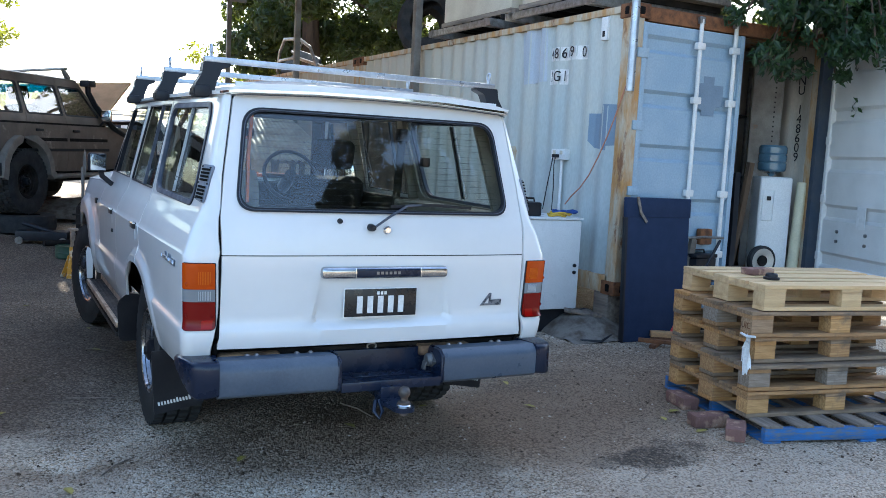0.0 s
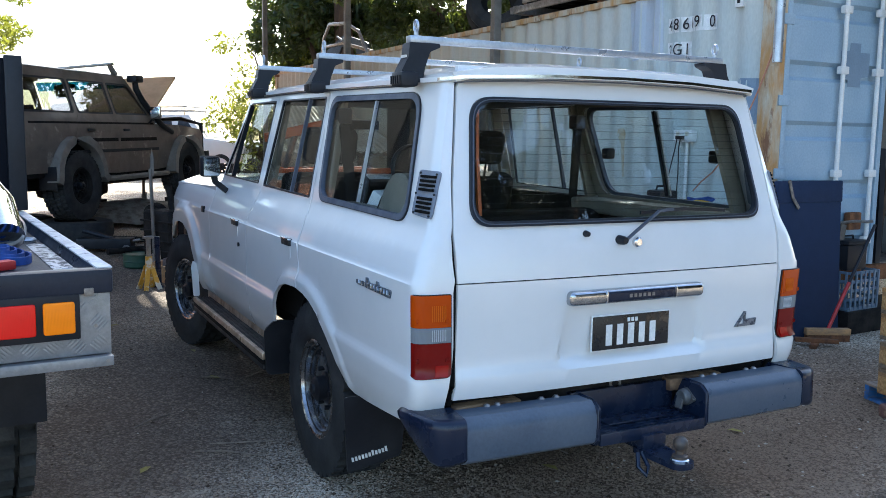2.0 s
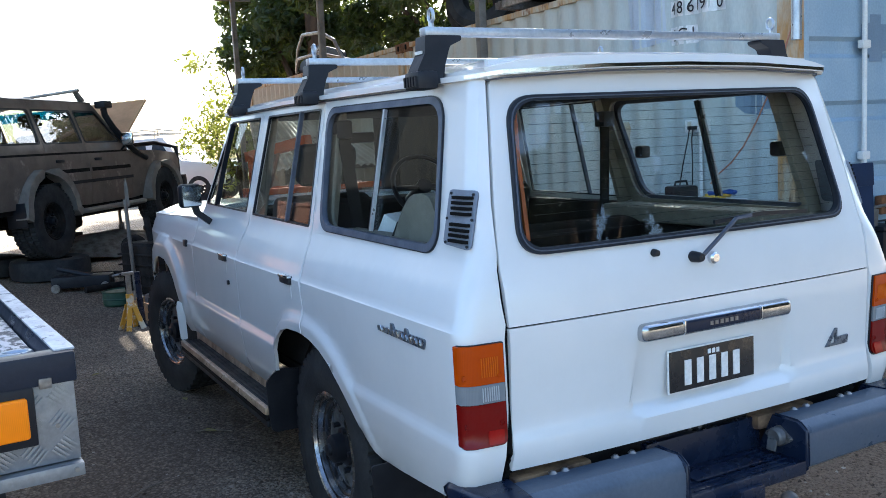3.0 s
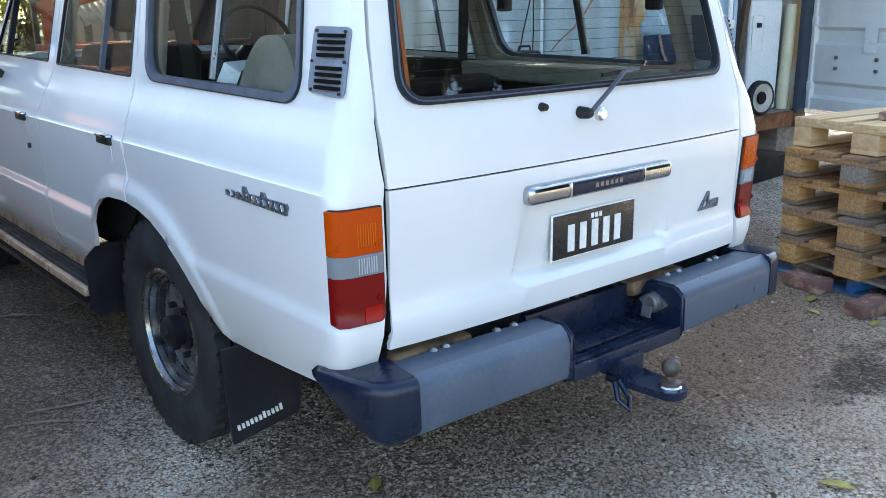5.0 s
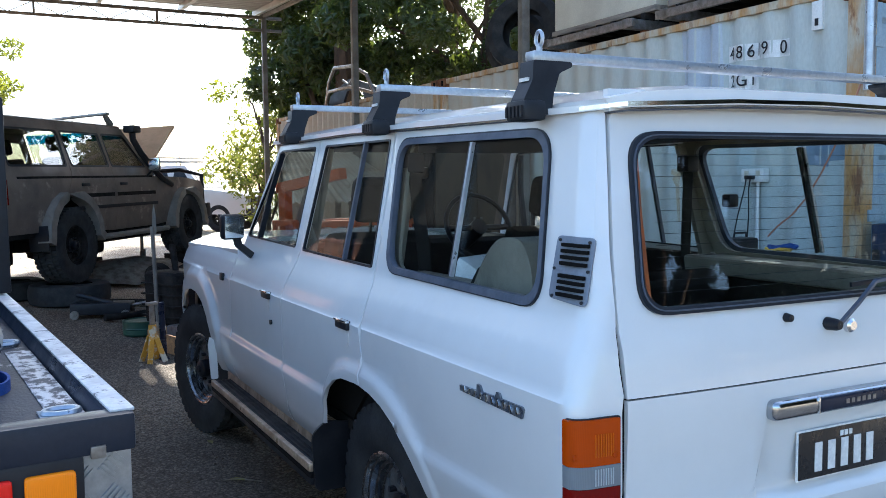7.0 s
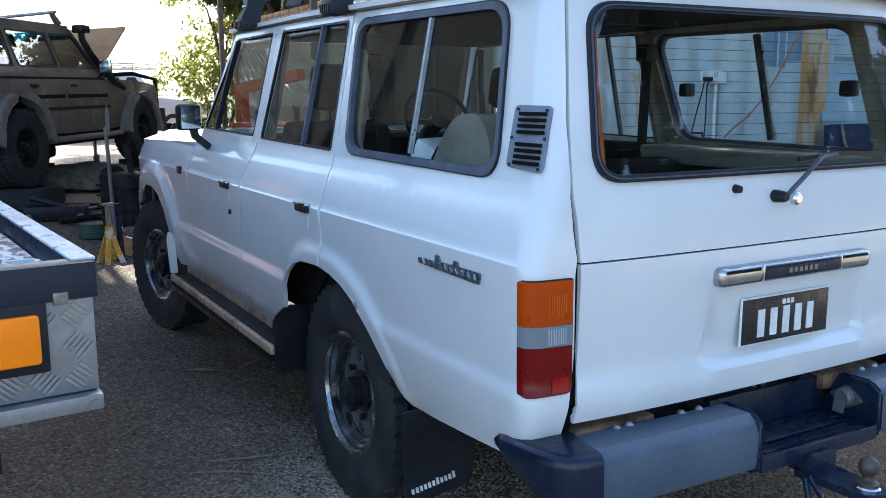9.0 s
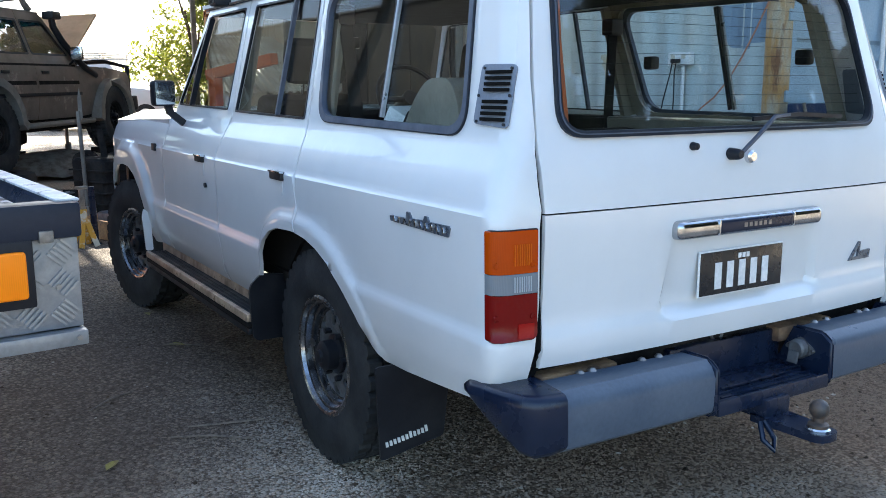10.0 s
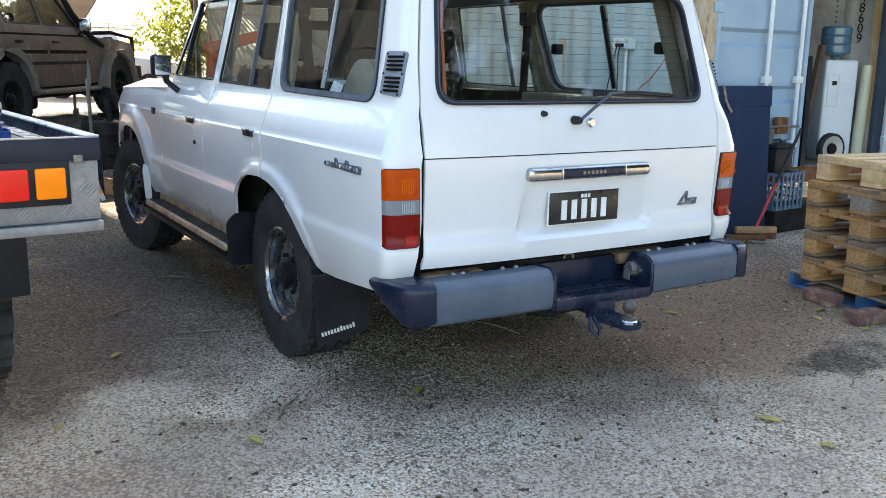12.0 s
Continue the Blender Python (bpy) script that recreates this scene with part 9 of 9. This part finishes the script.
def tree(x, y, h, spread, seed, leaves=9000, size=0.16, material=None, lean=(0, 0), low=0.35):
    rng = random.Random(seed)
    z = ground_z(x, y)
    t = thing("tree", {None: "tall dark-leaved tree behind the containers", LEAF_SHADE: "tall tree across the yard, leaves darkened to a shaded silhouette"}.get(material, "yellow-green sunlit bush beyond the shed"), "tree", pose(x, y, z), "trees behind the containers")
    bm = bmesh.new()
    trunk = [(0.12 * math.sin(k * 1.3 + seed), 0.12 * math.cos(k * 1.1 + seed), h * 0.75 * k / 6) for k in range(7)]
    for k in range(6):
        rod(bm, trunk[k], trunk[k + 1], 0.22 * (1 - k / 8) * h / 8, 0.22 * (1 - (k + 1) / 8) * h / 8, seg=10)
    part("trunk", bm, BARK, t)
    centres = []
    for k in range(9):
        a = rng.uniform(0, 6.28)
        z0 = h * rng.uniform(low * 0.7, 0.7)
        i = min(5, int(z0 / (h * 0.75) * 6))
        p0 = Vector(trunk[i])
        r = spread * rng.uniform(0.5, 1.0)
        p1 = Vector((r * math.cos(a), r * math.sin(a), z0 + h * rng.uniform(0.08, 0.28)))
        mid = (p0 + p1) / 2 + Vector((0, 0, 0.3))
        bm = bmesh.new()
        rod(bm, p0, mid, 0.07 * h / 8, 0.045 * h / 8, seg=7)
        rod(bm, mid, p1, 0.045 * h / 8, 0.015, seg=7)
        part("limb", bm, BARK, t)
        for q in range(6):
            o = Vector((rng.gauss(0, 0.55), rng.gauss(0, 0.55), rng.gauss(0, 0.5))) * spread * 0.45
            c = p1 + o
            centres.append((c.x, c.y, max(c.z, h * low), rng.uniform(0.3, 0.75) * spread * 0.36))
    for q in range(16):
        a, r = rng.uniform(0, 6.28), spread * rng.uniform(0, 0.9)
        centres.append((r * math.cos(a), r * math.sin(a), h * rng.uniform(low, 1.0), rng.uniform(0.3, 0.7) * spread * 0.36))
    leaf_cloud("crown", centres, leaves, size, material or LEAF, t, seed)
    return t


def trees():
    # the two tallest are raised out of view to shade truck and yard
    for k, (x, y, h, s) in enumerate(((7.6, 4.2, 9.5, 3.0), (8.0, 8.0, 10.5, 3.2), (7.4, 12.0, 15.5, 3.7), (8.6, 16.5, 9.5, 2.9), (9.8, 20.5, 10.0, 3.2), (11.0, 6.0, 11.0, 3.4), (11.3, 12.0, 11.0, 3.4), (5.9, 19.0, 12.5, 3.0))):
        tree(x, y, h, s, 11 + k, leaves=22000 if h < 12 else 36000, size=0.19 if h < 12 else 0.22, low=2.6 / h)
    tree(4.6, 21.5, 4.2, 1.6, 41, leaves=5000, size=0.13, material=LEAF_YELLOW, low=0.12)
    tree(6.3, 23.5, 5.0, 1.8, 42, leaves=5000, size=0.13, material=LEAF_YELLOW, low=0.12)
    tree(-4.2, 44, 8.2, 3.2, 43, leaves=12000, size=0.24, material=LEAF_YELLOW, low=0.3)
    # trees on the other side of the yard, out of view, for reflections in the glass
    for k, (x, y, h, sp) in enumerate(((10.4, -17.0, 15.0, 4.0), (14.4, -18.5, 16.0, 4.6), (19.8, -17.0, 16.0, 5.0), (26.0, -18.5, 16.0, 5.0), (32.0, -17.0, 16.0, 5.0), (38.0, -18.5, 16.0, 5.0))):
        tree(x, y, h, sp, 61 + k, leaves=30000, size=0.26 if k == 0 else 0.52, material=LEAF_SHADE, low=0.12 if k == 0 else 0.04)
    # bough hanging over the open container door
    b = thing("overhanging_bough", "leafy dark green bough hanging over the open container door", "branch")
    rng = random.Random(8)
    root = Vector((6.6, 3.2, 3.5))
    centres = []
    edge = [(3.1, 2.95), (3.7, 2.85), (3.95, 2.62), (4.2, 2.5), (4.4, 2.3), (4.6, 2.17), (4.78, 2.38), (5.0, 2.28), (5.15, 2.24), (5.36, 2.3), (5.6, 2.05), (6.0, 1.95), (6.8, 1.9)]
    for k in range(60):
        tip = Vector((3.5 + 3.3 * rng.random() ** 0.7, rng.uniform(1.2, 2.15), 0))
        tip.z = interp(edge, tip.x) + 0.05 + (0.0 if k % 3 == 0 else rng.uniform(0.0, 1.1))
        mid = (root + tip) / 2 + Vector((0, 0, 0.55))
        part("twig", tube(bmesh.new(), [root, (root + mid) / 2 + Vector((0, 0, 0.12)), mid, (mid + tip) / 2 + Vector((0, 0, 0.12)), tip], 0.009, seg=5), BARK, b)
        for q in range(9):
            t = 0.42 + 0.58 * q / 8
            c = root * (1 - t) ** 2 + 2 * t * (1 - t) * mid + t * t * tip
            centres.append((c.x + rng.gauss(0, 0.05), c.y + rng.gauss(0, 0.06), c.z + rng.gauss(0, 0.04), rng.uniform(0.06, 0.17)))
    leaf_cloud("leaves", centres, 30000, 0.082, LEAF_NEAR, b, 77, droop=0.9)


def litter():
    rng = random.Random(6)
    spots = [(-1.844, 0.66), (1.93, 0.26), (-0.51, 0.37), (0.51, -0.82), (1.98, 0.0), (2.1, 0.36)]
    spots += [(rng.uniform(-1.6, 2.0), rng.uniform(-1.2, 6)) for _ in range(26)]
    for x, y in spots:
        s = rng.uniform(0.03, 0.06)
        bm = bmesh.new()
        pts = [(-s, 0), (-s * 0.3, s * 0.42), (s * 0.5, s * 0.32), (s, 0), (s * 0.5, -s * 0.32), (-s * 0.3, -s * 0.42)]
        vs = [bm.verts.new((px, py, 0.004 + abs(py) * 0.35)) for px, py in pts]
        c = [bm.verts.new((-s * 0.3, 0, 0.004)), bm.verts.new((s * 0.5, 0, 0.004))]
        for q in ((0, 1, "a"), (1, 2, "b"), (2, 3, "c"), (3, 4, "c"), (4, 5, "b"), (5, 0, "a")):
            if q[2] == "b":
                bm.faces.new((vs[q[0]], vs[q[1]], c[1] if q[0] == 1 else c[0], c[0] if q[0] == 1 else c[1]))
            else:
                bm.faces.new((vs[q[0]], vs[q[1]], c[0] if q[2] == "a" else c[1]))
        f = thing("fallen_leaf", "dry yellow-brown leaf lying on the gravel", "leaf", pose(x, y, ground_z(x, y) + 0.004, 0, 0, rng.uniform(0, 360)), "fallen leaves")
        part("leaf_blade", bm, DRY_LEAF, f)
    for _ in range(14):
        x, y, a, l = rng.uniform(-1.5, 3), rng.uniform(-1, 3), rng.uniform(0, 360), rng.uniform(0.06, 0.16)
        f = thing("twig", "thin dry twig lying on the gravel", "twig", pose(x, y, ground_z(x, y) + 0.006, 0, 0, a), "fallen twigs")
        part("stick", tube(bmesh.new(), [(-l, 0, 0), (0, 0.01, 0.004), (l, -0.008, 0)], 0.004, seg=5), GREY_WOOD, f)


def reflected_wall():
    # unseen dark cladding added behind the red container; closes the yard, darkens reflections
    w = tagged(new("wall_west"), "unseen dark ribbed wall added for window reflections", "wall", kind="structure")
    w.matrix_basis = pose(-8.9, 0, 0)
    part("cladding", wall_sheet(10.0, 36.0, 0.0, 7.5, 0.0, -1), WALL_DARK, w)
    part("capping", new_box(-0.1, 0.03, 10.0, 36.0, 7.5, 7.6, 0.01), WALL_DARK, w)


def reflected_red_container():
    # unseen, added across the yard in the sun for the wagon's windows to reflect
    c = thing("shipping_container", "unseen rusty orange-red container added for window reflections", "container", pose(-6.2, 0, 0.17))
    part("side_wall", wall_sheet(8.1, 25.9, 0.15, 2.5, 0.0, -1), RED_BOX, c)
    part("side_wall", wall_sheet(8.1, 25.9, 0.15, 2.5, -2.4, 1), RED_BOX, c)
    part("top_rail", new_box(-0.06, 0.012, 8.0, 26.0, 2.5, 2.58, 0.006), RED_BOX, c)
    part("bottom_rail", new_box(-0.06, 0.012, 8.0, 26.0, 0.0, 0.15, 0.006), RED_BOX, c)
    part("roof_sheet", new_box(-2.4, -0.06, 8.0, 26.0, 2.53, 2.56), RED_BOX, c)
    for y in (8.02, 25.96):
        part("end_wall", new_box(-2.4, -0.04, y, y + 0.03, 0.0, 2.5), RED_BOX, c)


the_ground()
reflected_red_container()
reflected_wall()
containers()
on_the_containers()
shed()
pallets()
by_the_container()
tray_truck()
tan_wagon()
workshop_clutter()
far_wagon()
lean_to()
ahead_of_the_wagon()
trees()
litter()
pebbles("near_loose_stones", 190000, -2.3, 2.4, -1.3, 1.9, 0.004, 0.0095, 3)
pebbles("loose_stones", 40000, -2.8, 3.6, -2.4, 4.2, 0.004, 0.014, 5)
pebbles("pale_stones", 1500, -2.5, 3.2, -1.5, 3.0, 0.007, 0.014, 8, PALE_STONE, "pale larger stones lying loose on the gravel")
pebbles("earth_clods", 4500, -2.5, 3.4, -1.5, 4.5, 0.006, 0.017, 9, CLOD, "dark crumbs of earth and bark on the gravel")
pebbles("far_loose_stones", 6000, -3.5, 4.0, 4.0, 9.0, 0.005, 0.016, 4)
